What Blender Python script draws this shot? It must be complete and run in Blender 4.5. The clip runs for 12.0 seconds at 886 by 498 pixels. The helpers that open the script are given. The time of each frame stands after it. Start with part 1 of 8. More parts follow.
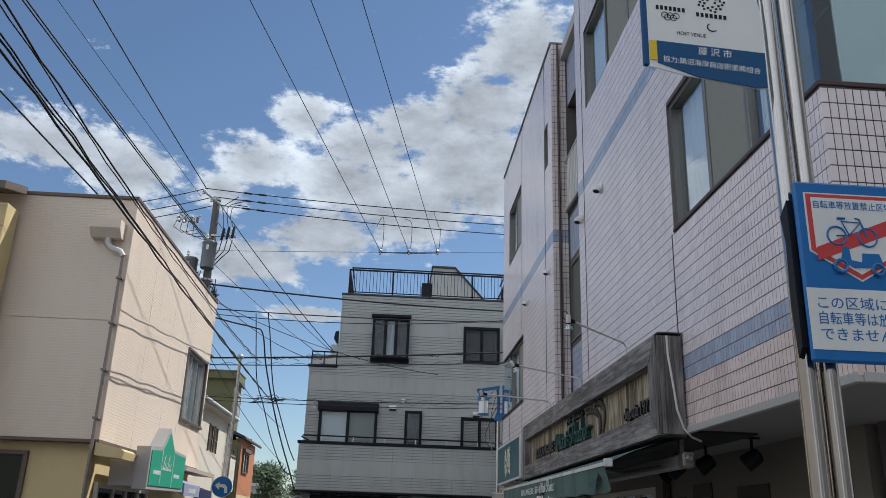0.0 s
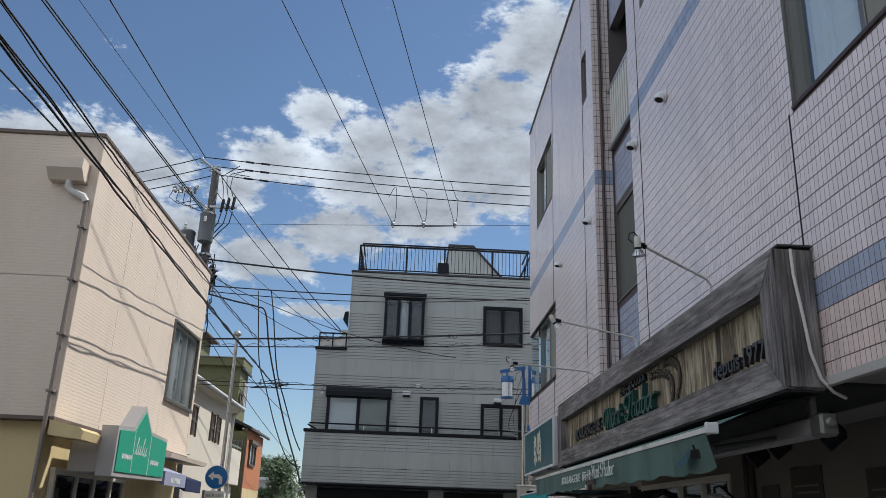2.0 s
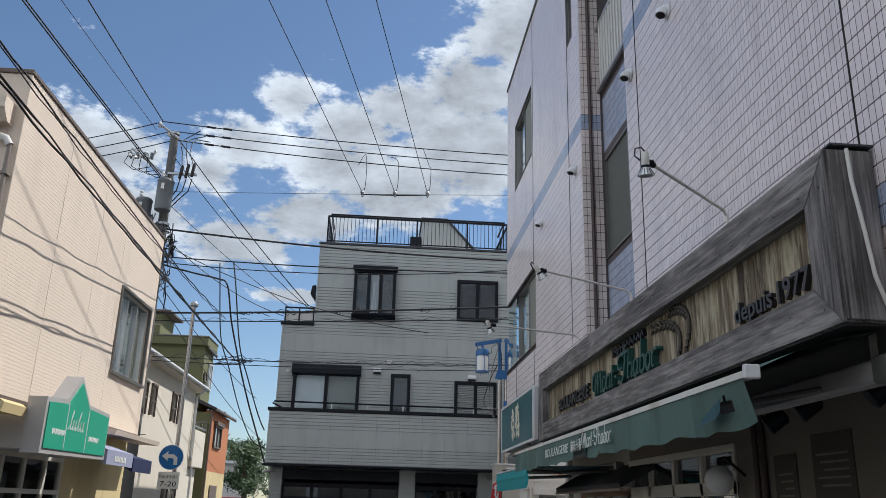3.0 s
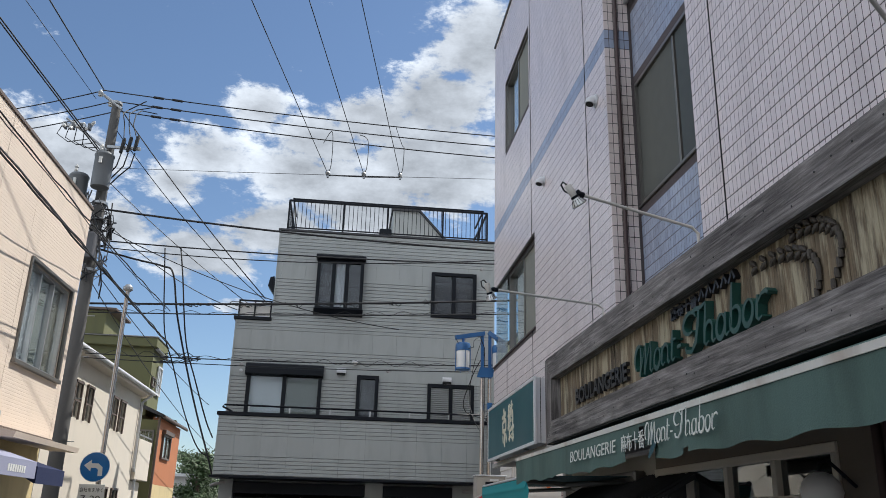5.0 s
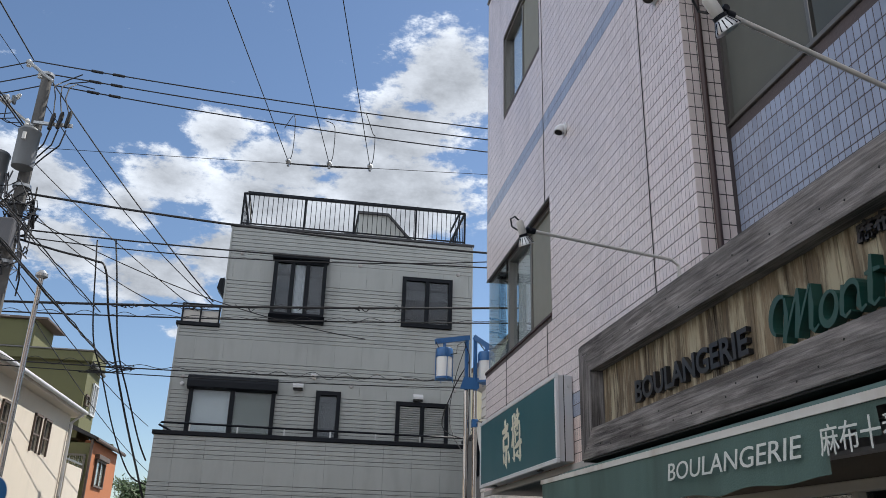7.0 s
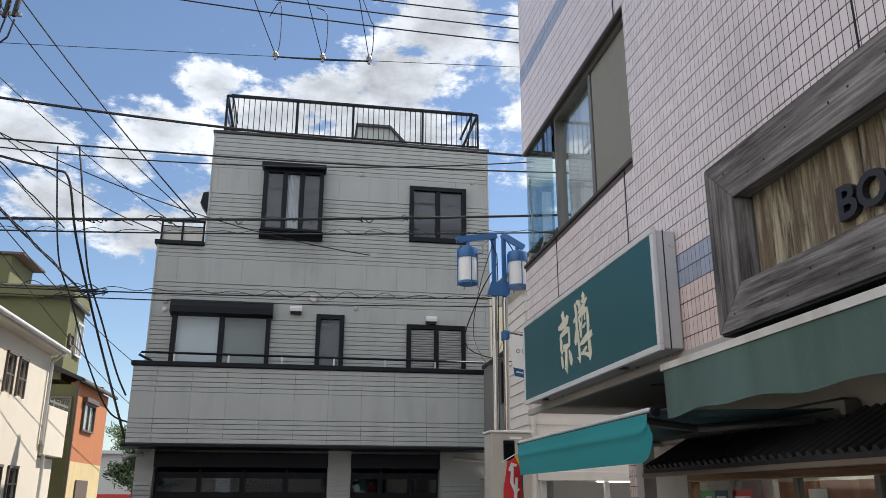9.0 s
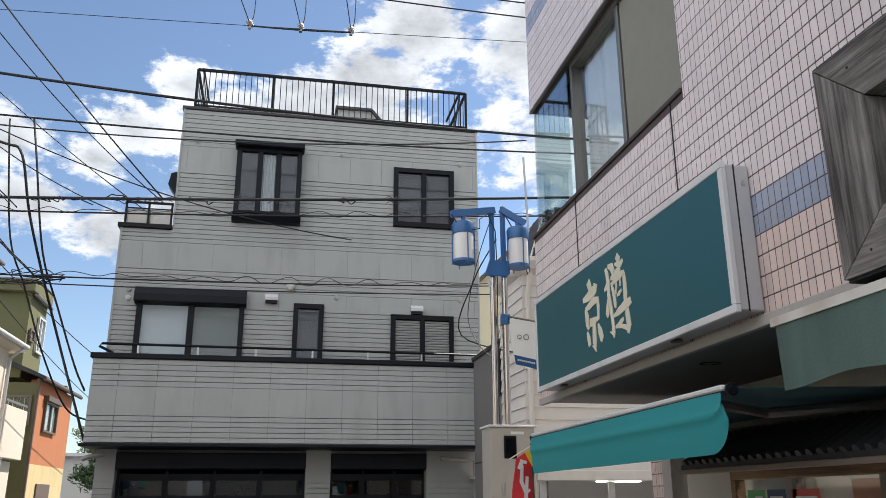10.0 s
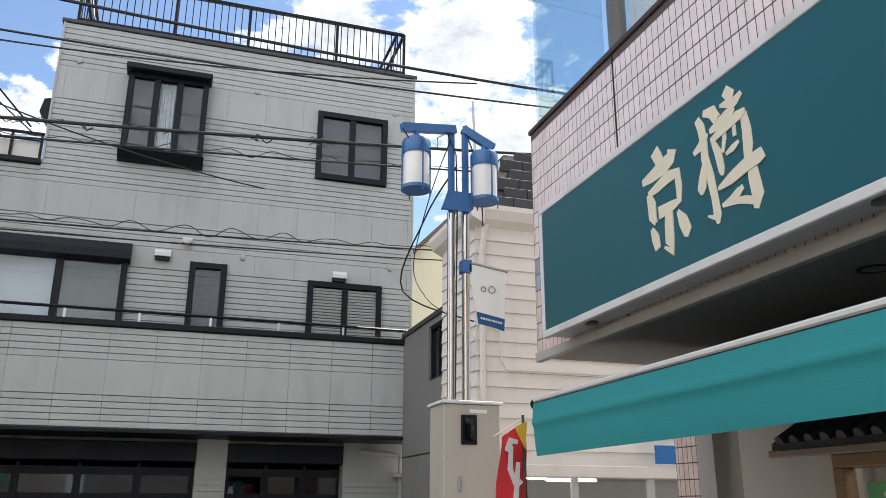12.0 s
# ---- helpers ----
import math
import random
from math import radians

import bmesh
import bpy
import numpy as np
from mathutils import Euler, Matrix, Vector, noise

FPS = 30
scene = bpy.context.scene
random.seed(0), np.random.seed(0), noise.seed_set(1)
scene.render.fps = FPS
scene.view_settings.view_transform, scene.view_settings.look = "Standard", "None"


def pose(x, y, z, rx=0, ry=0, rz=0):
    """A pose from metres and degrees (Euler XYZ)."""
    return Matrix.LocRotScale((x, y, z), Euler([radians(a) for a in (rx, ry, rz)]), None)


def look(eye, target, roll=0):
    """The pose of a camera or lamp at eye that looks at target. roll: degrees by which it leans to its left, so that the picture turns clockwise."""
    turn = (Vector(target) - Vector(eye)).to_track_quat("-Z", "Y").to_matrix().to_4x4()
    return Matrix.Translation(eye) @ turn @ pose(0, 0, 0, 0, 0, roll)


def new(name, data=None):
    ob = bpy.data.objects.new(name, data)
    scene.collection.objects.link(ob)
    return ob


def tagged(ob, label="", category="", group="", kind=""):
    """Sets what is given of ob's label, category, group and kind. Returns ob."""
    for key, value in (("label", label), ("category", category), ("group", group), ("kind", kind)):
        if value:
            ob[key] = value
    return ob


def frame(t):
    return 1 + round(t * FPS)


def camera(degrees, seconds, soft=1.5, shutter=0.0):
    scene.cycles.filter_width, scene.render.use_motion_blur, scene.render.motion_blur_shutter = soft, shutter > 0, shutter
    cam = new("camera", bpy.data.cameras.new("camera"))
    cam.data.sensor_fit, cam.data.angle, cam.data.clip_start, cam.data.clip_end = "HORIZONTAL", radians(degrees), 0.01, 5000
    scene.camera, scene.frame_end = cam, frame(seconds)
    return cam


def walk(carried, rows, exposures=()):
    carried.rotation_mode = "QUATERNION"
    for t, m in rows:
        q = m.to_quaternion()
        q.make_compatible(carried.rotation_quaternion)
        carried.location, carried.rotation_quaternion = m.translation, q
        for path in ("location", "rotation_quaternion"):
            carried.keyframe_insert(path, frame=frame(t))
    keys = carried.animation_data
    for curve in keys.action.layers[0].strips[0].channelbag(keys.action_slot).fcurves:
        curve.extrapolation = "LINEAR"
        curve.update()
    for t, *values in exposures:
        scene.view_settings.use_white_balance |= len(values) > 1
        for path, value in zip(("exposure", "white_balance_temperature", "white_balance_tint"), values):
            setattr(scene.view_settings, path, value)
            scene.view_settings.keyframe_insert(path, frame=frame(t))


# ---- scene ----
cam = camera(57.2, 12.0, soft=0.6)
PATH = [
    (0, (-0.16, -0.169, 1.587), (-0.054, 1.72, 2.234), 1.9),
    (0.5, (-0.147, 0.323, 1.59), (-0.07, 2.214, 2.237), 2.0),
    (1, (-0.163, 0.877, 1.586), (-0.102, 2.768, 2.234), 1.9),
    (1.5, (-0.137, 1.398, 1.578), (-0.082, 3.291, 2.223), 2.0),
    (2, (-0.094, 1.948, 1.568), (-0.025, 3.842, 2.207), 2.1),
    (2.5, (-0.034, 2.497, 1.539), (0.064, 4.395, 2.164), 2.0),
    (3, (0.004, 3.062, 1.524), (0.139, 4.963, 2.13), 1.6),
    (3.5, (0.025, 3.602, 1.531), (0.203, 5.503, 2.128), 1.4),
    (5.5, (-0.003, 5.866, 1.604), (0.225, 7.737, 2.272), 1.6),
    (6, (-0.076, 6.418, 1.631), (0.178, 8.274, 2.332), 1.8),
    (6.5, (-0.059, 6.996, 1.648), (0.226, 8.839, 2.37), 2.0),
    (7, (-0.019, 7.588, 1.661), (0.29, 9.432, 2.372), 1.6),
    (7.5, (0.018, 8.182, 1.651), (0.332, 10.038, 2.327), 0.9),
    (9.5, (0.08, 10.366, 1.6), (0.416, 12.251, 2.177), -0.3),
    (10, (0.064, 10.912, 1.61), (0.444, 12.784, 2.2), -0.3),
    (10.5, (0.092, 11.493, 1.589), (0.531, 13.346, 2.199), 0.2),
    (11, (0.135, 12.063, 1.579), (0.638, 13.9, 2.189), 0.4),
    (11.5, (0.17, 12.628, 1.548), (0.735, 14.446, 2.16), 0.3),
    (12, (0.216, 13.169, 1.558), (0.811, 14.981, 2.159), 0.2),
]
walk(cam, [(t, look(eye, target, roll)) for t, eye, target, roll in PATH],
     exposures=[(0, -0.06, 6050, 8), (1.0, -0.12, 6050, 8), (2.5, -0.06, 6050, 8), (3.5, 0.12, 6100, 8), (5.5, 0.14, 6200, 9), (7.5, 0.18, 6300, 10), (9.5, 0.48, 6500, 10), (10.5, 0.58, 6550, 10), (11.5, 0.74, 6550, 10), (12.0, 0.92, 6550, 10)])

# ---- world, sun ----
SUN_WAY = Vector((0.78, 0.42, 1.15)).normalized()
sun_data = bpy.data.lights.new("sun", "SUN")
sun_data.energy, sun_data.angle, sun_data.color = 4.6, radians(0.5), (1.0, 0.94, 0.85)
sun = new("sun", sun_data)
sun.matrix_world = look(SUN_WAY * 60, (0, 0, 0))

world = bpy.data.worlds.new("world")
scene.world = world
world.use_nodes = True
wn, wl = world.node_tree.nodes, world.node_tree.links
wn.clear()


def wnode(kind, **sets):
    n = wn.new(kind)
    for k, v in sets.items():
        n.inputs[k].default_value = v
    return n


def wmath(op, a, b=None, c=None):
    n = wn.new("ShaderNodeMath")
    n.operation = op
    for i, v in enumerate((a, b, c)):
        if v is None:
            continue
        if isinstance(v, (int, float)):
            n.inputs[i].default_value = v
        else:
            wl.new(v, n.inputs[i])
    return n.outputs[0]


def wvec(op, a, b):
    n = wn.new("ShaderNodeVectorMath")
    n.operation = op
    wl.new(a, n.inputs[0])
    n.inputs[1].default_value = b
    return n.outputs["Value" if op in ("LENGTH", "DOT_PRODUCT") else "Vector"]


sky = wn.new("ShaderNodeTexSky")
sky.sky_type, sky.sun_disc = "NISHITA", False
sky.sun_elevation = math.asin(SUN_WAY.z)
sky.sun_rotation = math.atan2(SUN_WAY.x, SUN_WAY.y)
sky.air_density, sky.dust_density, sky.ozone_density = 1.0, 0.3, 2.0
coord = wn.new("ShaderNodeTexCoord")
xyz = wn.new("ShaderNodeSeparateXYZ")
wl.new(coord.outputs["Generated"], xyz.inputs[0])
az = wmath("ARCTAN2", xyz.outputs[0], xyz.outputs[1])
el = wmath("ARCSINE", xyz.outputs[2])
flat = wn.new("ShaderNodeCombineXYZ")
wl.new(az, flat.inputs[0]), wl.new(el, flat.inputs[1])
# cumulus heaps: azimuth, elevation, half width, half height in degrees
HEAPS = [
    (-7.9, 27.2, 2.6, 1.8), (-3.6, 25.6, 4.2, 2.3), (0.4, 27.4, 3.6, 1.7), (5.9, 28.8, 3.8, 2.3), (9.9, 33.1, 4.6, 3.2),
    (-4.3, 23.4, 4.6, 2.2), (-11.1, 23.7, 3.4, 2.2), (-13.3, 21.7, 2.8, 1.7), (6.0, 24.0, 5.2, 3.3), (0.1, 21.2, 5.4, 2.6),
    (-11.1, 17.3, 3.8, 1.7), (-6.0, 13.8, 2.6, 0.5), (-24.9, 22.7, 6.4, 1.7), (-19.7, 22.1, 3.8, 1.9), (20.2, 32.3, 6.0, 5.0),
    (21.9, 24.5, 6.0, 4.5), (-17.0, 18.5, 3.8, 1.8), (-6.0, 19.5, 5.0, 1.8),
]
heap = None
for a, e, ra, re in HEAPS:
    d = wvec("LENGTH", wvec("MULTIPLY", wvec("SUBTRACT", flat.outputs[0], (radians(a), radians(e), 0)), (1 / radians(ra), 1 / radians(re), 0)), (0, 0, 0))
    v = wmath("SUBTRACT", 1.0, d)
    heap = v if heap is None else wmath("SMOOTH_MAX", heap, v, 0.25)
# broken cloud over the rest of the sky, thickening away from the open view ahead
# the thicker cloud out of view is added to fill the shade with light
wide = wnode("ShaderNodeTexNoise", Scale=2.2, Detail=3.0, Roughness=0.5)
wl.new(coord.outputs["Generated"], wide.inputs["Vector"])
rest = wmath("SUBTRACT", wmath("MULTIPLY", wide.outputs["Fac"], 2.2), wmath("ADD", 0.55, wmath("MULTIPLY", wmath("MAXIMUM", xyz.outputs[1], 0.0), 2.3)))
heap = wmath("MAXIMUM", heap, wmath("MAXIMUM", rest, -0.75))
billow = wnode("ShaderNodeTexNoise", Scale=19.0, Detail=10.0, Roughness=0.66)
wl.new(wvec("MULTIPLY", coord.outputs["Generated"], (1.0, 1.0, 1.9)), billow.inputs["Vector"])
wisp = wnode("ShaderNodeTexNoise", Scale=5.0, Detail=6.0, Roughness=0.55)
wl.new(coord.outputs["Generated"], wisp.inputs["Vector"])
ragged = wmath("ADD", wmath("MULTIPLY", heap, 0.75), wmath("MULTIPLY", wmath("SUBTRACT", billow.outputs["Fac"], 0.5), 2.3))
ragged = wmath("ADD", ragged, wmath("MULTIPLY", wmath("SUBTRACT", wisp.outputs["Fac"], 0.5), 0.9))
cover = wn.new("ShaderNodeMapRange")
cover.interpolation_type = "SMOOTHSTEP"
wl.new(ragged, cover.inputs["Value"])
for k, v in (("From Min", -0.16), ("From Max", 0.24), ("To Min", 0.0), ("To Max", 0.97)):
    cover.inputs[k].default_value = v
# grey undersides of the thick parts
shade = wn.new("ShaderNodeMapRange")
thick = wmath("ADD", wmath("MULTIPLY", heap, 0.5), wmath("MULTIPLY", wisp.outputs["Fac"], 1.2))
# the flat bases show more the lower a cloud stands
thick = wmath("ADD", thick, wmath("MULTIPLY", wmath("MAXIMUM", wmath("SUBTRACT", 0.42, el), 0.0), 1.5))
wl.new(thick, shade.inputs["Value"])
for k, v in (("From Min", 0.52), ("From Max", 1.0), ("To Min", 1.06), ("To Max", 0.66)):
    shade.inputs[k].default_value = v
lit = wmath("MULTIPLY", shade.outputs[0], wmath("ADD", wmath("MULTIPLY", billow.outputs["Fac"], 1.3), 0.35))
# cloud opposite the sun, out of view, is brightened here as added fill light
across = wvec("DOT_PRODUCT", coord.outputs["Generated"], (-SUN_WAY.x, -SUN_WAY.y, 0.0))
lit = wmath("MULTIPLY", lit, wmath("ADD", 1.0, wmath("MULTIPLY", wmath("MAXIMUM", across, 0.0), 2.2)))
white = wn.new("ShaderNodeVectorMath")
white.operation = "SCALE"
white.inputs[0].default_value = (0.735, 0.77, 0.82)
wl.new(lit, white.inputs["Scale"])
blue = wn.new("ShaderNodeVectorMath")
blue.operation = "SCALE"
blue.inputs["Scale"].default_value = 0.11
wl.new(sky.outputs[0], blue.inputs[0])
mixed = wn.new("ShaderNodeMix")
mixed.data_type = "RGBA"
wl.new(cover.outputs[0], mixed.inputs["Factor"])
wl.new(blue.outputs[0], mixed.inputs["A"]), wl.new(white.outputs[0], mixed.inputs["B"])
bg = wn.new("ShaderNodeBackground")
wl.new(mixed.outputs["Result"], bg.inputs["Color"])
bg.inputs["Strength"].default_value = 1.0
out = wn.new("ShaderNodeOutputWorld")
wl.new(bg.outputs[0], out.inputs[0])

# ---- materials ----
def surface(name, base, rough=0.6, metal=0.0, vary=0.12, grain=40.0, blotch=1.5, bump=0.15, random_piece=0.0, spec=0.5, streak=0.0, dirt=None, dirt_amount=0.0):
    """A node material: a base colour broken up by fine grain and broad blotches, with relief, optional vertical streaks and dirt."""
    m = bpy.data.materials.new(name)
    m.use_nodes = True
    n, l = m.node_tree.nodes, m.node_tree.links
    b = n["Principled BSDF"]
    b.inputs["Metallic"].default_value, b.inputs["Specular IOR Level"].default_value = metal, spec
    co = n.new("ShaderNodeNewGeometry")
    pos = co.outputs["Position"]

    def tex(scale, detail, vec=None):
        t = n.new("ShaderNodeTexNoise")
        t.inputs["Scale"].default_value, t.inputs["Detail"].default_value = scale, detail
        l.new(pos if vec is None else vec, t.inputs["Vector"])
        return t.outputs["Fac"]

    def math_(op, a, b2, c=None):
        k = n.new("ShaderNodeMath")
        k.operation = op
        for i, v in enumerate((a, b2, c)):
            if v is None:
                continue
            if isinstance(v, (int, float)):
                k.inputs[i].default_value = v
            else:
                l.new(v, k.inputs[i])
        return k.outputs[0]

    fine, broad = tex(grain, 4.0), tex(blotch, 5.0)
    value = math_("ADD", math_("MULTIPLY", math_("SUBTRACT", fine, 0.5), vary * 1.6), math_("MULTIPLY", math_("SUBTRACT", broad, 0.5), vary * 2.0))
    if streak:
        mp = n.new("ShaderNodeMapping")
        mp.inputs["Scale"].default_value = (9.0, 9.0, 0.55)
        l.new(pos, mp.inputs["Vector"])
        value = math_("ADD", value, math_("MULTIPLY", math_("SUBTRACT", tex(1.6, 6.0, mp.outputs[0]), 0.5), streak * 2.0))
    if random_piece:
        geo, info = n.new("ShaderNodeNewGeometry"), n.new("ShaderNodeObjectInfo")
        r = math_("FRACT", math_("ADD", geo.outputs["Random Per Island"], info.outputs["Random"]), 0)
        value = math_("ADD", value, math_("MULTIPLY", math_("SUBTRACT", r, 0.5), random_piece * 2.0))
    hsv = n.new("ShaderNodeHueSaturation")
    hsv.inputs["Color"].default_value = (*base, 1)
    l.new(math_("MAXIMUM", math_("ADD", value, 1.0), 0.05), hsv.inputs["Value"])
    colour = hsv.outputs[0]
    if dirt:
        mp2 = n.new("ShaderNodeMapping")
        mp2.inputs["Scale"].default_value = (3.0, 3.0, 0.8)
        l.new(pos, mp2.inputs["Vector"])
        mr = n.new("ShaderNodeMapRange")
        l.new(tex(1.1, 8.0, mp2.outputs[0]), mr.inputs["Value"])
        for k, v in (("From Min", 0.52), ("From Max", 0.75), ("To Min", 0.0), ("To Max", dirt_amount)):
            mr.inputs[k].default_value = v
        mx = n.new("ShaderNodeMix")
        mx.data_type = "RGBA"
        l.new(mr.outputs[0], mx.inputs["Factor"]), l.new(colour, mx.inputs["A"])
        mx.inputs["B"].default_value = (*dirt, 1)
        colour = mx.outputs["Result"]
    l.new(colour, b.inputs["Base Color"])
    l.new(math_("ADD", math_("MULTIPLY", math_("SUBTRACT", broad, 0.5), 0.25), rough), b.inputs["Roughness"])
    if bump:
        bp = n.new("ShaderNodeBump")
        bp.inputs["Strength"].default_value, bp.inputs["Distance"].default_value = bump, 0.01
        l.new(fine, bp.inputs["Height"]), l.new(bp.outputs[0], b.inputs["Normal"])
    return m


def wood(name, light, dark, along, rough=0.75, stain=None, stain_amount=0.0, rings=9.0, piece=0.0):
    """Weathered boards with the grain along one axis (0, 1, 2): fibres, growth lines round knots, and stains."""
    m = bpy.data.materials.new(name)
    m.use_nodes = True
    n, l = m.node_tree.nodes, m.node_tree.links
    b = n["Principled BSDF"]
    co, info = n.new("ShaderNodeNewGeometry"), n.new("ShaderNodeObjectInfo")

    def noise(across, lengthwise, detail, shift, rough_=0.55):
        mp, t = n.new("ShaderNodeMapping"), n.new("ShaderNodeTexNoise")
        sc = [across] * 3
        sc[along] = lengthwise
        mp.inputs["Scale"].default_value, mp.inputs["Location"].default_value = sc, (shift, shift * 1.7, shift * 0.6)
        t.inputs["Scale"].default_value, t.inputs["Detail"].default_value, t.inputs["Roughness"].default_value = 1.0, detail, rough_
        l.new(co.outputs["Position"], mp.inputs["Vector"]), l.new(mp.outputs[0], t.inputs["Vector"])
        return t.outputs["Fac"]

    def calc(op, *a):
        k = n.new("ShaderNodeMath")
        k.operation = op
        for i, v in enumerate(a):
            if isinstance(v, (int, float)):
                k.inputs[i].default_value = v
            else:
                l.new(v, k.inputs[i])
        return k.outputs[0]

    fibre = noise(95.0, 3.5, 5.0, 0.3, 0.7)
    lines = calc("MULTIPLY_ADD", calc("SINE", calc("MULTIPLY", noise(11.0, 0.45, 3.0, 2.1), rings * 6.2832)), 0.5, 0.5)
    broad = noise(2.6, 1.1, 5.0, 5.2)
    value = calc("ADD", calc("MULTIPLY", fibre, 0.85), calc("ADD", calc("MULTIPLY", lines, 0.20), calc("MULTIPLY", calc("SUBTRACT", broad, 0.15), 1.08)))
    if piece:
        value = calc("ADD", value, calc("MULTIPLY", calc("SUBTRACT", info.outputs["Random"], 0.5), piece))
    rp = n.new("ShaderNodeValToRGB")
    rp.color_ramp.elements[0].position, rp.color_ramp.elements[1].position = 0.0, 1.0
    rp.color_ramp.elements[0].color, rp.color_ramp.elements[1].color = (*dark, 1), (*light, 1)
    mr0 = n.new("ShaderNodeMapRange")
    mr0.inputs["From Min"].default_value, mr0.inputs["From Max"].default_value = 0.62, 1.22
    l.new(value, mr0.inputs["Value"]), l.new(mr0.outputs[0], rp.inputs[0])
    colour = rp.outputs[0]
    if stain:
        mr = n.new("ShaderNodeMapRange")
        l.new(noise(13.0, 1.8, 7.0, 7.7, 0.65), mr.inputs["Value"])
        for k, v in (("From Min", 0.47), ("From Max", 0.60), ("To Min", 0.0), ("To Max", stain_amount)):
            mr.inputs[k].default_value = v
        mx = n.new("ShaderNodeMix")
        mx.data_type = "RGBA"
        l.new(mr.outputs[0], mx.inputs["Factor"]), l.new(colour, mx.inputs["A"])
        mx.inputs["B"].default_value = (*stain, 1)
        colour = mx.outputs["Result"]
    l.new(colour, b.inputs["Base Color"])
    b.inputs["Roughness"].default_value = rough
    bp = n.new("ShaderNodeBump")
    bp.inputs["Strength"].default_value, bp.inputs["Distance"].default_value = 0.7, 0.006
    l.new(value, bp.inputs["Height"]), l.new(bp.outputs[0], b.inputs["Normal"])
    return m


def pane_glass(name, tint, gloss=1.5, rough=0.01, slant=0.85):
    """Flat window glass: clear seen straight on, mirror-like at a slant."""
    m = bpy.data.materials.new(name)
    m.use_nodes = True
    n, l = m.node_tree.nodes, m.node_tree.links
    n.remove(n["Principled BSDF"])
    tr, gl, mx, fr = n.new("ShaderNodeBsdfTransparent"), n.new("ShaderNodeBsdfGlossy"), n.new("ShaderNodeMixShader"), n.new("ShaderNodeLayerWeight")
    tr.inputs[0].default_value = (*tint, 1)
    gl.inputs["Roughness"].default_value, gl.inputs["Color"].default_value = rough, (0.95, 0.97, 1.0, 1)
    fr.inputs["Blend"].default_value = 0.5
    pw, ad = n.new("ShaderNodeMath"), n.new("ShaderNodeMath")
    pw.operation, ad.operation = "POWER", "MULTIPLY_ADD"
    pw.inputs[1].default_value = 3.0
    ad.inputs[1].default_value, ad.inputs[2].default_value = slant, ((gloss - 1) / (gloss + 1)) ** 2
    l.new(fr.outputs["Facing"], pw.inputs[0]), l.new(pw.outputs[0], ad.inputs[0])
    l.new(ad.outputs[0], mx.inputs[0]), l.new(tr.outputs[0], mx.inputs[1]), l.new(gl.outputs[0], mx.inputs[2])
    l.new(mx.outputs[0], n["Material Output"].inputs[0])
    return m


def glow(name, colour, strength):
    m = bpy.data.materials.new(name)
    m.use_nodes = True
    b = m.node_tree.nodes["Principled BSDF"]
    b.inputs["Base Color"].default_value = (*colour, 1)
    b.inputs["Emission Color"].default_value, b.inputs["Emission Strength"].default_value = (*colour, 1), strength
    return m


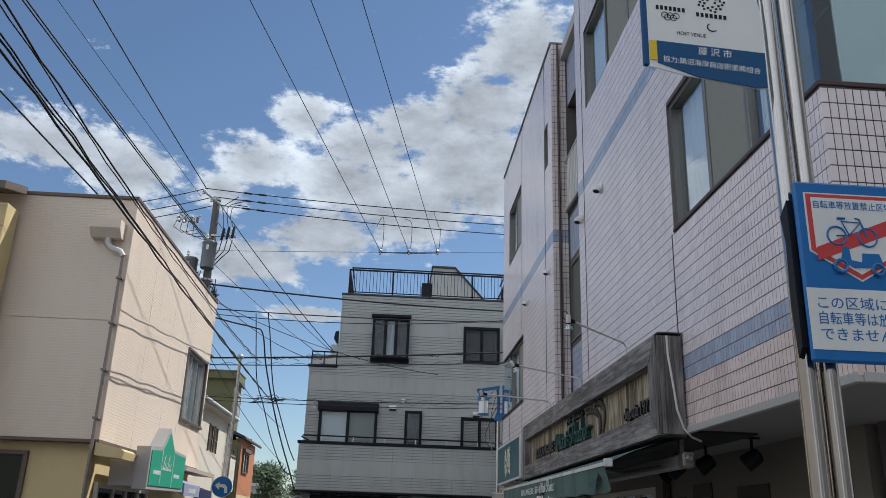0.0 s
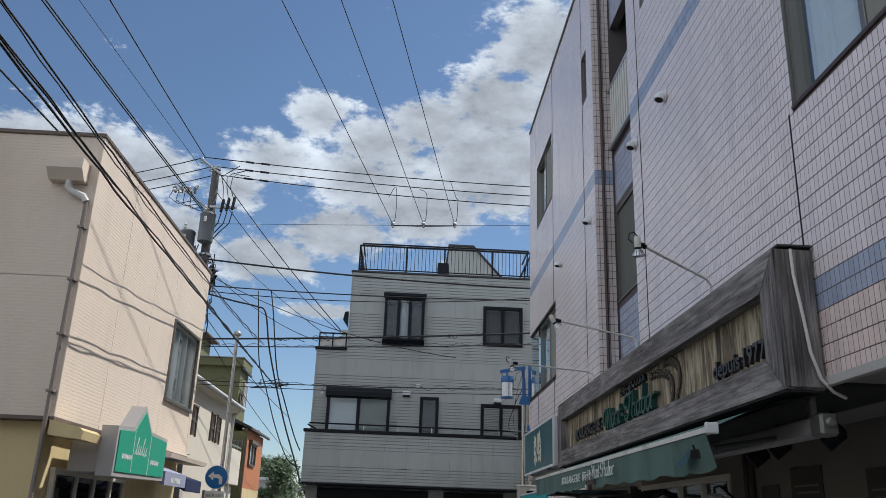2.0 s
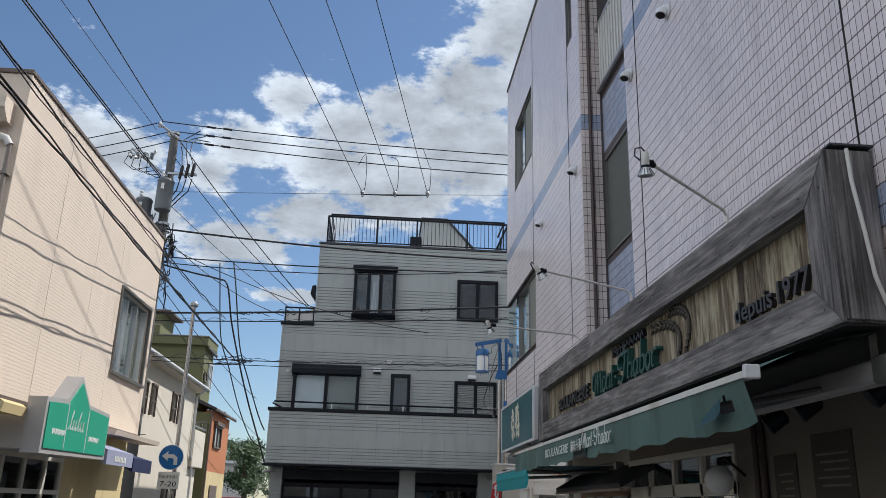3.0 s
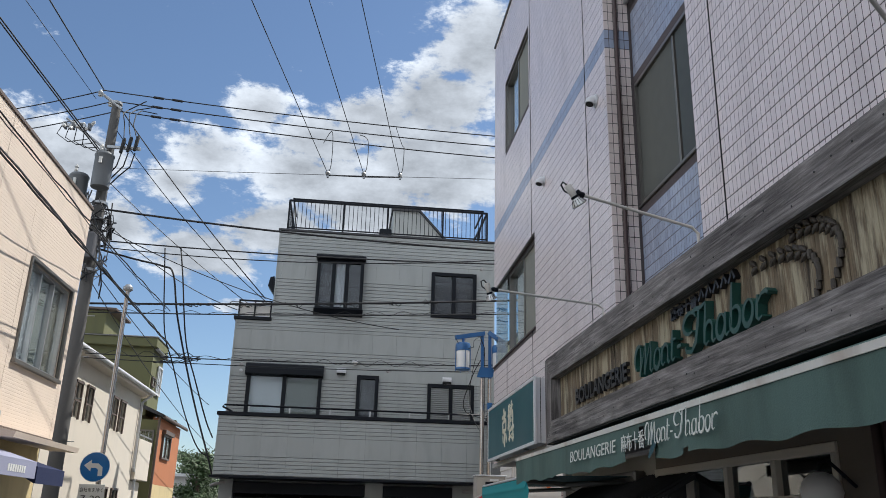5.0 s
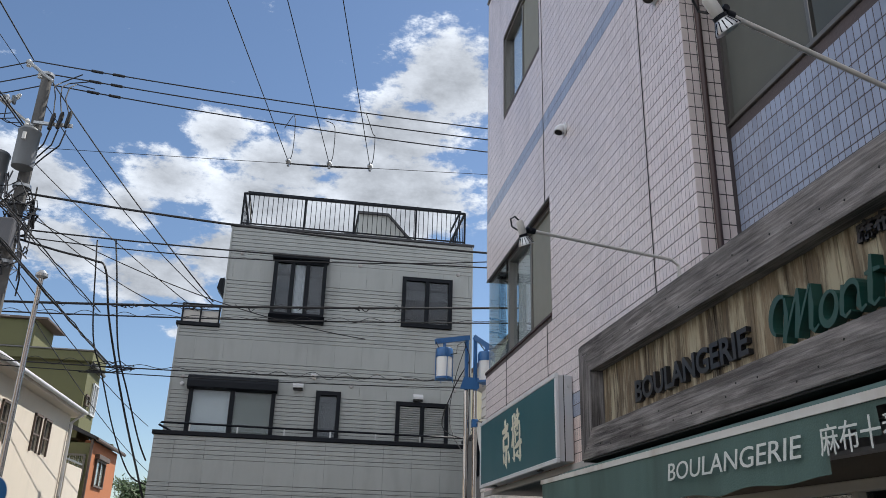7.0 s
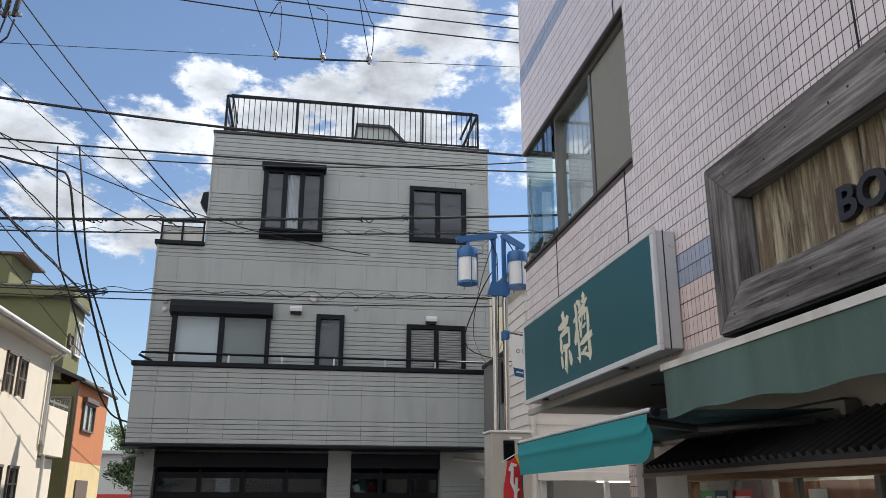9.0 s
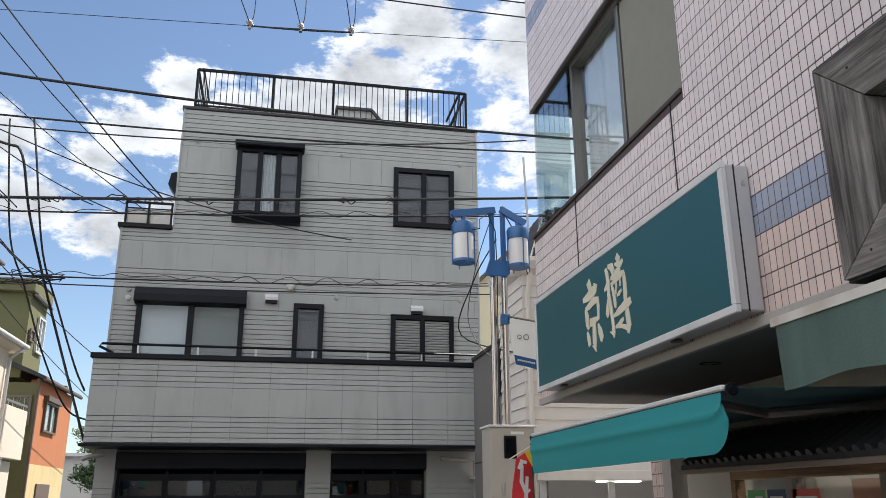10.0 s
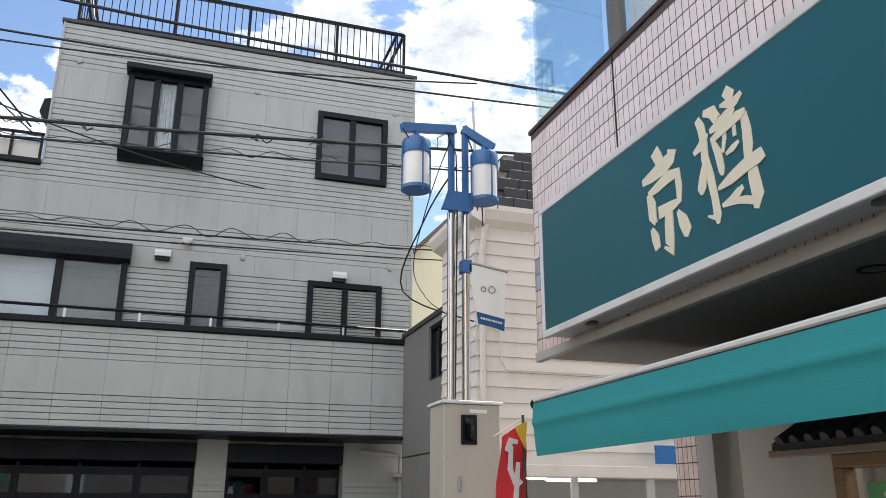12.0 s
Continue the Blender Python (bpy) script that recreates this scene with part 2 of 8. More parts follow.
M = dict(
    tile=surface("pink_grey_glazed_tile", (0.775, 0.688, 0.69), 0.22, vary=0.05, grain=25, blotch=0.7, bump=0.05, random_piece=0.05, dirt=(0.36, 0.31, 0.30), dirt_amount=0.22),
    tile_warm=surface("beige_glazed_tile", (0.70, 0.60, 0.57), 0.3, vary=0.06, grain=25, blotch=0.9, bump=0.05, random_piece=0.06, dirt=(0.26, 0.20, 0.16), dirt_amount=0.3),
    tile_blue=surface("blue_grey_glazed_tile", (0.36, 0.40, 0.51), 0.22, vary=0.08, grain=25, blotch=0.8, bump=0.05, random_piece=0.10),
    tile_low=surface("pinkish_beige_tile", (0.72, 0.58, 0.54), 0.3, vary=0.06, grain=25, blotch=0.9, bump=0.05, random_piece=0.07, dirt=(0.24, 0.18, 0.15), dirt_amount=0.5),
    grout=surface("dark_grout", (0.10, 0.082, 0.084), 0.9, vary=0.2, grain=60, bump=0.2),
    concrete=surface("painted_concrete", (0.42, 0.40, 0.38), 0.85, vary=0.12, grain=30, blotch=0.8, bump=0.25),
    soffit=surface("grey_soffit_paint", (0.27, 0.258, 0.25), 0.8, vary=0.08, grain=20, blotch=0.9, bump=0.08),
    trim_white=surface("off_white_metal_trim", (0.66, 0.66, 0.67), 0.4, vary=0.05, grain=15, blotch=2, bump=0.03, dirt=(0.25, 0.23, 0.2), dirt_amount=0.35),
    bar_white=surface("rusty_white_bar", (0.66, 0.64, 0.60), 0.5, vary=0.06, grain=15, blotch=2, bump=0.05, dirt=(0.24, 0.13, 0.06), dirt_amount=0.55),
    alu=surface("brown_grey_aluminium", (0.19, 0.18, 0.165), 0.4, 0.5, vary=0.06, bump=0.02),
    alu_light=surface("silver_aluminium", (0.55, 0.55, 0.55), 0.35, 0.8, vary=0.05, bump=0.02),
    black=surface("black_window_metal", (0.006, 0.008, 0.013), 0.45, 0.0, vary=0.15, bump=0.03, spec=0.22),
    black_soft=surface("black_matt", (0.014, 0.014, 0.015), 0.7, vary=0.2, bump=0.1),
    siding=surface("grey_siding", (0.41, 0.425, 0.415), 0.62, vary=0.06, grain=55, blotch=0.8, bump=0.12, random_piece=0.025, streak=0.05, dirt=(0.19, 0.19, 0.18), dirt_amount=0.25),
    siding_gap=surface("siding_joint", (0.17, 0.175, 0.175), 0.85, vary=0.15),
    stucco=surface("cream_beige_siding", (0.70, 0.585, 0.48), 0.8, vary=0.05, grain=70, blotch=0.6, bump=0.3, streak=0.03, dirt=(0.45, 0.38, 0.32), dirt_amount=0.15),
    yellow_wall=surface("yellow_cream_wall", (0.62, 0.49, 0.26), 0.85, vary=0.08, grain=50, blotch=0.9, bump=0.25, dirt=(0.36, 0.27, 0.14), dirt_amount=0.3),
    pale_cream=surface("pale_cream_render", (0.72, 0.66, 0.48), 0.85, vary=0.05, grain=40, blotch=0.7, bump=0.15, dirt=(0.5, 0.45, 0.33), dirt_amount=0.2),
    sushi_wall=surface("warm_grey_plaster", (0.50, 0.465, 0.41), 0.85, vary=0.07, grain=45, blotch=0.9, bump=0.15, dirt=(0.30, 0.27, 0.23), dirt_amount=0.25),
    white_wall=surface("warm_white_render", (0.68, 0.61, 0.515), 0.8, vary=0.04, grain=60, blotch=0.5, bump=0.15, dirt=(0.5, 0.46, 0.4), dirt_amount=0.2),
    white_siding=surface("ivory_lap_siding", (0.74, 0.69, 0.64), 0.65, vary=0.04, grain=50, blotch=0.7, bump=0.08, random_piece=0.03, dirt=(0.48, 0.42, 0.36), dirt_amount=0.25),
    olive=surface("olive_green_render", (0.15, 0.15, 0.07), 0.85, vary=0.1, grain=50, blotch=0.6, bump=0.2, dirt=(0.12, 0.12, 0.07), dirt_amount=0.3),
    orange=surface("terracotta_orange_render", (0.47, 0.175, 0.075), 0.85, vary=0.1, grain=50, blotch=0.8, bump=0.2, dirt=(0.35, 0.13, 0.06), dirt_amount=0.3),
    shed_grey=surface("dark_grey_render", (0.17, 0.165, 0.16), 0.8, vary=0.10, grain=40, blotch=0.9, bump=0.2, dirt=(0.08, 0.075, 0.07), dirt_amount=0.3),
    roof_dark=surface("dark_roof_sheet", (0.045, 0.045, 0.05), 0.6, vary=0.2, grain=25, bump=0.2, random_piece=0.15),
    roof_brown=surface("brown_fascia", (0.13, 0.095, 0.075), 0.6, vary=0.15, bump=0.1),
    curtain=surface("beige_curtain", (0.52, 0.50, 0.44), 0.9, vary=0.08, grain=90, bump=0.2),
    curtain_white=surface("white_lace_curtain", (0.75, 0.76, 0.78), 0.9, vary=0.05, grain=90, bump=0.2),
    blind=surface("grey_roller_blind", (0.36, 0.36, 0.32), 0.9, vary=0.05, grain=90, bump=0.1),
    blind_pale=surface("pale_blind_and_pane_reflection", (0.60, 0.64, 0.66), 0.7, vary=0.10, grain=6, blotch=1.8, bump=0.05),
    blind_green=surface("grey_green_mesh_blind", (0.22, 0.235, 0.215), 0.8, vary=0.10, grain=5, blotch=1.5, bump=0.05),
    shutter=surface("grey_shutter_slat", (0.30, 0.305, 0.30), 0.55, vary=0.10, grain=30, bump=0.08),
    banner_blue=surface("deep_blue_banner_print", (0.008, 0.075, 0.20), 0.7, vary=0.08, grain=60, bump=0.1),
    screen_olive=surface("olive_grey_insect_screen", (0.235, 0.235, 0.205), 0.85, vary=0.10, grain=9, blotch=1.3, bump=0.0),
    screen_mid=surface("grey_insect_screen", (0.115, 0.118, 0.105), 0.85, vary=0.10, grain=9, blotch=1.3, bump=0.0),
    screen_dark=surface("dark_blue_green_insect_screen", (0.075, 0.085, 0.085), 0.8, vary=0.12, grain=9, blotch=1.3, bump=0.0),
    screen=surface("dark_insect_screen", (0.085, 0.085, 0.095), 0.8, vary=0.12, grain=7, bump=0.0),
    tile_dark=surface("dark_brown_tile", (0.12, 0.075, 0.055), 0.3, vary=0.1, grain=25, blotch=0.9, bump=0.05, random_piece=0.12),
    glass_house=pane_glass("plain_house_glass", (0.92, 0.94, 0.95), 1.40, 0.02, 0.35),
    room=surface("dim_room", (0.16, 0.155, 0.15), 0.9, vary=0.1),
    glass=pane_glass("window_glass", (0.90, 0.93, 0.93), 1.55, 0.01, 0.6),
    glass_clear=pane_glass("clear_corner_glass", (0.86, 0.92, 0.92), 1.45),
    glass_dark=pane_glass("tinted_window_glass", (0.42, 0.46, 0.47), 1.5),
    sign_wood_h=wood("grey_weathered_wood_beam", (0.37, 0.34, 0.327), (0.036, 0.030, 0.029), 1, stain=(0.075, 0.065, 0.062), stain_amount=0.6, rings=6.0),
    sign_wood_v=wood("grey_weathered_wood_post", (0.37, 0.34, 0.33), (0.038, 0.032, 0.030), 2, stain=(0.06, 0.052, 0.05), stain_amount=0.6, rings=5.0),
    sign_board=wood("stained_wood_board", (0.27, 0.205, 0.13), (0.034, 0.025, 0.018), 2, 0.8, stain=(0.48, 0.425, 0.30), stain_amount=0.80, rings=2.0, piece=0.05),
    letter_black=surface("black_letter_paint", (0.012, 0.012, 0.014), 0.35, vary=0.2, bump=0.05),
    letter_green=surface("dark_green_letter_paint", (0.012, 0.064, 0.053), 0.4, vary=0.15, bump=0.05),
    awning_green=surface("faded_green_canvas", (0.088, 0.145, 0.128), 0.85, vary=0.16, grain=140, blotch=1.8, bump=0.2, streak=0.16, dirt=(0.035, 0.05, 0.042), dirt_amount=0.55),
    # colour of the torn scraps; also the teal canopy with its shade painted in
    navy_teal=surface("dark_teal_scrap_shaded_canopy", (0.02, 0.07, 0.085), 0.85, vary=0.16, grain=140, blotch=1.8, bump=0.2),
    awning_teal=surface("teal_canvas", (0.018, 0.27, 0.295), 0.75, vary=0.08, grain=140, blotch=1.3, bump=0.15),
    letter_white=surface("white_lettering", (0.72, 0.74, 0.70), 0.7, vary=0.12, grain=40, bump=0.05),
    letter_gold=surface("pale_cream_lettering", (0.74, 0.69, 0.55), 0.5, vary=0.08, bump=0.02),
    sign_teal=surface("deep_teal_sign_panel", (0.006, 0.095, 0.118), 0.35, vary=0.06, grain=12, blotch=0.9, bump=0.02),
    sign_green=surface("bright_green_sign_panel", (0.035, 0.36, 0.225), 0.35, vary=0.05, grain=12, blotch=1.2, bump=0.02),
    sign_blue=surface("blue_enamel", (0.012, 0.145, 0.42), 0.35, vary=0.05, bump=0.02),
    sign_white=surface("white_enamel", (0.74, 0.74, 0.72), 0.4, vary=0.04, bump=0.02, dirt=(0.4, 0.38, 0.33), dirt_amount=0.2),
    sign_red=surface("red_enamel", (0.55, 0.05, 0.05), 0.4, vary=0.06, bump=0.02),
    sign_box=surface("light_grey_sign_case", (0.52, 0.52, 0.53), 0.4, 0.1, vary=0.05, grain=15, blotch=1.8, bump=0.03, dirt=(0.3, 0.28, 0.26), dirt_amount=0.3),
    chrome=surface("polished_steel_tube", (0.46, 0.43, 0.40), 0.12, 1.0, vary=0.06, grain=8, blotch=3, bump=0.0),
    galva=surface("galvanised_steel", (0.42, 0.43, 0.44), 0.42, 0.7, vary=0.12, grain=30, bump=0.05),
    pole_concrete=surface("concrete_pole", (0.12, 0.115, 0.11), 0.85, vary=0.14, grain=35, blotch=1.2, bump=0.2),
    transformer=surface("grey_transformer_paint", (0.15, 0.158, 0.165), 0.5, vary=0.08, bump=0.05, dirt=(0.10, 0.09, 0.08), dirt_amount=0.4),
    porcelain=surface("white_porcelain", (0.70, 0.69, 0.66), 0.25, vary=0.05, bump=0.0),
    cable=surface("black_cable_rubber", (0.013, 0.013, 0.015), 0.6, vary=0.2, bump=0.1),
    cable_grey=surface("grey_cable", (0.11, 0.11, 0.12), 0.6, vary=0.2, bump=0.1),
    pipe_white=surface("cream_plastic_pipe", (0.62, 0.59, 0.55), 0.45, vary=0.06, bump=0.03),
    pipe_grey=surface("grey_plastic_pipe", (0.40, 0.38, 0.37), 0.5, vary=0.08, bump=0.03),
    pipe_taupe=surface("taupe_plastic_pipe", (0.23, 0.19, 0.165), 0.5, vary=0.08, bump=0.03),
    pipe_brown=surface("brown_downpipe", (0.055, 0.03, 0.028), 0.5, vary=0.1, bump=0.03),
    lamp_blue=surface("blue_lamp_paint", (0.035, 0.135, 0.34), 0.35, vary=0.07, bump=0.03, dirt=(0.02, 0.07, 0.18), dirt_amount=0.3),
    lamp_glass=surface("frosted_lamp_glass", (0.82, 0.81, 0.80), 0.35, vary=0.03, bump=0.0),
    utility=surface("greige_steel_cabinet", (0.42, 0.39, 0.345), 0.5, vary=0.05, grain=15, blotch=1.6, bump=0.03, dirt=(0.25, 0.23, 0.2), dirt_amount=0.25),
    asphalt=surface("asphalt", (0.10, 0.10, 0.10), 0.9, vary=0.25, grain=90, blotch=0.5, bump=0.5),
    paving=surface("pavement_slab", (0.40, 0.385, 0.36), 0.85, vary=0.15, grain=60, blotch=0.7, bump=0.3),
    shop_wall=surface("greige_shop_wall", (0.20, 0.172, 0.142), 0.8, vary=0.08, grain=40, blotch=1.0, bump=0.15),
    cream_frame=surface("cream_painted_frame", (0.66, 0.62, 0.54), 0.5, vary=0.06, bump=0.05),
    pent_brown=surface("faded_brown_board", (0.30, 0.235, 0.20), 0.7, vary=0.12, grain=30, bump=0.1),
    wood_frame=wood("brown_wood_frame", (0.30, 0.17, 0.08), (0.10, 0.05, 0.025), 1, 0.5),
    poster_dark=surface("dark_brown_poster", (0.055, 0.045, 0.035), 0.6, vary=0.15),
    poster_navy=surface("dull_navy_poster", (0.05, 0.085, 0.14), 0.6, vary=0.1),
    poster_red=surface("coral_red_poster", (0.62, 0.11, 0.09), 0.6, vary=0.1),
    poster_green=surface("green_poster", (0.12, 0.40, 0.16), 0.6, vary=0.1),
    navy=surface("navy_canvas", (0.012, 0.02, 0.07), 0.8, vary=0.1, grain=120),
    lilac=surface("lilac_grey_canvas", (0.30, 0.31, 0.42), 0.8, vary=0.08, grain=120),
    flag_red=surface("red_banner_cloth", (0.62, 0.03, 0.04), 0.8, vary=0.08, grain=90),
    flag_yellow=surface("yellow_banner_cloth", (0.75, 0.52, 0.04), 0.8, vary=0.08, grain=90),
    leaf=surface("pine_leaf", (0.055, 0.092, 0.032), 0.6, vary=0.3, grain=30, random_piece=0.35),
    bark=surface("bark", (0.10, 0.075, 0.055), 0.9, vary=0.3, grain=30, bump=0.6),
    far_wall=surface("pale_far_wall", (0.60, 0.58, 0.56), 0.85, vary=0.06, bump=0.1),
    orange_lamp=surface("orange_warning_lens", (0.75, 0.16, 0.03), 0.3, vary=0.05),
    tube=glow("fluorescent_tube", (1.0, 0.98, 0.92), 26.0),
)

# ---- builders ----
class Geo:
    """Collects vertices and faces of one mesh."""

    def __init__(self):
        self.v, self.f = [], []

    def add(self, verts, faces):
        k = len(self.v)
        self.v += [tuple(p) for p in verts]
        self.f += [tuple(i + k for i in f) for f in faces]
        return self

    def box(self, x0, x1, y0, y1, z0, z1, c=0.0):
        """A box; c: its chamfer."""
        x0, x1, y0, y1, z0, z1 = min(x0, x1), max(x0, x1), min(y0, y1), max(y0, y1), min(z0, z1), max(z0, z1)
        if not c:
            v = [(x, y, z) for z in (z0, z1) for y in (y0, y1) for x in (x0, x1)]
            return self.add(v, [(0, 2, 3, 1), (4, 5, 7, 6), (0, 1, 5, 4), (2, 6, 7, 3), (0, 4, 6, 2), (1, 3, 7, 5)])
        c = min(c, (x1 - x0) / 2.01, (y1 - y0) / 2.01, (z1 - z0) / 2.01)
        bm = bmesh.new()
        pts = []
        for x, sx in ((x0, 1), (x1, -1)):
            for y, sy in ((y0, 1), (y1, -1)):
                for z, sz in ((z0, 1), (z1, -1)):
                    pts += [(x, y + c * sy, z + c * sz), (x + c * sx, y, z + c * sz), (x + c * sx, y + c * sy, z)]
        for p in pts:
            bm.verts.new(p)
        r = bmesh.ops.convex_hull(bm, input=bm.verts)
        bm.verts.index_update()
        out = [v.co[:] for v in bm.verts], [[v.index for v in f.verts] for f in bm.faces]
        bm.free()
        return self.add(*out)

    def prism(self, poly, axis, a, b):
        """A polygon given in the two other axes (in order), drawn out along axis from a to b."""
        n = len(poly)

        def at(p, h):
            q = list(p)
            q.insert(axis, h)
            return tuple(q)
        v = [at(p, a) for p in poly] + [at(p, b) for p in poly]
        f = [tuple(range(n)), tuple(range(2 * n - 1, n - 1, -1))] + [(i, (i + 1) % n, n + (i + 1) % n, n + i) for i in range(n)]
        return self.add(v, f)

    def tube(self, pts, r, n=8, r2=None, closed=True):
        """A round bar through points, tapering from r to r2."""
        pts = [Vector(p) for p in pts]
        r2 = r if r2 is None else r2
        rings, last = [], None
        for i, p in enumerate(pts):
            d = (pts[min(i + 1, len(pts) - 1)] - pts[max(i - 1, 0)]).normalized()
            u = d.orthogonal().normalized() if last is None else (last - d * last.dot(d)).normalized()
            last = u
            w = d.cross(u)
            rr = r + (r2 - r) * i / max(1, len(pts) - 1)
            rings.append([p + (u * math.cos(2 * math.pi * k / n) + w * math.sin(2 * math.pi * k / n)) * rr for k in range(n)])
        v = [q for ring in rings for q in ring]
        f = [(i * n + k, i * n + (k + 1) % n, (i + 1) * n + (k + 1) % n, (i + 1) * n + k) for i in range(len(pts) - 1) for k in range(n)]
        if closed:
            f += [tuple(range(n - 1, -1, -1)), tuple(range((len(pts) - 1) * n, len(pts) * n))]
        return self.add(v, f)

    def lathe(self, profile, at=(0, 0, 0), n=20, way=None):
        """Turns (radius, height) pairs round an upright axis (or one along way)."""
        turn = Vector((0, 0, 1)).rotation_difference(Vector(way)).to_matrix() if way else Matrix.Identity(3)
        v = [tuple(turn @ Vector((r * math.cos(2 * math.pi * k / n), r * math.sin(2 * math.pi * k / n), h)) + Vector(at)) for r, h in profile for k in range(n)]
        m = len(profile)
        f = [(i * n + k, i * n + (k + 1) % n, (i + 1) * n + (k + 1) % n, (i + 1) * n + k) for i in range(m - 1) for k in range(n)]
        f += [tuple(range(n - 1, -1, -1)), tuple(range((m - 1) * n, m * n))]
        return self.add(v, f)

    def moved(self, m):
        self.v = [tuple(m @ Vector(p)) for p in self.v]
        return self

    def mesh(self, name, smooth=False):
        me = bpy.data.meshes.new(name)
        me.from_pydata(self.v, [], self.f)
        me.update()
        if smooth:
            me.polygons.foreach_set("use_smooth", [True] * len(me.polygons))
            me.set_sharp_from_angle(angle=radians(40))
        return me


def thing(name, label, category, at=(0, 0, 0), group="", kind=""):
    ob = new(name)
    ob.empty_display_size = 0.2
    ob.matrix_basis = Matrix.Translation(at)
    return tagged(ob, label, category, group, kind)


def under(ob, parent):
    ob.parent = parent
    if parent.parent is None:
        ob.matrix_parent_inverse = parent.matrix_basis.inverted()
    return ob


WHOLE = {"lettering", "crown", "trunk", "tile_cladding", "pane", "curtain", "blind", "knuckle", "stem"}
PIECE_NAMES = {"street_wall": "wall_panel", "front_wall": "wall_panel", "facade": "wall_panel", "end_wall": "wall_panel", "balcony": "balcony_panel", "roof_railing": "rail",
               "niche_wall": "wall_panel", "terrace_rail": "rail", "niche_railing": "rail"}


def islands(g):
    """The separate pieces of a Geo."""
    root = list(range(len(g.v)))

    def top(i):
        while root[i] != i:
            root[i] = root[root[i]]
            i = root[i]
        return i
    for f in g.f:
        for i in f[1:]:
            root[top(i)] = top(f[0])
    out = {}
    for f in g.f:
        out.setdefault(top(f[0]), []).append(f)
    pieces = []
    for fs in out.values():
        ids = sorted({i for f in fs for i in f})
        at = {i: k for k, i in enumerate(ids)}
        pieces.append(Geo().add([g.v[i] for i in ids], [tuple(at[i] for i in f) for f in fs]))
    return pieces


def part(name, geo, material, parent, label="", smooth=False):
    """A mesh, given in world places, as a part of a thing or of a part; pieces that hang apart become parts of their own."""
    if isinstance(geo, Geo) and name not in WHOLE:
        pieces = islands(geo)
        if 1 < len(pieces) <= 60:
            first = part(name, pieces[0], material, parent, label, smooth)
            for g in pieces[1:]:
                part(PIECE_NAMES.get(name, name), g, material, first if name in PIECE_NAMES and parent.parent is None else parent, "", smooth)
            return first
    me = geo if isinstance(geo, bpy.types.Mesh) else geo.mesh(name, smooth)
    if not me.materials:
        me.materials.append(M[material] if isinstance(material, str) else material)
    ob = under(new(name, me), parent)
    return tagged(ob, label)


def single(name, geo, material, label, category, group="", kind="", smooth=False):
    """A thing that is one mesh."""
    me = geo.mesh(name, smooth)
    me.materials.append(M[material])
    return tagged(new(name, me), label, category, group, kind)


def cut(u0, u1, v0, v1, holes):
    """The rectangle less its holes, as rectangles."""
    us = sorted({u0, u1, *[u for h in holes for u in h[:2] if u0 < u < u1]})
    vs = sorted({v0, v1, *[v for h in holes for v in h[2:4] if v0 < v < v1]})
    out = []
    for va, vb in zip(vs, vs[1:]):
        run = None
        for ua, ub in zip(us, us[1:]):
            mu, mv = (ua + ub) / 2, (va + vb) / 2
            if any(h[0] < mu < h[1] and h[2] < mv < h[3] for h in holes):
                if run:
                    out.append((*run, va, vb))
                run = None
            else:
                run = (run[0], ub) if run else (ua, ub)
        if run:
            out.append((*run, va, vb))
    return out


def spans(u0, u1, v0, v1, holes):
    """The stretches of a board from u0 to u1, between heights v0 and v1, that no hole takes."""
    cuts = sorted((max(h[0], u0), min(h[1], u1)) for h in holes if h[2] < v1 - 1e-4 and h[3] > v0 + 1e-4 and h[0] < u1 and h[1] > u0)
    out, a = [], u0
    for c0, c1 in cuts:
        if c0 > a + 0.01:
            out.append((a, c0))
        a = max(a, c1)
    if u1 > a + 0.01:
        out.append((a, u1))
    return out


def text_geo(body, size, m, depth=0.004, width=None, shear=0.0, bold=0.0):
    """Lettering in the built-in font, as a mesh laid by the pose m (it reads along m's x, upright along m's y); width: its length."""
    cu = bpy.data.curves.new("lettering", "FONT")
    cu.body, cu.size, cu.extrude, cu.resolution_u, cu.shear, cu.offset = body, size, depth / 2, 3, shear, bold
    ob = bpy.data.objects.new("lettering", cu)
    scene.collection.objects.link(ob)
    bpy.context.view_layer.update()
    me = bpy.data.meshes.new_from_object(ob.evaluated_get(bpy.context.evaluated_depsgraph_get()))
    bpy.data.objects.remove(ob)
    bpy.data.curves.remove(cu)
    xs = [v.co.x for v in me.vertices]
    x0, k = min(xs), (width / (max(xs) - min(xs)) if width else 1.0)
    g = Geo()
    g.add([m @ Vector(((v.co.x - x0) * k, v.co.y, v.co.z)) for v in me.vertices], [tuple(p.vertices) for p in me.polygons])
    bpy.data.meshes.remove(me)
    return g


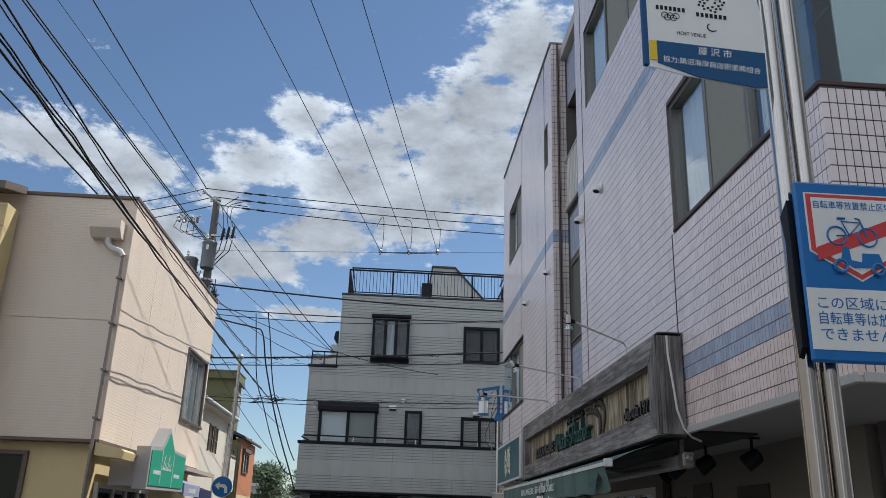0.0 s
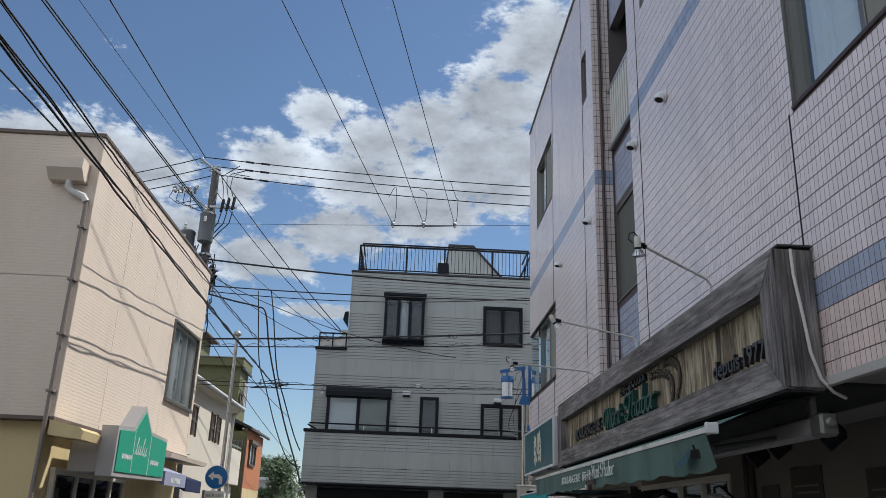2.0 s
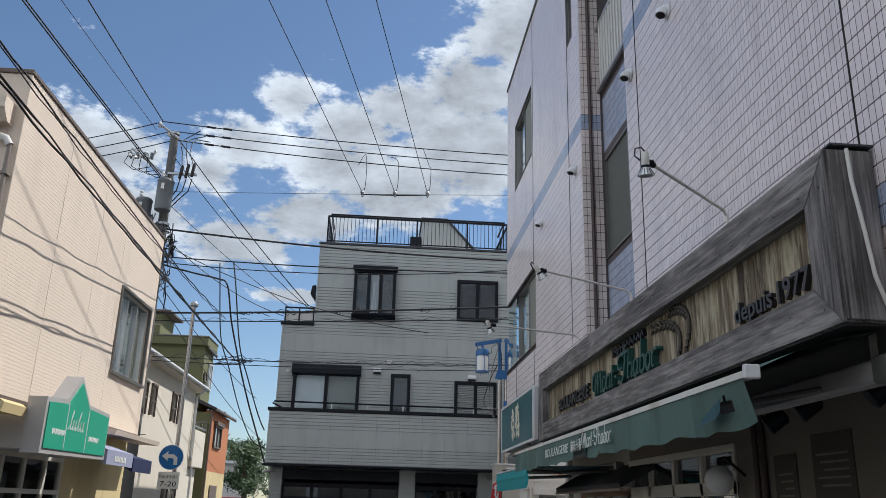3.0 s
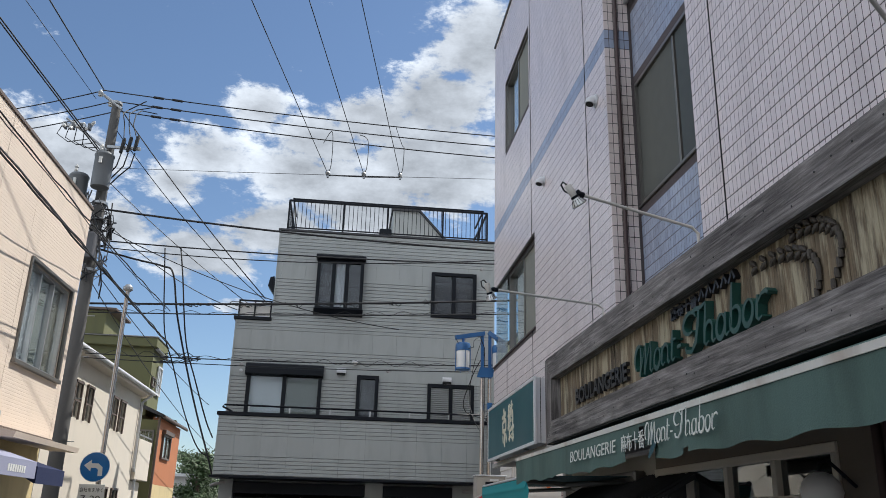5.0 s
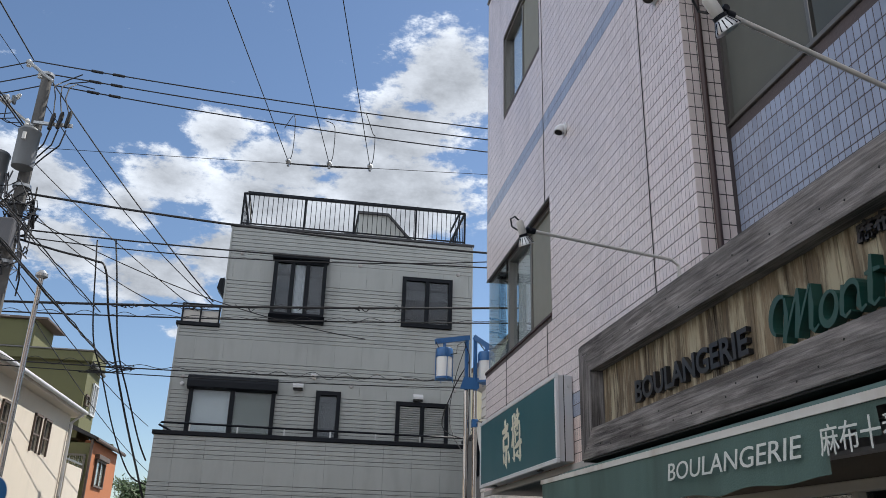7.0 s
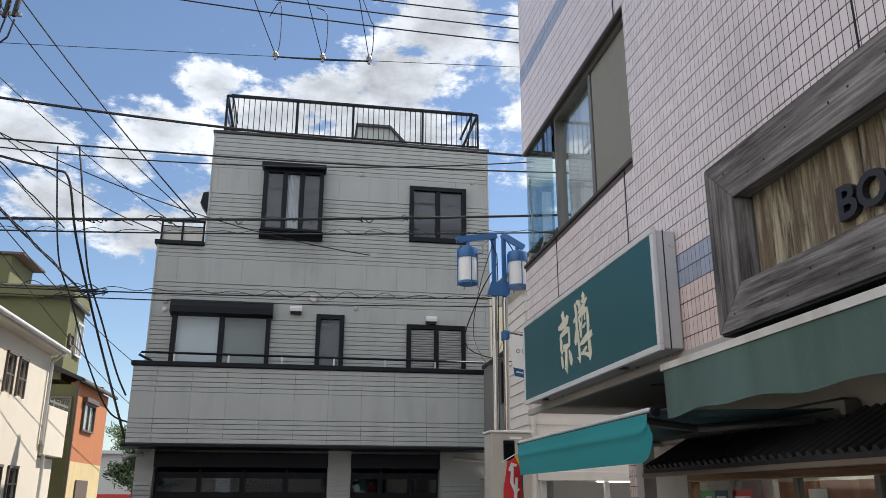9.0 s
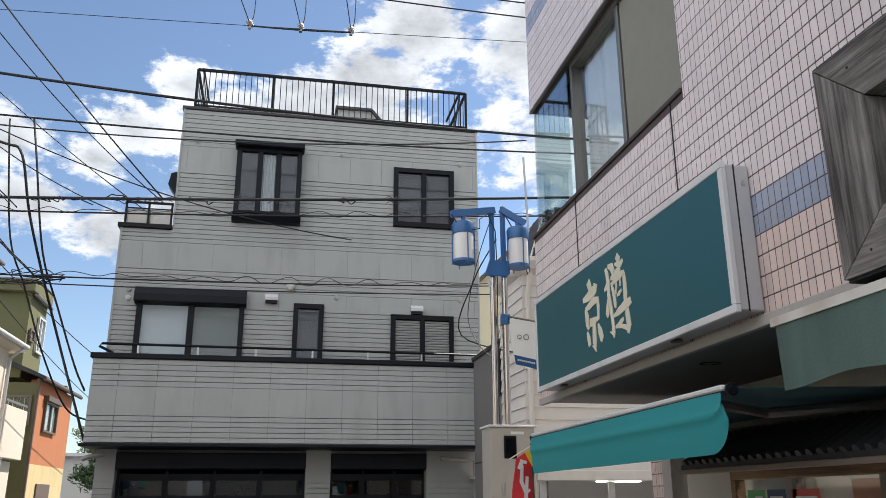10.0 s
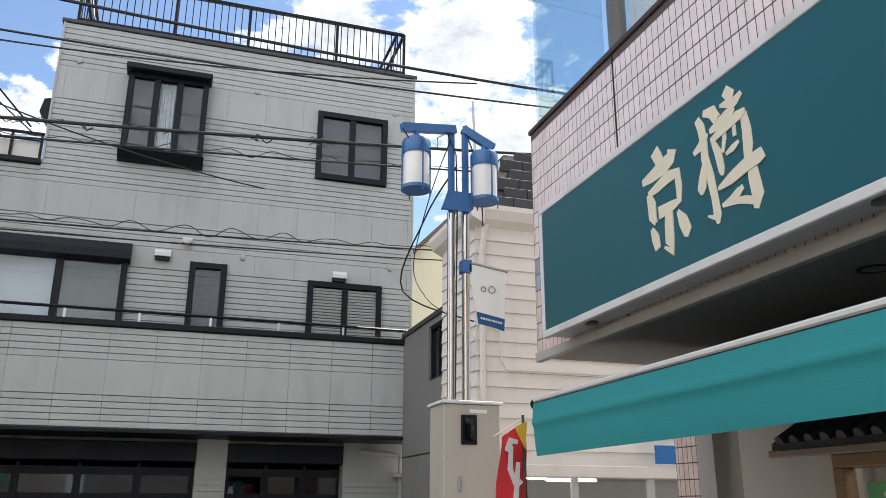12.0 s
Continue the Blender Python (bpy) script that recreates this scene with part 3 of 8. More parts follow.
def stroke_geo(paths, m, depth):
    """Brush strokes: each a run of (x, y, half width), laid by m and drawn out by depth."""
    g = Geo()
    for number, run in enumerate(paths):
        lift = 0.0006 * (number % 5)
        pts = [Vector((x, y)) for x, y, _ in run]
        left, right = [], []
        for i, (x, y, w) in enumerate(run):
            d = (pts[min(i + 1, len(pts) - 1)] - pts[max(i - 1, 0)])
            d = d.normalized() if d.length else Vector((1, 0))
            nrm = Vector((-d.y, d.x))
            left.append(pts[i] + nrm * w), right.append(pts[i] - nrm * w)
        k = len(run)
        v = [m @ Vector((p.x, p.y, z)) for z in (0, depth + lift) for p in left + right]
        f = []
        for i in range(k - 1):
            f += [(i, i + 1, k + i + 1, k + i), (2 * k + i, 3 * k + i, 3 * k + i + 1, 2 * k + i + 1), (i, 2 * k + i, 2 * k + i + 1, i + 1), (k + i, k + i + 1, 3 * k + i + 1, 3 * k + i)]
        f += [(0, k, 3 * k, 2 * k), (k - 1, 3 * k - 1, 4 * k - 1, 2 * k - 1)]
        g.add(v, f)
    return g


def facing(x, y, z, way):
    """A pose whose local -y looks out along way ('-x', '+x', '-y') and whose local x runs to the right for one who looks at it."""
    return pose(x, y, z, 0, 0, {"-y": 0, "-x": -90, "+x": 90}[way])


def window_unit(name, label, m, w, h, cols=2, bar=0.045, frame="alu", glass="glass", curtains=(), parent=None, depth=0.09, inner_bar=None, group="", screens=()):
    """A window in its opening: local x 0..w, z 0..h, y from 0 (outer face) inwards. curtains: (from, to, material) in parts of the width."""
    win = parent or thing(name, label, "window", m.translation, group)
    if parent:
        ring = [(x, y, z) for y in (0, depth) for x, z in ((0, 0), (w, 0), (w, h), (0, h), (bar, bar), (w - bar, bar), (w - bar, h - bar), (bar, h - bar))]
        sides = []
        for k in range(4):
            q = (k + 1) % 4
            sides += [(k, q, 4 + q, 4 + k), (8 + q, 8 + k, 12 + k, 12 + q), (q, k, 8 + k, 8 + q), (4 + k, 4 + q, 12 + q, 12 + k)]
        win = part(name, Geo().add(ring, sides).moved(m), frame, parent, label)
    if not parent:
        part("sill", Geo().box(0, w, 0, depth, 0, bar, 0.004).moved(m), frame, win)
        part("head", Geo().box(0, w, 0, depth, h - bar, h, 0.004).moved(m), frame, win)
    ib = inner_bar or bar
    for x in (() if parent else (0, w - bar)):
        part("jamb", Geo().box(x, x + bar, 0, depth, bar, h - bar, 0.004).moved(m), frame, win)
    pw = (w - 2 * bar) / cols
    for i in range(cols):
        x0 = bar + i * pw
        if i:
            part("mullion", Geo().box(x0 - ib / 2, x0 + ib / 2, 0.012, depth - 0.012, bar, h - bar, 0.003).moved(m), frame, win)
        p = part("pane", Geo().box(x0 + (ib / 2 if i else 0), x0 + pw - (ib / 2 if i < cols - 1 else 0), 0.05 + 0.012 * (i % 2), 0.055 + 0.012 * (i % 2), bar, h - bar).moved(m), glass, win)
        p.visible_shadow = False
    for a, b, mt in screens:
        part("insect_screen", Geo().box(bar + (w - 2 * bar) * a, bar + (w - 2 * bar) * b, 0.026, 0.030, bar, h - bar).moved(m), mt, win)
    for a, b, mt in curtains:
        g, n = Geo(), 36
        xs = [bar + (w - 2 * bar) * (a + (b - a) * i / n) for i in range(n + 1)]
        ys = [min(depth, 0.085) + (0.03 if not mt.startswith(("blind", "screen")) else 0.004) + (0.022 * math.sin(i * 1.9) + 0.012 * math.sin(i * 0.83) if not mt.startswith(("blind", "screen")) else 0) for i in range(n + 1)]
        g.add([(x, y, z) for z in (0.01, h - 0.01) for x, y in zip(xs, ys)] + [(x, y + 0.006, z) for z in (0.01, h - 0.01) for x, y in zip(xs, ys)],
              [(i, i + 1, n + 2 + i, n + 1 + i) for i in range(n)] + [(2 * n + 2 + i, 3 * n + 3 + i, 3 * n + 4 + i, 2 * n + 3 + i) for i in range(n)])
        part("blind" if mt.startswith(("blind", "screen")) else "curtain", g.moved(m), mt, win, smooth=True)
    return win


def sag_line(p0, p1, sag, n=18):
    p0, p1 = Vector(p0), Vector(p1)
    return [p0.lerp(p1, i / n) - Vector((0, 0, 4 * sag * (i / n) * (1 - i / n))) for i in range(n + 1)]

# ---- ground ----
single("ground", Geo().box(-600, 600, -600, 900, -0.3, 0.0), "asphalt", "dark asphalt street surface reaching the horizon", "ground", kind="structure")
single("pavement", Geo().box(2.0, 30, -8, 19.0, 0.0, 0.12, 0.02), "paving", "grey pavement slab before the shops", "pavement", kind="structure")

# ---- tiled commercial building: its street wall is the plane x = WX ----
WX, Y0, Y1, TOP, SOF, MOD, MODU = 2.245, 3.88, 17.55, 9.5, 2.40, 0.1, 0.05
NY0, NY1, NX = 10.03, 11.78, 2.51
HOLES = [(14.75, 17.60, 3.86, 5.08), (15.0, 16.62, 7.06, 8.26), (12.15, 12.42, 7.45, 8.15), (3.80, 6.42, 4.13, 5.36), (6.6, 9.47, 7.0, 8.2)]
shop_block = thing("commercial_building", "three-storey commercial building clad in pinkish grey square tiles", "building", (4.5, 10.7, 0))
g = Geo()
for y0, y1 in ((Y0, NY0), (NY1, Y1)):
    for a, b, z0, z1 in cut(y0, y1, SOF, TOP, HOLES):
        g.box(WX + 0.005, WX + 0.16, a, b, z0, z1)
street_wall = part("street_wall", g, "grout", shop_block)
part("roof_cap", Geo().box(WX - 0.02, WX + 0.2, Y0, NY0, TOP, TOP + 0.05, 0.008).box(WX - 0.02, WX + 0.2, NY1, Y1, TOP, TOP + 0.05, 0.008), "alu", shop_block)
FRONT_HOLE = [(2.2, 6.6, 4.13, 5.36)]
g = Geo()
for a, b, z0, z1 in cut(WX + 0.16, 9.0, SOF, TOP, FRONT_HOLE):
    g.box(a, b, Y0 + 0.005, Y0 + 0.16, z0, z1)
front_wall = part("front_wall", g, "grout", shop_block)
g = Geo()
for a, b, z0, z1 in cut(WX + 0.16, 9.0, 0.12, TOP, [(2.2, 3.1, 3.86, 5.08), (2.2, 3.3, 0.0, SOF)]):
    g.box(a, b, Y1 - 0.16, Y1, z0, z1)
part("end_wall", g, "concrete", shop_block)
part("back_wall", Geo().box(9.0, 9.16, Y0, Y1, 0.12, TOP), "concrete", shop_block)
part("flat_roof", Geo().box(WX + 0.16, 9.0, Y0 + 0.16, Y1 - 0.16, TOP - 0.3, TOP - 0.1), "concrete", shop_block)
part("soffit", Geo().box(WX + 0.03, 9.0, Y0 + 0.03, Y1 + 0.004, SOF - 0.008, SOF - 0.001), "soffit", shop_block, "grey painted soffit over the shopfronts")
part("upper_floor", Geo().box(NX + 0.62, 9.0, Y0 + 0.16, Y1 - 0.16, 5.6, 5.75), "room", shop_block)
part("inner_wall", Geo().box(4.2, 4.3, Y0 + 0.2, Y1 - 1.2, SOF + 0.03, TOP - 0.3), "room", shop_block)
part("soffit_trim", Geo().box(WX - 0.012, WX + 0.03, Y0, NY0, SOF - 0.035, SOF + 0.02, 0.004).box(WX - 0.012, WX + 0.03, NY1, Y1, SOF - 0.035, SOF + 0.02, 0.004).box(WX - 0.012, WX + 0.03, NY0, NY1, SOF - 0.035, SOF + 0.02, 0.004).box(WX + 0.03, 6.0, Y0 - 0.012, Y0 + 0.03, SOF - 0.035, SOF + 0.02, 0.004), "concrete", shop_block)
# niche
niche_back = part("niche_wall", Geo().box(NX + 0.005, NX + 0.12, NY0, NY1, SOF, 4.27).box(NX + 0.005, NX + 0.12, NY0, NY1, 5.52, 6.35).box(NX + 0.005, NX + 0.12, NY0, NY1, 8.3, TOP), "grout", shop_block)
niche_side = part("niche_side", Geo().box(WX + 0.16, NX + 0.6, NY1 + 0.005, NY1 + 0.12, SOF, TOP).box(WX + 0.16, NX + 0.6, NY0 - 0.12, NY0 - 0.005, SOF, TOP), "grout", shop_block)
part("downpipe", Geo().tube([(2.355, NY1 - 0.03, SOF + 0.02), (2.355, NY1 - 0.03, TOP)], 0.019, 10), "pipe_brown", shop_block, smooth=True)
part("niche_ledge", Geo().box(NX - 0.015, NX + 0.1, NY0, NY1, 4.272, 4.29, 0.004), "alu", shop_block)
window_unit("niche_window", "", facing(NX + 0.005, NY1, 4.29, "-x"), NY1 - NY0, 1.23, 2, 0.032, "alu", "glass_house", [(0.0, 1.0, "screen")], shop_block, screens=((0.0, 0.5, "screen_mid"), (0.52, 1.0, "screen_dark")))
window_unit("niche_upper_window", "", facing(NX + 0.3, NY1, 6.35, "-x"), NY1 - NY0, 1.95, 2, 0.05, "alu", "glass", [(0.0, 1.0, "curtain")], shop_block)
rail = part("niche_railing", Geo().box(NX - 0.06, NX - 0.02, NY0, NY1, 7.25, 7.3, 0.005).box(NX - 0.06, NX - 0.02, NY0, NY1, 6.4, 6.44, 0.005), "alu_light", shop_block)
for i in range(15):
    y = NY0 + 0.06 + i * 0.108
    part("slat", Geo().box(NX - 0.055, NX - 0.025, y, y + 0.05, 6.44, 7.25, 0.003), "pipe_white", rail)
# windows in the street wall
window_unit("bedroom_window", "", facing(WX + 0.025, 16.62, 7.06, "-x"), 1.62, 1.20, 2, 0.045, "alu", "glass", [(0.0, 0.5, "curtain_white")], shop_block, screens=((0.52, 1.0, "screen_olive"),))
window_unit("slit_window", "", facing(WX + 0.025, 12.42, 7.45, "-x"), 0.27, 0.70, 1, 0.035, "alu", "glass", [(0.0, 1.0, "blind")], shop_block)
window_unit("upper_window", "", facing(WX + 0.025, 9.47, 7.0, "-x"), 2.87, 1.20, 3, 0.05, "alu", "glass", [(0.0, 0.34, "curtain_white")], shop_block, screens=((0.36, 1.0, "screen_olive"),))
# corner windows: frames on the street side, bare glass round the corner
window_unit("corner_window", "", facing(WX + 0.06, 16.62, 3.86, "-x"), 1.87, 1.22, 2, 0.05, "alu", "glass", [(0.0, 0.5, "curtain_white")], shop_block, screens=((0.52, 1.0, "screen_olive"),))
window_unit("corner_window", "", facing(WX + 0.025, 6.42, 4.13, "-x"), 2.3, 1.23, 3, 0.05, "alu", "glass", [(0.0, 0.32, "curtain_white"), (0.68, 1.0, "curtain_white")], shop_block, screens=((0.335, 0.665, "screen_olive"),))
for y0, y1, z0, z1, fy in ((16.64, 17.52, 3.88, 5.08, 17.49), (3.92, 4.10, 4.15, 5.36, 3.92)):
    p = part("corner_pane", Geo().box(WX + 0.035, WX + 0.043, y0, y1, z0, z1), "glass_clear", shop_block)
    q = part("corner_pane", Geo().box(WX + 0.045, 3.1 if fy > 10 else 6.6, fy, fy + 0.008, z0, z1), "glass_clear", shop_block)
    p.visible_shadow = q.visible_shadow = False
part("sill", Geo().box(WX - 0.01, WX + 0.14, 14.75, Y1 + 0.01, 3.84, 3.872, 0.004).box(WX - 0.01, WX + 0.14, Y0 - 0.01, 6.42, 4.11, 4.142, 0.004).box(WX + 0.14, 6.6, Y0 - 0.01, Y0 + 0.15, 4.11, 4.142, 0.004), "pipe_brown", shop_block)
part("room_curtain", Geo().box(2.95, 2.97, 4.3, 6.3, 4.15, 5.36), "curtain", shop_block)
part("room_curtain", Geo().box(2.50, 6.5, 4.04, 4.06, 4.15, 5.36), "blind_pale", shop_block, "pale blind close behind the corner glass")
# tiles
NEAR = [(13.39, 14.2, 2.4, 3.35), (5.72, 6.42, 2.4, 3.35)]
PROUD, GAP, ROWGAP = 0.0014, 0.0058, 0.0068


def tile_mesh(name, axis, w, h):
    g = Geo()
    e, c = PROUD, 0.0008
    v = [(0, 0, 0), (w, 0, 0), (w, 0, h), (0, 0, h), (c, -e, c), (w - c, -e, c), (w - c, -e, h - c), (c, -e, h - c)]
    f = [(4, 5, 6, 7), (0, 1, 5, 4), (1, 2, 6, 5), (2, 3, 7, 6), (3, 0, 4, 7)]
    if axis == "y":
        v = [(p[1], w - p[0], p[2]) for p in v]
    return g.add(v, f).mesh(name)


def tile_field(place, u0, u1, v0, v1, holes, mat_of, parent, name="tile_cladding", near=()):
    """Tiles over a rectangle: place(u, v) gives the corner's spot, and the tile's two ways."""
    joined, single_tiles = {}, []
    k = 0
    v = v0
    row = 0
    while v < v1 - 0.02:
        h = min(MOD, v1 - v) - ROWGAP
        for a, b in spans(u0, u1, v + 0.01, v + h - 0.01, holes):
            u = u0 + math.floor((a - u0) / MODU + 1e-6) * MODU
            while u < b - 0.012:
                ua, ub = max(u, a), min(u + MODU, b) - GAP
                if ub - ua > 0.012:
                    mt = mat_of(row, ua, v)
                    if any(n[0] <= ua and ub <= n[1] and n[2] <= v and v + h <= n[3] for n in near) and ub - ua > 0.038:
                        single_tiles.append((ua, v, mt))
                    else:
                        c = 0.0008
                        o, du, dv, dn = place(ua, v)
                        w = ub - ua
                        pts = [o, o + du * w, o + du * w + dv * h, o + dv * h]
                        top = [o + du * c + dv * c, o + du * (w - c) + dv * c, o + du * (w - c) + dv * (h - c), o + du * c + dv * (h - c)]
                        joined.setdefault(mt, Geo()).add(pts + [p + dn * PROUD for p in top], [(4, 5, 6, 7), (0, 1, 5, 4), (1, 2, 6, 5), (2, 3, 7, 6), (3, 0, 4, 7)])
                u += MODU
        v += MOD
        row += 1
    for mt, g in joined.items():
        tagged(part(name, g, mt, parent), kind="stuff")
    return single_tiles


def street_mat(row, y, z):
    if row in (4, 5) or row in (35, 36):
        return "tile_blue"
    return "tile_low" if z < 2.8 else "tile"


def on_street(u, v):
    return Vector((WX + 0.005, u, v)), Vector((0, 1, 0)), Vector((0, 0, 1)), Vector((-1, 0, 0))


LOOSE = []
for y0, y1 in ((Y0, NY0), (NY1, Y1)):
    LOOSE += tile_field(on_street, y0, y1, SOF, TOP, HOLES, street_mat, street_wall, near=NEAR)
tile_field(lambda u, v: (Vector((u, Y0, v)), Vector((1, 0, 0)), Vector((0, 0, 1)), Vector((0, -1, 0))), WX, 7.0, SOF, TOP, FRONT_HOLE, street_mat, front_wall)
warm = lambda row, u, v: "tile_blue" if row in (35, 36) else "tile_warm"
tile_field(lambda u, v: (Vector((u, NY1, v)), Vector((1, 0, 0)), Vector((0, 0, 1)), Vector((0, -1, 0))), WX, NX, SOF, TOP, [], warm, niche_side)
tile_field(lambda u, v: (Vector((NX + 0.005, u, v)), Vector((0, 1, 0)), Vector((0, 0, 1)), Vector((-1, 0, 0))), NY0, NY1, SOF, TOP, [(NY0, NY1, 4.27, 5.52), (NY0, NY1, 6.35, 8.3)], lambda r, u, v: "tile_blue", niche_back)
# reveals of the openings
g = Geo()
for a, b, z0, z1 in HOLES:
    if b < Y1 and a > Y0:
        g.box(WX, WX + 0.024, a - 0.002, a + 0.004, z0, z1)
    if b < Y1:
        g.box(WX, WX + 0.024, b - 0.004, b + 0.002, z0, z1)
    g.box(WX, WX + 0.024, max(a, Y0), min(b, Y1), z1 - 0.004, z1 + 0.002)
part("reveal", g, "alu", street_wall)
for y in (6.48, 9.68, 12.44, 14.9, 16.5):
    z1 = {14.9: 3.84, 16.5: 3.84}.get(y, TOP)
    part("expansion_joint", Geo().box(WX - 0.0015, WX + 0.004, y - 0.004, y + 0.004, SOF, z1 if y != 6.48 else 4.11), "black_soft", street_wall)
    if y == 14.9:
        part("expansion_joint", Geo().box(WX - 0.0015, WX + 0.004, y - 0.004, y + 0.004, 5.08, TOP), "black_soft", street_wall)


def vent_hood(y, z):
    v = thing("vent_hood", "round silver vent hood on the tiled wall", "vent", (WX, y, z), "vent hoods on the tiled wall")
    part("collar", Geo().lathe([(0.066, 0), (0.066, 0.010), (0.05, 0.013)], (WX - 0.001, y, z), 20, (-1, 0, 0)), "trim_white", v, smooth=True)
    part("hood", Geo().tube([(WX - 0.01, y, z), (WX - 0.035, y, z + 0.002), (WX - 0.058, y - 0.004, z - 0.014), (WX - 0.066, y - 0.008, z - 0.045)], 0.052, 18, 0.046), "trim_white", v, smooth=True)
    part("mouth", Geo().lathe([(0.038, 0), (0.038, 0.003), (0.0, 0.003)], (WX - 0.0663, y - 0.0083, z - 0.0465), 16, (-0.25, -0.13, -0.96)), "black_soft", v)


for y, z in ((8.8, 5.54), (10.0 - 0.16, 5.53), (12.1, 5.5), (14.2, 5.55)):
    vent_hood(y, z)

# ---- grey house at the end of the street ----
GY, BY = 25.18, 24.6
GL2, GL3, GR = -2.77, -1.91, 3.645
house = thing("grey_house", "three-storey grey house with grooved siding and a roof terrace", "house", (0.4, 29, 0))
GW = dict(w3L=(-0.89, 0.28, 6.50, 7.82), w3R=(2.01, 3.17, 6.50, 7.67), w2L=(-2.36, -0.58, 3.0, 5.10), w2M=(0.26, 0.79, 3.0, 4.94), w2R=(1.99, 3.14, 3.4, 4.81))
gholes = list(GW.values())
g = Geo()
for a, b, z0, z1 in cut(GL3, GR, 2.45, 8.55, gholes):
    g.box(a, b, GY + 0.02, GY + 0.2, z0, z1)
for a, b, z0, z1 in cut(GL2, GL3, 2.45, 6.20, gholes):
    g.box(a, b, GY + 0.02, GY + 0.2, z0, z1)
facade = part("facade", g, "siding_gap", house)
part("side_wall", Geo().box(GR - 0.2, GR, GY + 0.2, 33, 0, 8.55).box(GL3, GL3 + 0.2, GY + 0.2, 33, 6.0, 8.55).box(GL2, GL2 + 0.2, GY + 0.2, 33, 0, 6.2).box(GL2, GR, 33, 33.2, 0, 8.55), "siding", house)
part("roof_slab", Geo().box(GL3, GR, GY + 0.02, 33, 8.3, 8.5).box(GL2, GL3, GY + 0.02, 33, 6.0, 6.18), "concrete", house)
part("parapet_cap", Geo().box(GL3 - 0.03, GR + 0.03, GY - 0.03, GY + 0.2, 8.55, 8.61, 0.008).box(GR - 0.2, GR + 0.03, GY + 0.2, 33, 8.55, 8.61, 0.008).box(GL3 - 0.03, GL3 + 0.2, GY + 0.2, 33, 8.55, 8.61, 0.008), "roof_dark", house)
part("step_cap", Geo().box(GL2 - 0.05, GL3 - 0.005, GY - 0.05, GY + 0.2, 6.19, 6.27, 0.008).box(GL2 - 0.05, GL2 + 0.2, GY + 0.2, 30, 6.19, 6.27, 0.008), "black", house)
part("floor_slab", Geo().box(GL2 + 0.2, GR - 0.2, GY + 0.2, 33, 5.55, 5.75).box(GL2 + 0.2, GR - 0.2, GY + 0.2, 33, 2.6, 2.8), "room", house)
part("room_wall", Geo().box(GL2 + 0.2, GR - 0.2, 28.0, 28.1, 2.8, 5.55).box(GL3 + 0.2, GR - 0.2, 28.0, 28.1, 5.75, 8.3), "room", house)
part("corner_trim", Geo().box(GL3 - 0.004, GL3 + 0.03, GY - 0.016, GY + 0.05, 6.27, 8.55, 0.004).box(GR - 0.03, GR + 0.004, GY - 0.016, GY + 0.05, 2.5, 8.55, 0.004).box(GL2 - 0.004, GL2 + 0.03, GY - 0.016, GY + 0.05, 3.9, 6.19, 0.004), "siding", house)
# bands of the cladding: plain panels with upright joints, and narrow grooved boards
BANDS = [(7.82, 8.55, "b"), (7.28, 7.82, "p"), (5.96, 7.28, "b"), (5.46, 5.96, "p"), (5.12, 5.46, "b"), (4.80, 5.12, "p"), (3.86, 4.80, "b")]


def clad(parent, y, x0, x1, z0, z1, kind, holes, pitch=0.088, start=0.0, name="siding_board", split=0.0):
    if kind == "b":
        n = max(1, round((z1 - z0) / pitch))
        h = (z1 - z0) / n
        for i in range(n):
            za, zb = z0 + i * h, z0 + (i + 1) * h
            # boards next to a window's head or foot are cut at it
            for a, b in spans(x0, x1, za, zb, holes):
                t, c = 0.022, 0.004
                prof = [(y + 0.02, za + 0.002), (y - t + 0.02 + c, za + 0.002), (y - t + 0.02, za + 0.002 + c), (y - t + 0.02, zb - 0.011), (y - t + 0.02 + c, zb - 0.007), (y + 0.02, zb - 0.007)]
                cuts = [a] + [start + k * split for k in range(-20, 40) if split and a + 0.05 < start + k * split < b - 0.05] + [b]
                for ca, cb in zip(cuts, cuts[1:]):
                    part(name, Geo().prism(prof, 0, ca + (0.003 if split else 0), cb - (0.003 if split else 0)), "siding", parent)
    else:
        w = 0.592
        k0 = math.floor((x0 - start) / w)
        x = start + k0 * w
        while x < x1:
            for a, b, za, zb in cut(max(x, x0) + 0.0015, min(x + w, x1) - 0.0015, z0 + 0.004, z1 - 0.004, holes):
                part("siding_panel", Geo().box(a, b, y - 0.004, y + 0.02, za, zb), "siding", parent)
            x += w


for z0, z1, kind in BANDS:
    for xa, xb in (((GL3, GR),) if z0 > 6.1 else ((GL2, GR),)):
        if z0 < 6.2 < z1:
            clad(facade, GY, GL3, GR, z0, z1, kind, gholes)
            clad(facade, GY, GL2, GL3, z0, 6.19, kind, gholes)
        else:
            clad(facade, GY, xa, xb, z0, z1, kind, gholes)


def house_window(key, label, cols, curtains, box=0.0, proud=0.06, bar=0.085):
    x0, x1, z0, z1 = GW[key]
    if key.startswith("w2"):
        z0 = max(z0, 3.0)
    return window_unit("window", label, facing(x0, GY - proud, z0, "-y"), x1 - x0, z1 - z0, cols, bar, "black", "glass_house", curtains, house, 0.16, inner_bar=bar * 1.1)


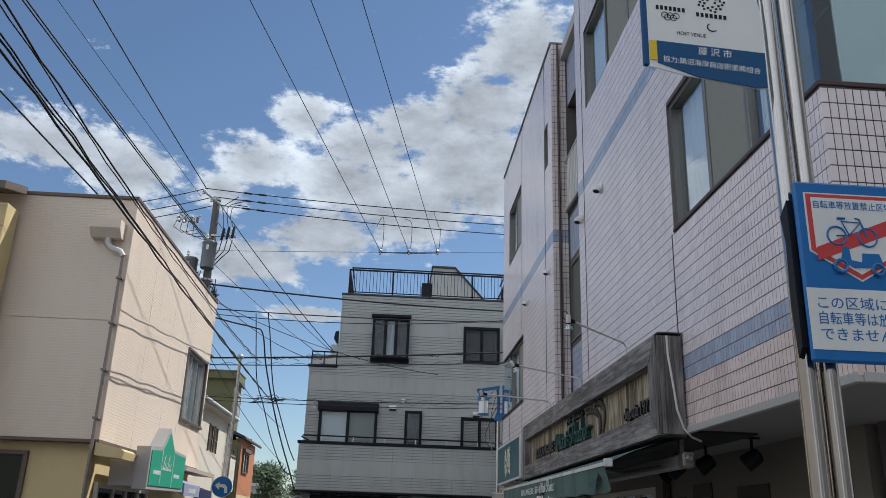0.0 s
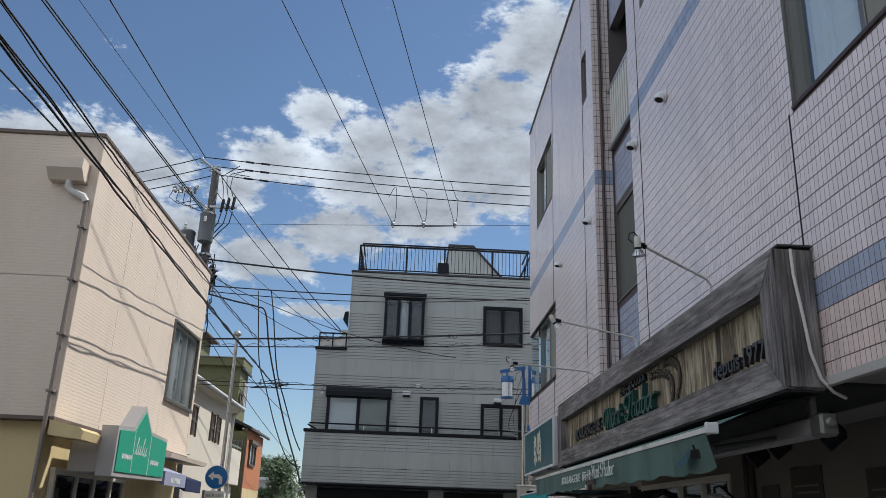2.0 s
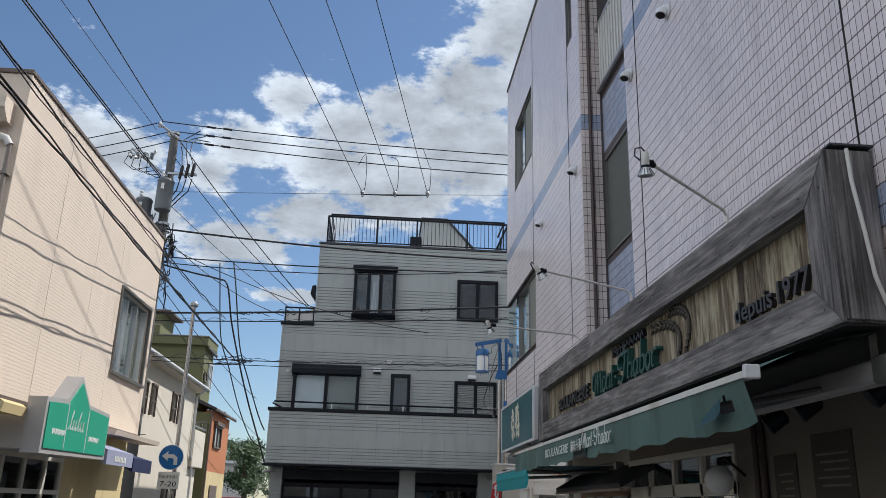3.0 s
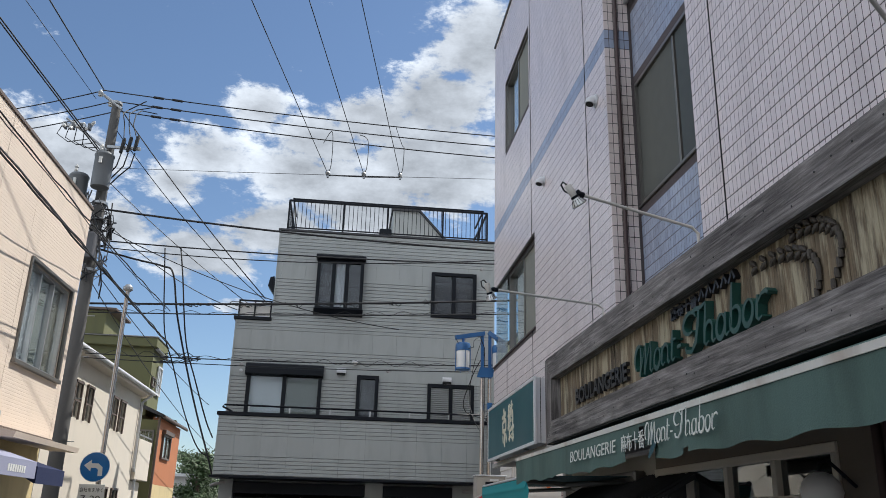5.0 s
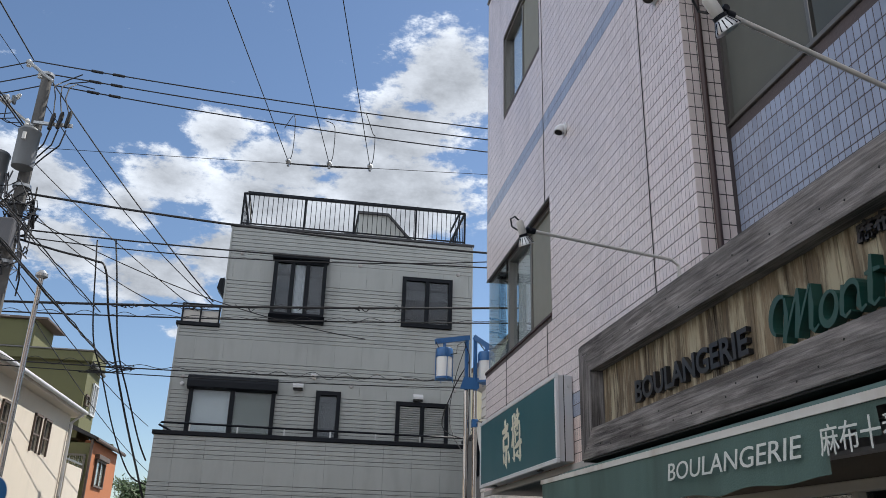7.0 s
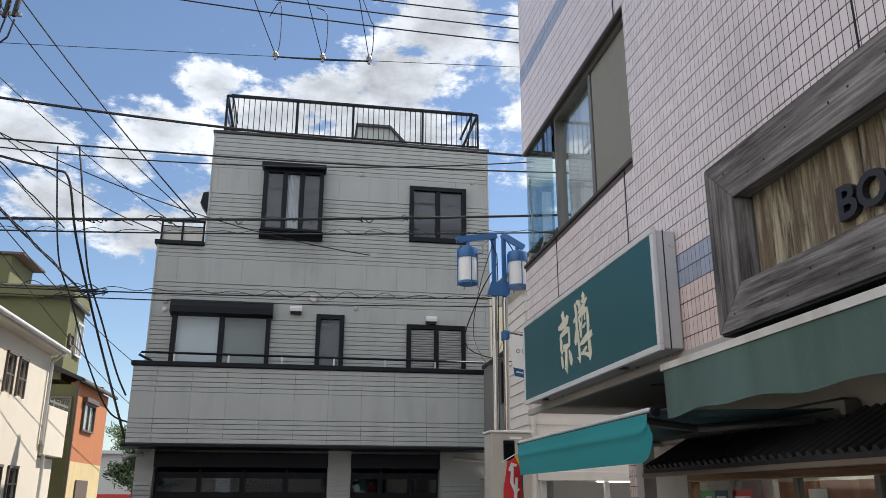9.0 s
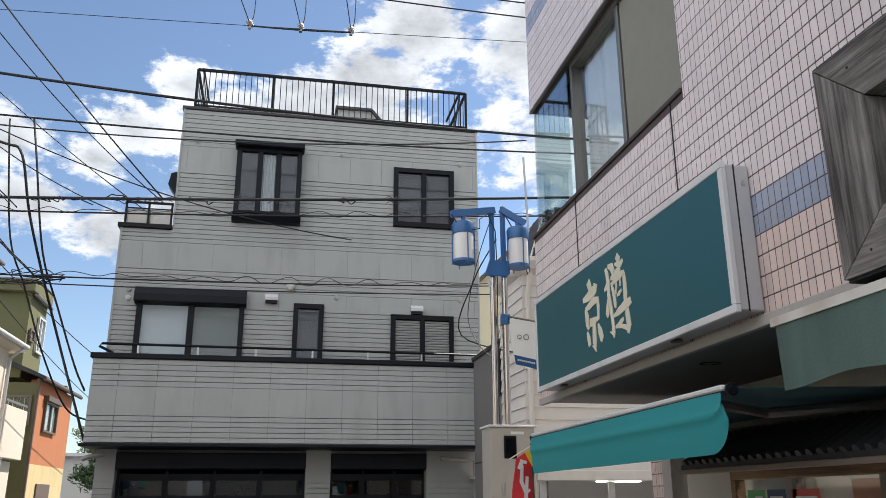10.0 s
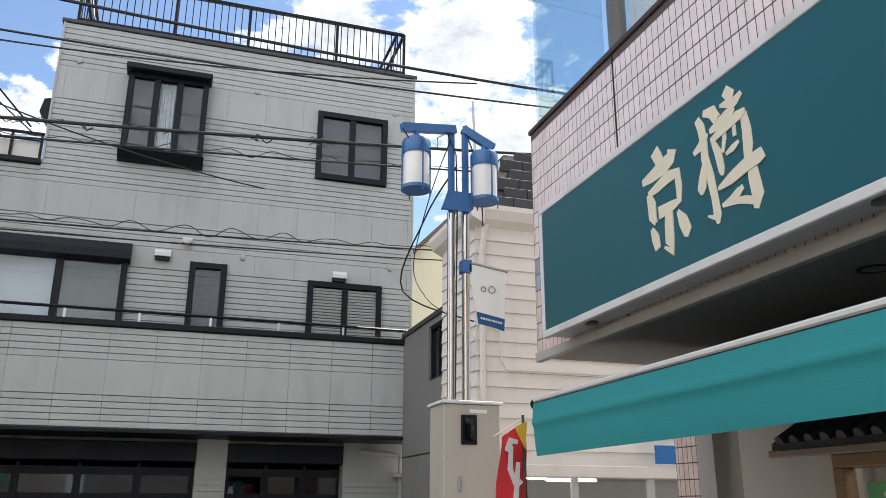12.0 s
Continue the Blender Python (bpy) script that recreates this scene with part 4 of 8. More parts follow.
w = house_window("w3L", "black-framed bay window with a lace curtain", 3, [(0.36, 0.66, "curtain_white"), (0, 0.34, "screen"), (0.67, 1, "screen")], proud=0.16)
part("window_hood", Geo().box(-0.93, 0.32, GY - 0.30, GY - 0.0, 7.80, 7.90, 0.015), "black", w)
part("window_foot", Geo().prism([(GY - 0.24, 6.52), (GY - 0.02, 6.52), (GY - 0.02, 6.38), (GY - 0.12, 6.40)], 0, -0.91, 0.30), "black", w)
w = house_window("w3R", "black-framed double window with grey screens", 2, [(0, 1, "screen")])
# the left pane's bright sky reflection is put in as a flat pale blind
w = house_window("w2L", "wide black sliding window under a shutter box", 2, [(0.0, 0.48, "blind_pale"), (0.5, 1.0, "blind_green")])
part("shutter_box", Geo().prism([(GY + 0.0, 5.14), (GY - 0.14, 5.10), (GY - 0.20, 4.98), (GY - 0.20, 4.86), (GY + 0.0, 4.82)], 0, -2.40, -0.55), "black", w, "black roller shutter box")
house_window("w2M", "narrow black-framed window", 1, [(0, 1, "screen")])
w = house_window("w2R", "black-framed window with a closed louvred shutter", 2, [])
for i in range(26):
    z = 3.49 + i * 0.047
    for xa, xb in ((2.075, 2.545), (2.585, 3.055)):
        part("slat", Geo().prism([(GY - 0.022, z), (GY - 0.034, z + 0.006), (GY - 0.036, z + 0.028), (GY - 0.022, z + 0.043), (GY - 0.012, z + 0.043), (GY - 0.012, z)], 0, xa, xb), "shutter", w)
# balcony
balcony = part("balcony", Geo().box(-2.84, 3.735, BY + 0.02, BY + 0.14, 2.47, 3.8).box(-2.84, -2.72, BY + 0.14, GY + 0.0, 2.47, 3.8).box(3.615, 3.735, BY + 0.14, GY, 2.47, 3.8).box(-2.72, 3.615, BY + 0.14, GY + 0.02, 2.47, 2.62), "siding_gap", house)
for z0, z1, kind in ((3.36, 3.80, "b"), (2.90, 3.36, "p"), (2.49, 2.90, "b")):
    clad(balcony, BY, -2.84, 3.735, z0, z1, kind, [], start=-2.43, split=0.592)
part("balcony_cap", Geo().box(-2.88, 3.775, BY - 0.04, BY + 0.17, 3.80, 3.885, 0.01), "black", balcony)
part("balcony_rail", Geo().tube([(-2.55, BY + 0.06, 3.89), (-2.78, BY + 0.06, 4.0), (-2.74, BY + 0.06, 4.045), (3.60, BY + 0.06, 4.03), (3.72, BY + 0.06, 3.99), (3.5, BY + 0.06, 3.89)], 0.022, 8), "black", balcony, smooth=True)
for i in range(7):
    part("rail_post", Geo().box(-2.2 + i * 0.93, -2.17 + i * 0.93, BY + 0.05, BY + 0.07, 3.88, 4.04), "alu_light", balcony)
part("eave_line", Geo().box(-2.90, 3.785, BY - 0.05, GY + 0.3, 2.43, 2.475, 0.006), "black", balcony)
# roof railing
RX0, RX1, RY0, RY1, RZ0, RZ1 = -1.73, 3.45, GY + 0.06, 29.5, 8.66, 9.42
roof_rail = part("roof_railing", Geo().box(RX0, RX1, RY0 - 0.025, RY0 + 0.025, RZ1 - 0.03, RZ1 + 0.02, 0.006).box(RX0, RX1, RY0 - 0.015, RY0 + 0.015, RZ0, RZ0 + 0.03).box(RX0 - 0.025, RX0 + 0.025, RY0, RY1, RZ1 - 0.03, RZ1 + 0.02, 0.006).box(RX1 - 0.025, RX1 + 0.025, RY0, RY1, RZ1 - 0.03, RZ1 + 0.02, 0.006).box(RX0 - 0.015, RX0 + 0.015, RY0, RY1, RZ0, RZ0 + 0.03).box(RX1 - 0.015, RX1 + 0.015, RY0, RY1, RZ0, RZ0 + 0.03).box(RX0, RX1, RY1 - 0.025, RY1 + 0.025, RZ1 - 0.03, RZ1 + 0.02, 0.006), "black", house)
part("hand_rail", Geo().box(RX0 + 0.05, RX1 - 0.05, RY0 + 0.22, RY0 + 0.27, RZ1 + 0.12, RZ1 + 0.16, 0.006).box(RX0 + 0.05, RX0 + 0.09, RY0 + 0.22, 26.8, RZ1 + 0.12, RZ1 + 0.16).box(RX1 - 0.09, RX1 - 0.05, RY0 + 0.22, 26.8, RZ1 + 0.12, RZ1 + 0.16), "black", roof_rail)
for x in (RX0, -0.33, 0.82, 2.27, RX1):
    part("post", Geo().box(x - 0.022, x + 0.022, RY0 - 0.02, RY0 + 0.02, 8.6, RZ1, 0.004), "black", roof_rail)
post_mesh = Geo().box(-0.022, 0.022, -0.022, 0.022, 8.6, RZ1).mesh("post")
post_mesh.materials.append(M["black"])
bar_mesh = Geo().box(-0.007, 0.007, -0.007, 0.007, RZ0, RZ1).mesh("baluster")
bar_mesh.materials.append(M["black"])
for i in range(47):
    under(new("baluster", bar_mesh), roof_rail).location = (RX0 + 0.11 * (i + 1), RY0, 0)
for x in (RX0, RX1):
    for i in range(18):
        under(new("baluster", bar_mesh), roof_rail).location = (x, RY0 + 0.23 * (i + 1), 0)
    for y in (26.7, 28.1, 29.5):
        under(new("post", post_mesh), roof_rail).location = (x, y, 0)
    s = 1 if x < 0 else -1
    part("brace", Geo().tube([(x + s * 0.07, RY0 + 0.24, RZ1 + 0.12), (x + s * 0.22, RY0 + 0.05, 8.62)], 0.016, 6), "black", roof_rail)
part("stair_head", Geo().prism([(1.15, 8.5), (1.15, 10.93), (1.98, 10.93), (3.2, 9.6), (3.2, 8.5)], 1, 29.4, 31.5), "siding", house, "grey stair head on the roof terrace")
part("stair_cap", Geo().prism([(1.10, 10.93), (1.10, 10.99), (2.0, 10.99), (3.25, 9.63), (3.25, 9.57), (1.98, 10.93)], 1, 29.3, 31.6), "roof_dark", house)
part("heat_pump", Geo().box(0.75, 1.13, 29.5, 30.2, 9.6, 10.35, 0.02), "black", house)
# small terrace rail on the step
srail = part("terrace_rail", Geo().box(GL2 + 0.03, GL3 - 0.02, GY + 0.03, GY + 0.06, 6.66, 6.70).box(GL2 + 0.03, GL3 - 0.02, GY + 0.035, GY + 0.055, 6.56, 6.58), "black", house)
for x in (GL2 + 0.03, -2.36, GL3 - 0.06):
    part("post", Geo().box(x, x + 0.035, GY + 0.03, GY + 0.06, 6.26, 6.68), "black", srail)
part("rail_screen", Geo().box(GL2 + 0.06, GL3 - 0.06, GY + 0.07, GY + 0.08, 6.30, 6.56), "pipe_white", srail)
part("wall_lantern", Geo().prism([(-1.98, 7.0), (-1.98, 7.45), (-2.08, 7.42), (-2.12, 7.2)], 1, GY + 0.4, GY + 0.7), "black", house)
# wall fittings
for x, z in ((-0.13, 5.0), (2.46, 4.9)):
    v = thing("vent_cover", "white square vent cover on the grey siding", "vent", (x, GY, z), "vent covers on the grey house")
    part("cover", Geo().prism([(GY - 0.004, z + 0.08), (GY - 0.07, z + 0.08), (GY - 0.12, z + 0.02), (GY - 0.12, z - 0.03), (GY - 0.004, z - 0.03)], 0, x - 0.11, x + 0.11), "trim_white", v)
    part("grille", Geo().box(x - 0.1, x + 0.1, GY - 0.09, GY - 0.005, z - 0.075, z - 0.03), "black_soft", v)
c = thing("security_camera", "small white dome camera on the grey siding", "camera", (0.19, GY, 5.25))
part("mount", Geo().box(0.12, 0.26, GY - 0.06, GY - 0.004, 5.22, 5.30, 0.01), "trim_white", c)
part("dome", Geo().lathe([(0.0, -0.06), (0.04, -0.05), (0.055, 0.0), (0.055, 0.03), (0.0, 0.03)], (0.19, GY - 0.09, 5.22), 16), "pipe_white", c, smooth=True)
for x, z in ((-1.62, 7.92), (1.02, 7.85), (3.30, 7.83), (1.0, 5.08), (3.28, 5.12), (-2.52, 5.08), (-2.52, 4.93)):
    single("round_vent", Geo().lathe([(0.045, 0.0), (0.045, 0.02), (0.03, 0.03), (0.0, 0.03)], (x, GY - 0.004, z), 14, (0, -1, 0)), "pipe_grey" if z > 5 else "trim_white", "small round wall vent on grey siding", "vent", "round vents on the grey house", smooth=True)
# ground floor
part("ground_wall", Geo().box(-2.77, -2.46, 25.35, 25.6, 0, 2.43).box(0.60, 1.02, 25.35, 25.6, 0, 2.43).box(2.68, GR, 25.35, 25.6, 0, 2.43).box(-2.46, 2.68, 25.5, 25.6, 2.38, 2.43), "siding", house)
for xa, xb in ((-2.77, -2.46), (0.60, 1.02), (2.68, GR)):
    for i in range(7):
        part("siding_board", Geo().box(xa + 0.004, xb - 0.004, 25.33, 25.35, 1.3 + i * 0.085, 1.378 + i * 0.085, 0.005), "siding", house)
for x0, x1, n in ((-2.46, 0.60, 4), (1.02, 2.68, 3)):
    gd = part("garage_door", Geo().box(x0, x1, 25.62, 25.66, 0, 2.05), "black", house, "black folding garage door with glazed strips")
    part("shutter_housing", Geo().box(x0, x1, 25.33, 25.6, 2.12, 2.38, 0.01), "black", gd)
    pw = (x1 - x0) / n
    for i in range(n):
        for z0 in (1.38, 1.0):
            part("garage_pane", Geo().box(x0 + i * pw + 0.06, x0 + (i + 1) * pw - 0.04, 25.605, 25.612, z0 + 0.32, z0 + 0.56), "glass_dark", gd)
        part("stile", Geo().box(x0 + i * pw, x0 + i * pw + 0.05, 25.59, 25.62, 0.2, 2.1), "black", gd)
part("drain_pipe", Geo().tube([(2.9, 25.2, 2.30), (3.25, 25.2, 2.28), (3.52, 25.2, 2.26), (3.52, 25.2, 0.0)], 0.04, 8), "pipe_grey", house)
part("drain_pipe", Geo().tube([(-2.62, 25.2, 2.34), (-2.86, 25.2, 2.30), (-2.95, 25.2, 2.26)], 0.035, 8), "pipe_grey", house)

# ---- cream building on the left ----
LX, LY, LZ0, LZ1, LEND = -4.325, 12.05, 2.62, 6.32, 18.42
cream = thing("cream_building", "two-storey cream building with fine ribbed siding", "building", (-8, 15, 0))
LW = [(16.42, 18.14, 3.48, 4.84)]
g = Geo()
for a, b, z0, z1 in cut(LY, LEND, LZ0, LZ1, LW):
    g.box(LX - 0.15, LX - 0.012, a, b, z0, z1)
side = part("street_wall", g, "stucco", cream)
front = part("front_wall", Geo().box(-13, LX - 0.15, LY + 0.012, LY + 0.15, LZ0, LZ1), "stucco", cream)
part("back_wall", Geo().box(-13, LX - 0.15, LEND - 0.15, LEND, LZ0, LZ1).box(-13.15, -13, LY, LEND, 0, LZ1), "stucco", cream)
part("roof", Geo().box(-13, LX - 0.1, LY + 0.1, LEND - 0.1, LZ1 - 0.15, LZ1 - 0.02), "roof_dark", cream)
part("roof_cap", Geo().box(-13, LX + 0.02, LY - 0.025, LY + 0.12, LZ1, LZ1 + 0.06, 0.008).box(LX - 0.12, LX + 0.02, LY + 0.12, LEND + 0.02, LZ1, LZ1 + 0.06, 0.008), "roof_brown", cream)
part("room", Geo().box(-9, -8.9, LY + 0.2, LEND - 0.2, LZ0, LZ1 - 0.2), "room", cream)
# ribbed sheets: five fields a side, each one mesh of fine ribs


def ribbed(face, u0, u1, z0, z1, holes=()):
    g = Geo()
    n = round((z1 - z0) / 0.045)
    h = (z1 - z0) / n
    for i in range(n):
        za, zb = z0 + i * h, z0 + (i + 1) * h
        for a, b in spans(u0, u1, za, zb, holes):
            prof = [(0.0102, za), (0.0117, za + 0.004), (0.012, za + h * 0.6), (0.0114, zb - 0.002), (0.0102, zb)]
            if face == "side":
                g.prism([(LX - 0.012 + d, z) for d, z in prof], 1, a, b)
            else:
                g.prism([(LY + 0.012 - d, z) for d, z in prof], 0, a, b)
    return g


edges = [LY, 13.55, 15.05, 16.2, 18.28, LEND]
for a, b in zip(edges, edges[1:]):
    part("siding_sheet", ribbed("side", a + 0.005, b - 0.005, LZ0, LZ1, LW), "stucco", side)
for a, b in ((-6.06, LX), (-9.1, -6.07), (-12.9, -9.11)):
    part("siding_sheet", ribbed("front", a, b, LZ0, 4.36), "stucco", front)
    part("siding_sheet", ribbed("front", a, b, 4.37, LZ1), "stucco", front)
part("corner_post", Geo().box(LX - 0.03, LX + 0.006, LY - 0.006, LY + 0.03, LZ0, LZ1, 0.005), "stucco", cream)
part("drip_edge", Geo().box(-13, LX + 0.02, LY - 0.03, LY + 0.05, LZ0 - 0.05, LZ0, 0.006).box(LX - 0.05, LX + 0.02, LY + 0.05, LEND, LZ0 - 0.05, LZ0, 0.006), "roof_brown", cream)
window_unit("window", "brown aluminium window with three sliding panes", facing(LX - 0.04, 16.42, 3.48, "+x"), 1.72, 1.36, 3, 0.045, "alu_light", "glass", [(0.0, 0.35, "curtain_white"), (0.35, 0.66, "blind_green"), (0.66, 1.0, "curtain")], cream, 0.1)
part("window_surround", Geo().box(LX - 0.03, LX + 0.03, 16.37, 16.42, 3.44, 4.88, 0.005).box(LX - 0.03, LX + 0.03, 18.14, 18.19, 3.44, 4.88, 0.005).box(LX - 0.03, LX + 0.03, 16.42, 18.14, 4.84, 4.89, 0.005).box(LX - 0.03, LX + 0.06, 16.35, 18.2, 3.42, 3.475, 0.005), "alu", cream)
# lower storey
part("lower_wall", Geo().box(-13, LX - 0.16, LY + 0.16, LY + 0.3, 0, LZ0 - 0.05).box(LX - 0.3, LX - 0.16, LY + 0.3, LEND, 0, LZ0 - 0.05), "yellow_wall", cream)
part("lower_window", Geo().box(-6.2, -5.32, LY + 0.10, LY + 0.16, 2.38, 2.44, 0.005).box(-5.38, -5.32, LY + 0.10, LY + 0.16, 1.2, 2.38), "roof_brown", cream)
p = part("lower_pane", Geo().box(-6.2, -5.38, LY + 0.13, LY + 0.14, 1.2, 2.38), "glass_dark", cream)
part("entry_canopy", Geo().prism([(LX - 0.02, 2.40), (LX + 0.38, 2.36), (LX + 0.40, 2.46), (LX + 0.34, 2.50), (LX - 0.02, 2.58)], 1, LY - 0.05, LY + 0.55), "yellow_wall", cream, "small cream entry canopy")
part("entry_canopy", Geo().prism([(LX - 0.02, 2.46), (LX + 0.38, 2.44), (LX + 0.40, 2.51), (LX - 0.02, 2.60)], 1, 15.9, LEND + 0.05), "stucco", cream)
hood = thing("vent_hood", "large beige vent hood on the cream wall", "vent", (-4.7, LY, 5.7))
part("hood", Geo().prism([(LY - 0.002, 5.90), (LY - 0.26, 5.90), (LY - 0.26, 5.76), (LY - 0.14, 5.63), (LY - 0.002, 5.63)], 0, -4.90, -4.44), "stucco", hood)
part("elbow", Geo().tube([(-4.64, LY - 0.1, 5.64), (-4.64, LY - 0.1, 5.56), (-4.60, LY - 0.08, 5.50), (-4.44, LY - 0.07, 5.44), (-4.39, LY - 0.07, 5.36)], 0.045, 12), "pipe_white", hood, smooth=True)
part("downpipe", Geo().tube([(-4.39, LY - 0.07, 5.40), (-4.39, LY - 0.07, 1.0)], 0.026, 12), "pipe_taupe", hood, smooth=True)
for z in (5.0, 4.3, 3.6, 2.9):
    part("clip", Geo().box(-4.435, -4.345, LY - 0.11, LY - 0.0, z, z + 0.03), "pipe_taupe", hood)
# yellow house behind it
yellow = thing("yellow_house", "yellow cream house with a dark eave", "house", (-11, 11, 0))
part("wall", Geo().box(-12.5, -6.08, 11.6, 11.99, 0, 6.0), "yellow_wall", yellow)
for i in range(9):
    part("siding_board", Geo().box(-12.5, -6.06, 11.575, 11.6, 2.75 + i * 0.36, 3.10 + i * 0.36, 0.006), "yellow_wall", yellow)
part("eave", Geo().prism([(11.3, 6.12), (11.99, 6.3), (11.99, 6.42), (11.3, 6.24)], 0, -12.6, -6.02), "roof_brown", yellow)

# ---- utility pole ----
PX, PY = -5.86, 23.5
upole = thing("utility_pole", "concrete utility pole crowded with transformers and cables", "utility pole", (PX, PY, 0))
part("shaft", Geo().tube([(PX, PY, 0), (PX, PY, 10.9)], 0.175, 20, 0.105), "pole_concrete", upole, smooth=True)
part("top_cap", Geo().lathe([(0.13, 0), (0.13, 0.06), (0.05, 0.1), (0.0, 0.1)], (PX, PY, 10.88), 14), "galva", upole)
for dx, z, y in ((-0.50, 8.52, PY - 0.15), (0.04, 9.0, PY - 0.34)):
    t = part("transformer", Geo().lathe([(0.17, -0.42), (0.20, -0.40), (0.205, -0.25), (0.205, 0.34), (0.22, 0.36), (0.22, 0.39), (0.18, 0.44), (0.0, 0.46)], (PX + dx, y, z), 24), "transformer", upole, smooth=True)
    part("lug", Geo().box(PX + dx - 0.03, PX + dx + 0.03, y - 0.28, y - 0.24, z + 0.1, z + 0.25).lathe([(0.03, 0), (0.05, 0.04), (0.03, 0.08), (0.05, 0.12), (0.02, 0.18)], (PX + dx - 0.1, y, z + 0.5), 10), "porcelain", t)
arm = part("crossarm", Geo().box(PX - 1.05, PX - 0.55, PY - 0.2, PY - 0.13, 10.14, 10.21, 0.006), "galva", upole)
part("crossarm", Geo().tube([(PX - 1.0, PY - 0.18, 10.34), (PX + 0.0, PY - 0.18, 9.60)], 0.03, 8), "galva", upole)
part("crossarm", Geo().box(PX, PX + 0.75, PY - 0.2, PY - 0.14, 9.66, 9.73, 0.006), "galva", upole)
part("crossarm", Geo().tube([(PX - 0.42, PY - 0.1, 11.15), (PX + 0.16, PY - 0.1, 10.72)], 0.035, 8), "galva", upole)


def insulator(x, y, z, way=(0, 0, 1), k=1.0):
    part("insulator", Geo().lathe([(0.02 * k, 0), (0.055 * k, 0.01 * k), (0.03 * k, 0.05 * k), (0.06 * k, 0.06 * k), (0.03 * k, 0.10 * k), (0.055 * k, 0.11 * k), (0.02 * k, 0.17 * k)], (x, y, z), 12, way), "porcelain", upole, smooth=True)


for x, z in ((PX - 0.45, 11.28), (PX - 0.18, 11.03), (PX + 0.02, 10.95)):
    insulator(x, PY + 0.1, z - 0.15)
for i in range(4):
    insulator(PX - 1.02 + 0.17 * i, PY - 0.24, 10.12 - 0.05 * (i % 2), (0.5 - 0.3 * i, -1, -0.4), 0.85)
    insulator(PX - 1.05 + 0.19 * i, PY - 0.05, 10.2 + 0.06 * (i % 2), (-0.6 + 0.35 * i, 0.2, 1), 0.85)
    part("clamp", Geo().box(PX - 1.04 + 0.18 * i, PX - 0.98 + 0.18 * i, PY - 0.23, PY - 0.10, 10.08, 10.24, 0.01), "transformer", upole)
    part("jumper", Geo().tube([(PX - 1.02 + 0.17 * i, PY - 0.35, 10.06), (PX - 1.10 + 0.2 * i, PY - 0.34, 9.86 - 0.08 * i), (PX - 0.85 + 0.2 * i, PY - 0.28, 9.70 - 0.06 * i), (PX - 0.45 + 0.12 * i, PY - 0.2, 9.84 - 0.1 * i)], 0.011, 5), "cable", upole)
for i in range(3):
    x = PX + 0.36 + 0.15 * i
    part("fuse_cutout", Geo().lathe([(0.02, -0.2), (0.04, -0.18), (0.045, 0.14), (0.02, 0.2), (0.0, 0.2)], (x, PY - 0.24, 9.72 + 0.04 * i), 12, (0.12, 0, 1)), "black_soft", upole, smooth=True)
    pts = [(x, PY - 0.24, 9.55), (x - 0.06, PY - 0.24, 9.2), (x - 0.3, PY - 0.2, 8.85 + 0.05 * i), (PX + 0.1, PY - 0.2, 8.6)]
    part("lead_cable", Geo().tube(pts, 0.016, 6), "cable", upole)
    pts = [(x, PY - 0.24, 9.9), (x - 0.05 - 0.05 * i, PY - 0.2, 10.3), (x - 0.15, PY - 0.1, 10.62), (x - 0.08, PY + 0.05, 10.80), (x + 0.25, PY + 0.2, 10.82 + 0.16 * (2 - i))]
    part("lead_cable", Geo().tube(pts, 0.013, 6), "cable", upole)
rnd = random.Random(5)
for i in range(34):
    a, z = rnd.uniform(0, 6.28), rnd.uniform(6.6, 8.3)
    r = rnd.uniform(0.2, 0.34)
    pts = [(PX + r * math.cos(a + 0.5 * k) * (1 + 0.3 * rnd.random()), PY + r * math.sin(a + 0.5 * k), z + 0.09 * k * rnd.uniform(-1, 1)) for k in range(7)]
    part("cable_loop", Geo().tube(pts, rnd.choice((0.011, 0.016, 0.022)), 5), rnd.choice(("cable", "cable", "cable_grey")), upole)
for z in (6.7, 7.2, 7.9, 8.3):
    part("band", Geo().lathe([(0.175, 0), (0.175, 0.06), (0.165, 0.06)], (PX, PY, z), 18), "galva", upole)
for i in range(9):
    part("step_bolt", Geo().tube([(PX - 0.3 if i % 2 else PX + 0.14, PY, 3.0 + i * 0.45), (PX - 0.14 if i % 2 else PX + 0.3, PY, 3.0 + i * 0.45)], 0.009, 6), "galva", upole)
part("terminal_box", Geo().box(PX - 0.12, PX + 0.16, PY - 0.45, PY - 0.2, 6.9, 7.5, 0.02), "cable_grey", upole)

# ---- overhead wires ----
def wire(pts, r=0.012, label="black overhead cable strung across the street", mat="cable"):
    pts = [Vector(p) for p in pts]
    if 2 < len(pts) < 12:
        ends = [pts[0]] + pts + [pts[-1]]
        soft_pts = []
        for a, b, c, d in zip(ends, ends[1:], ends[2:], ends[3:]):
            for k in range(6):
                t = k / 6
                soft_pts.append(0.5 * (2 * b + (c - a) * t + (2 * a - 5 * b + 4 * c - d) * t * t + (3 * b - a - 3 * c + d) * t ** 3))
        pts = soft_pts + [pts[-1]]
    return single("overhead_wire", Geo().tube(pts, r, 6), mat, label, "wire", "overhead wires")


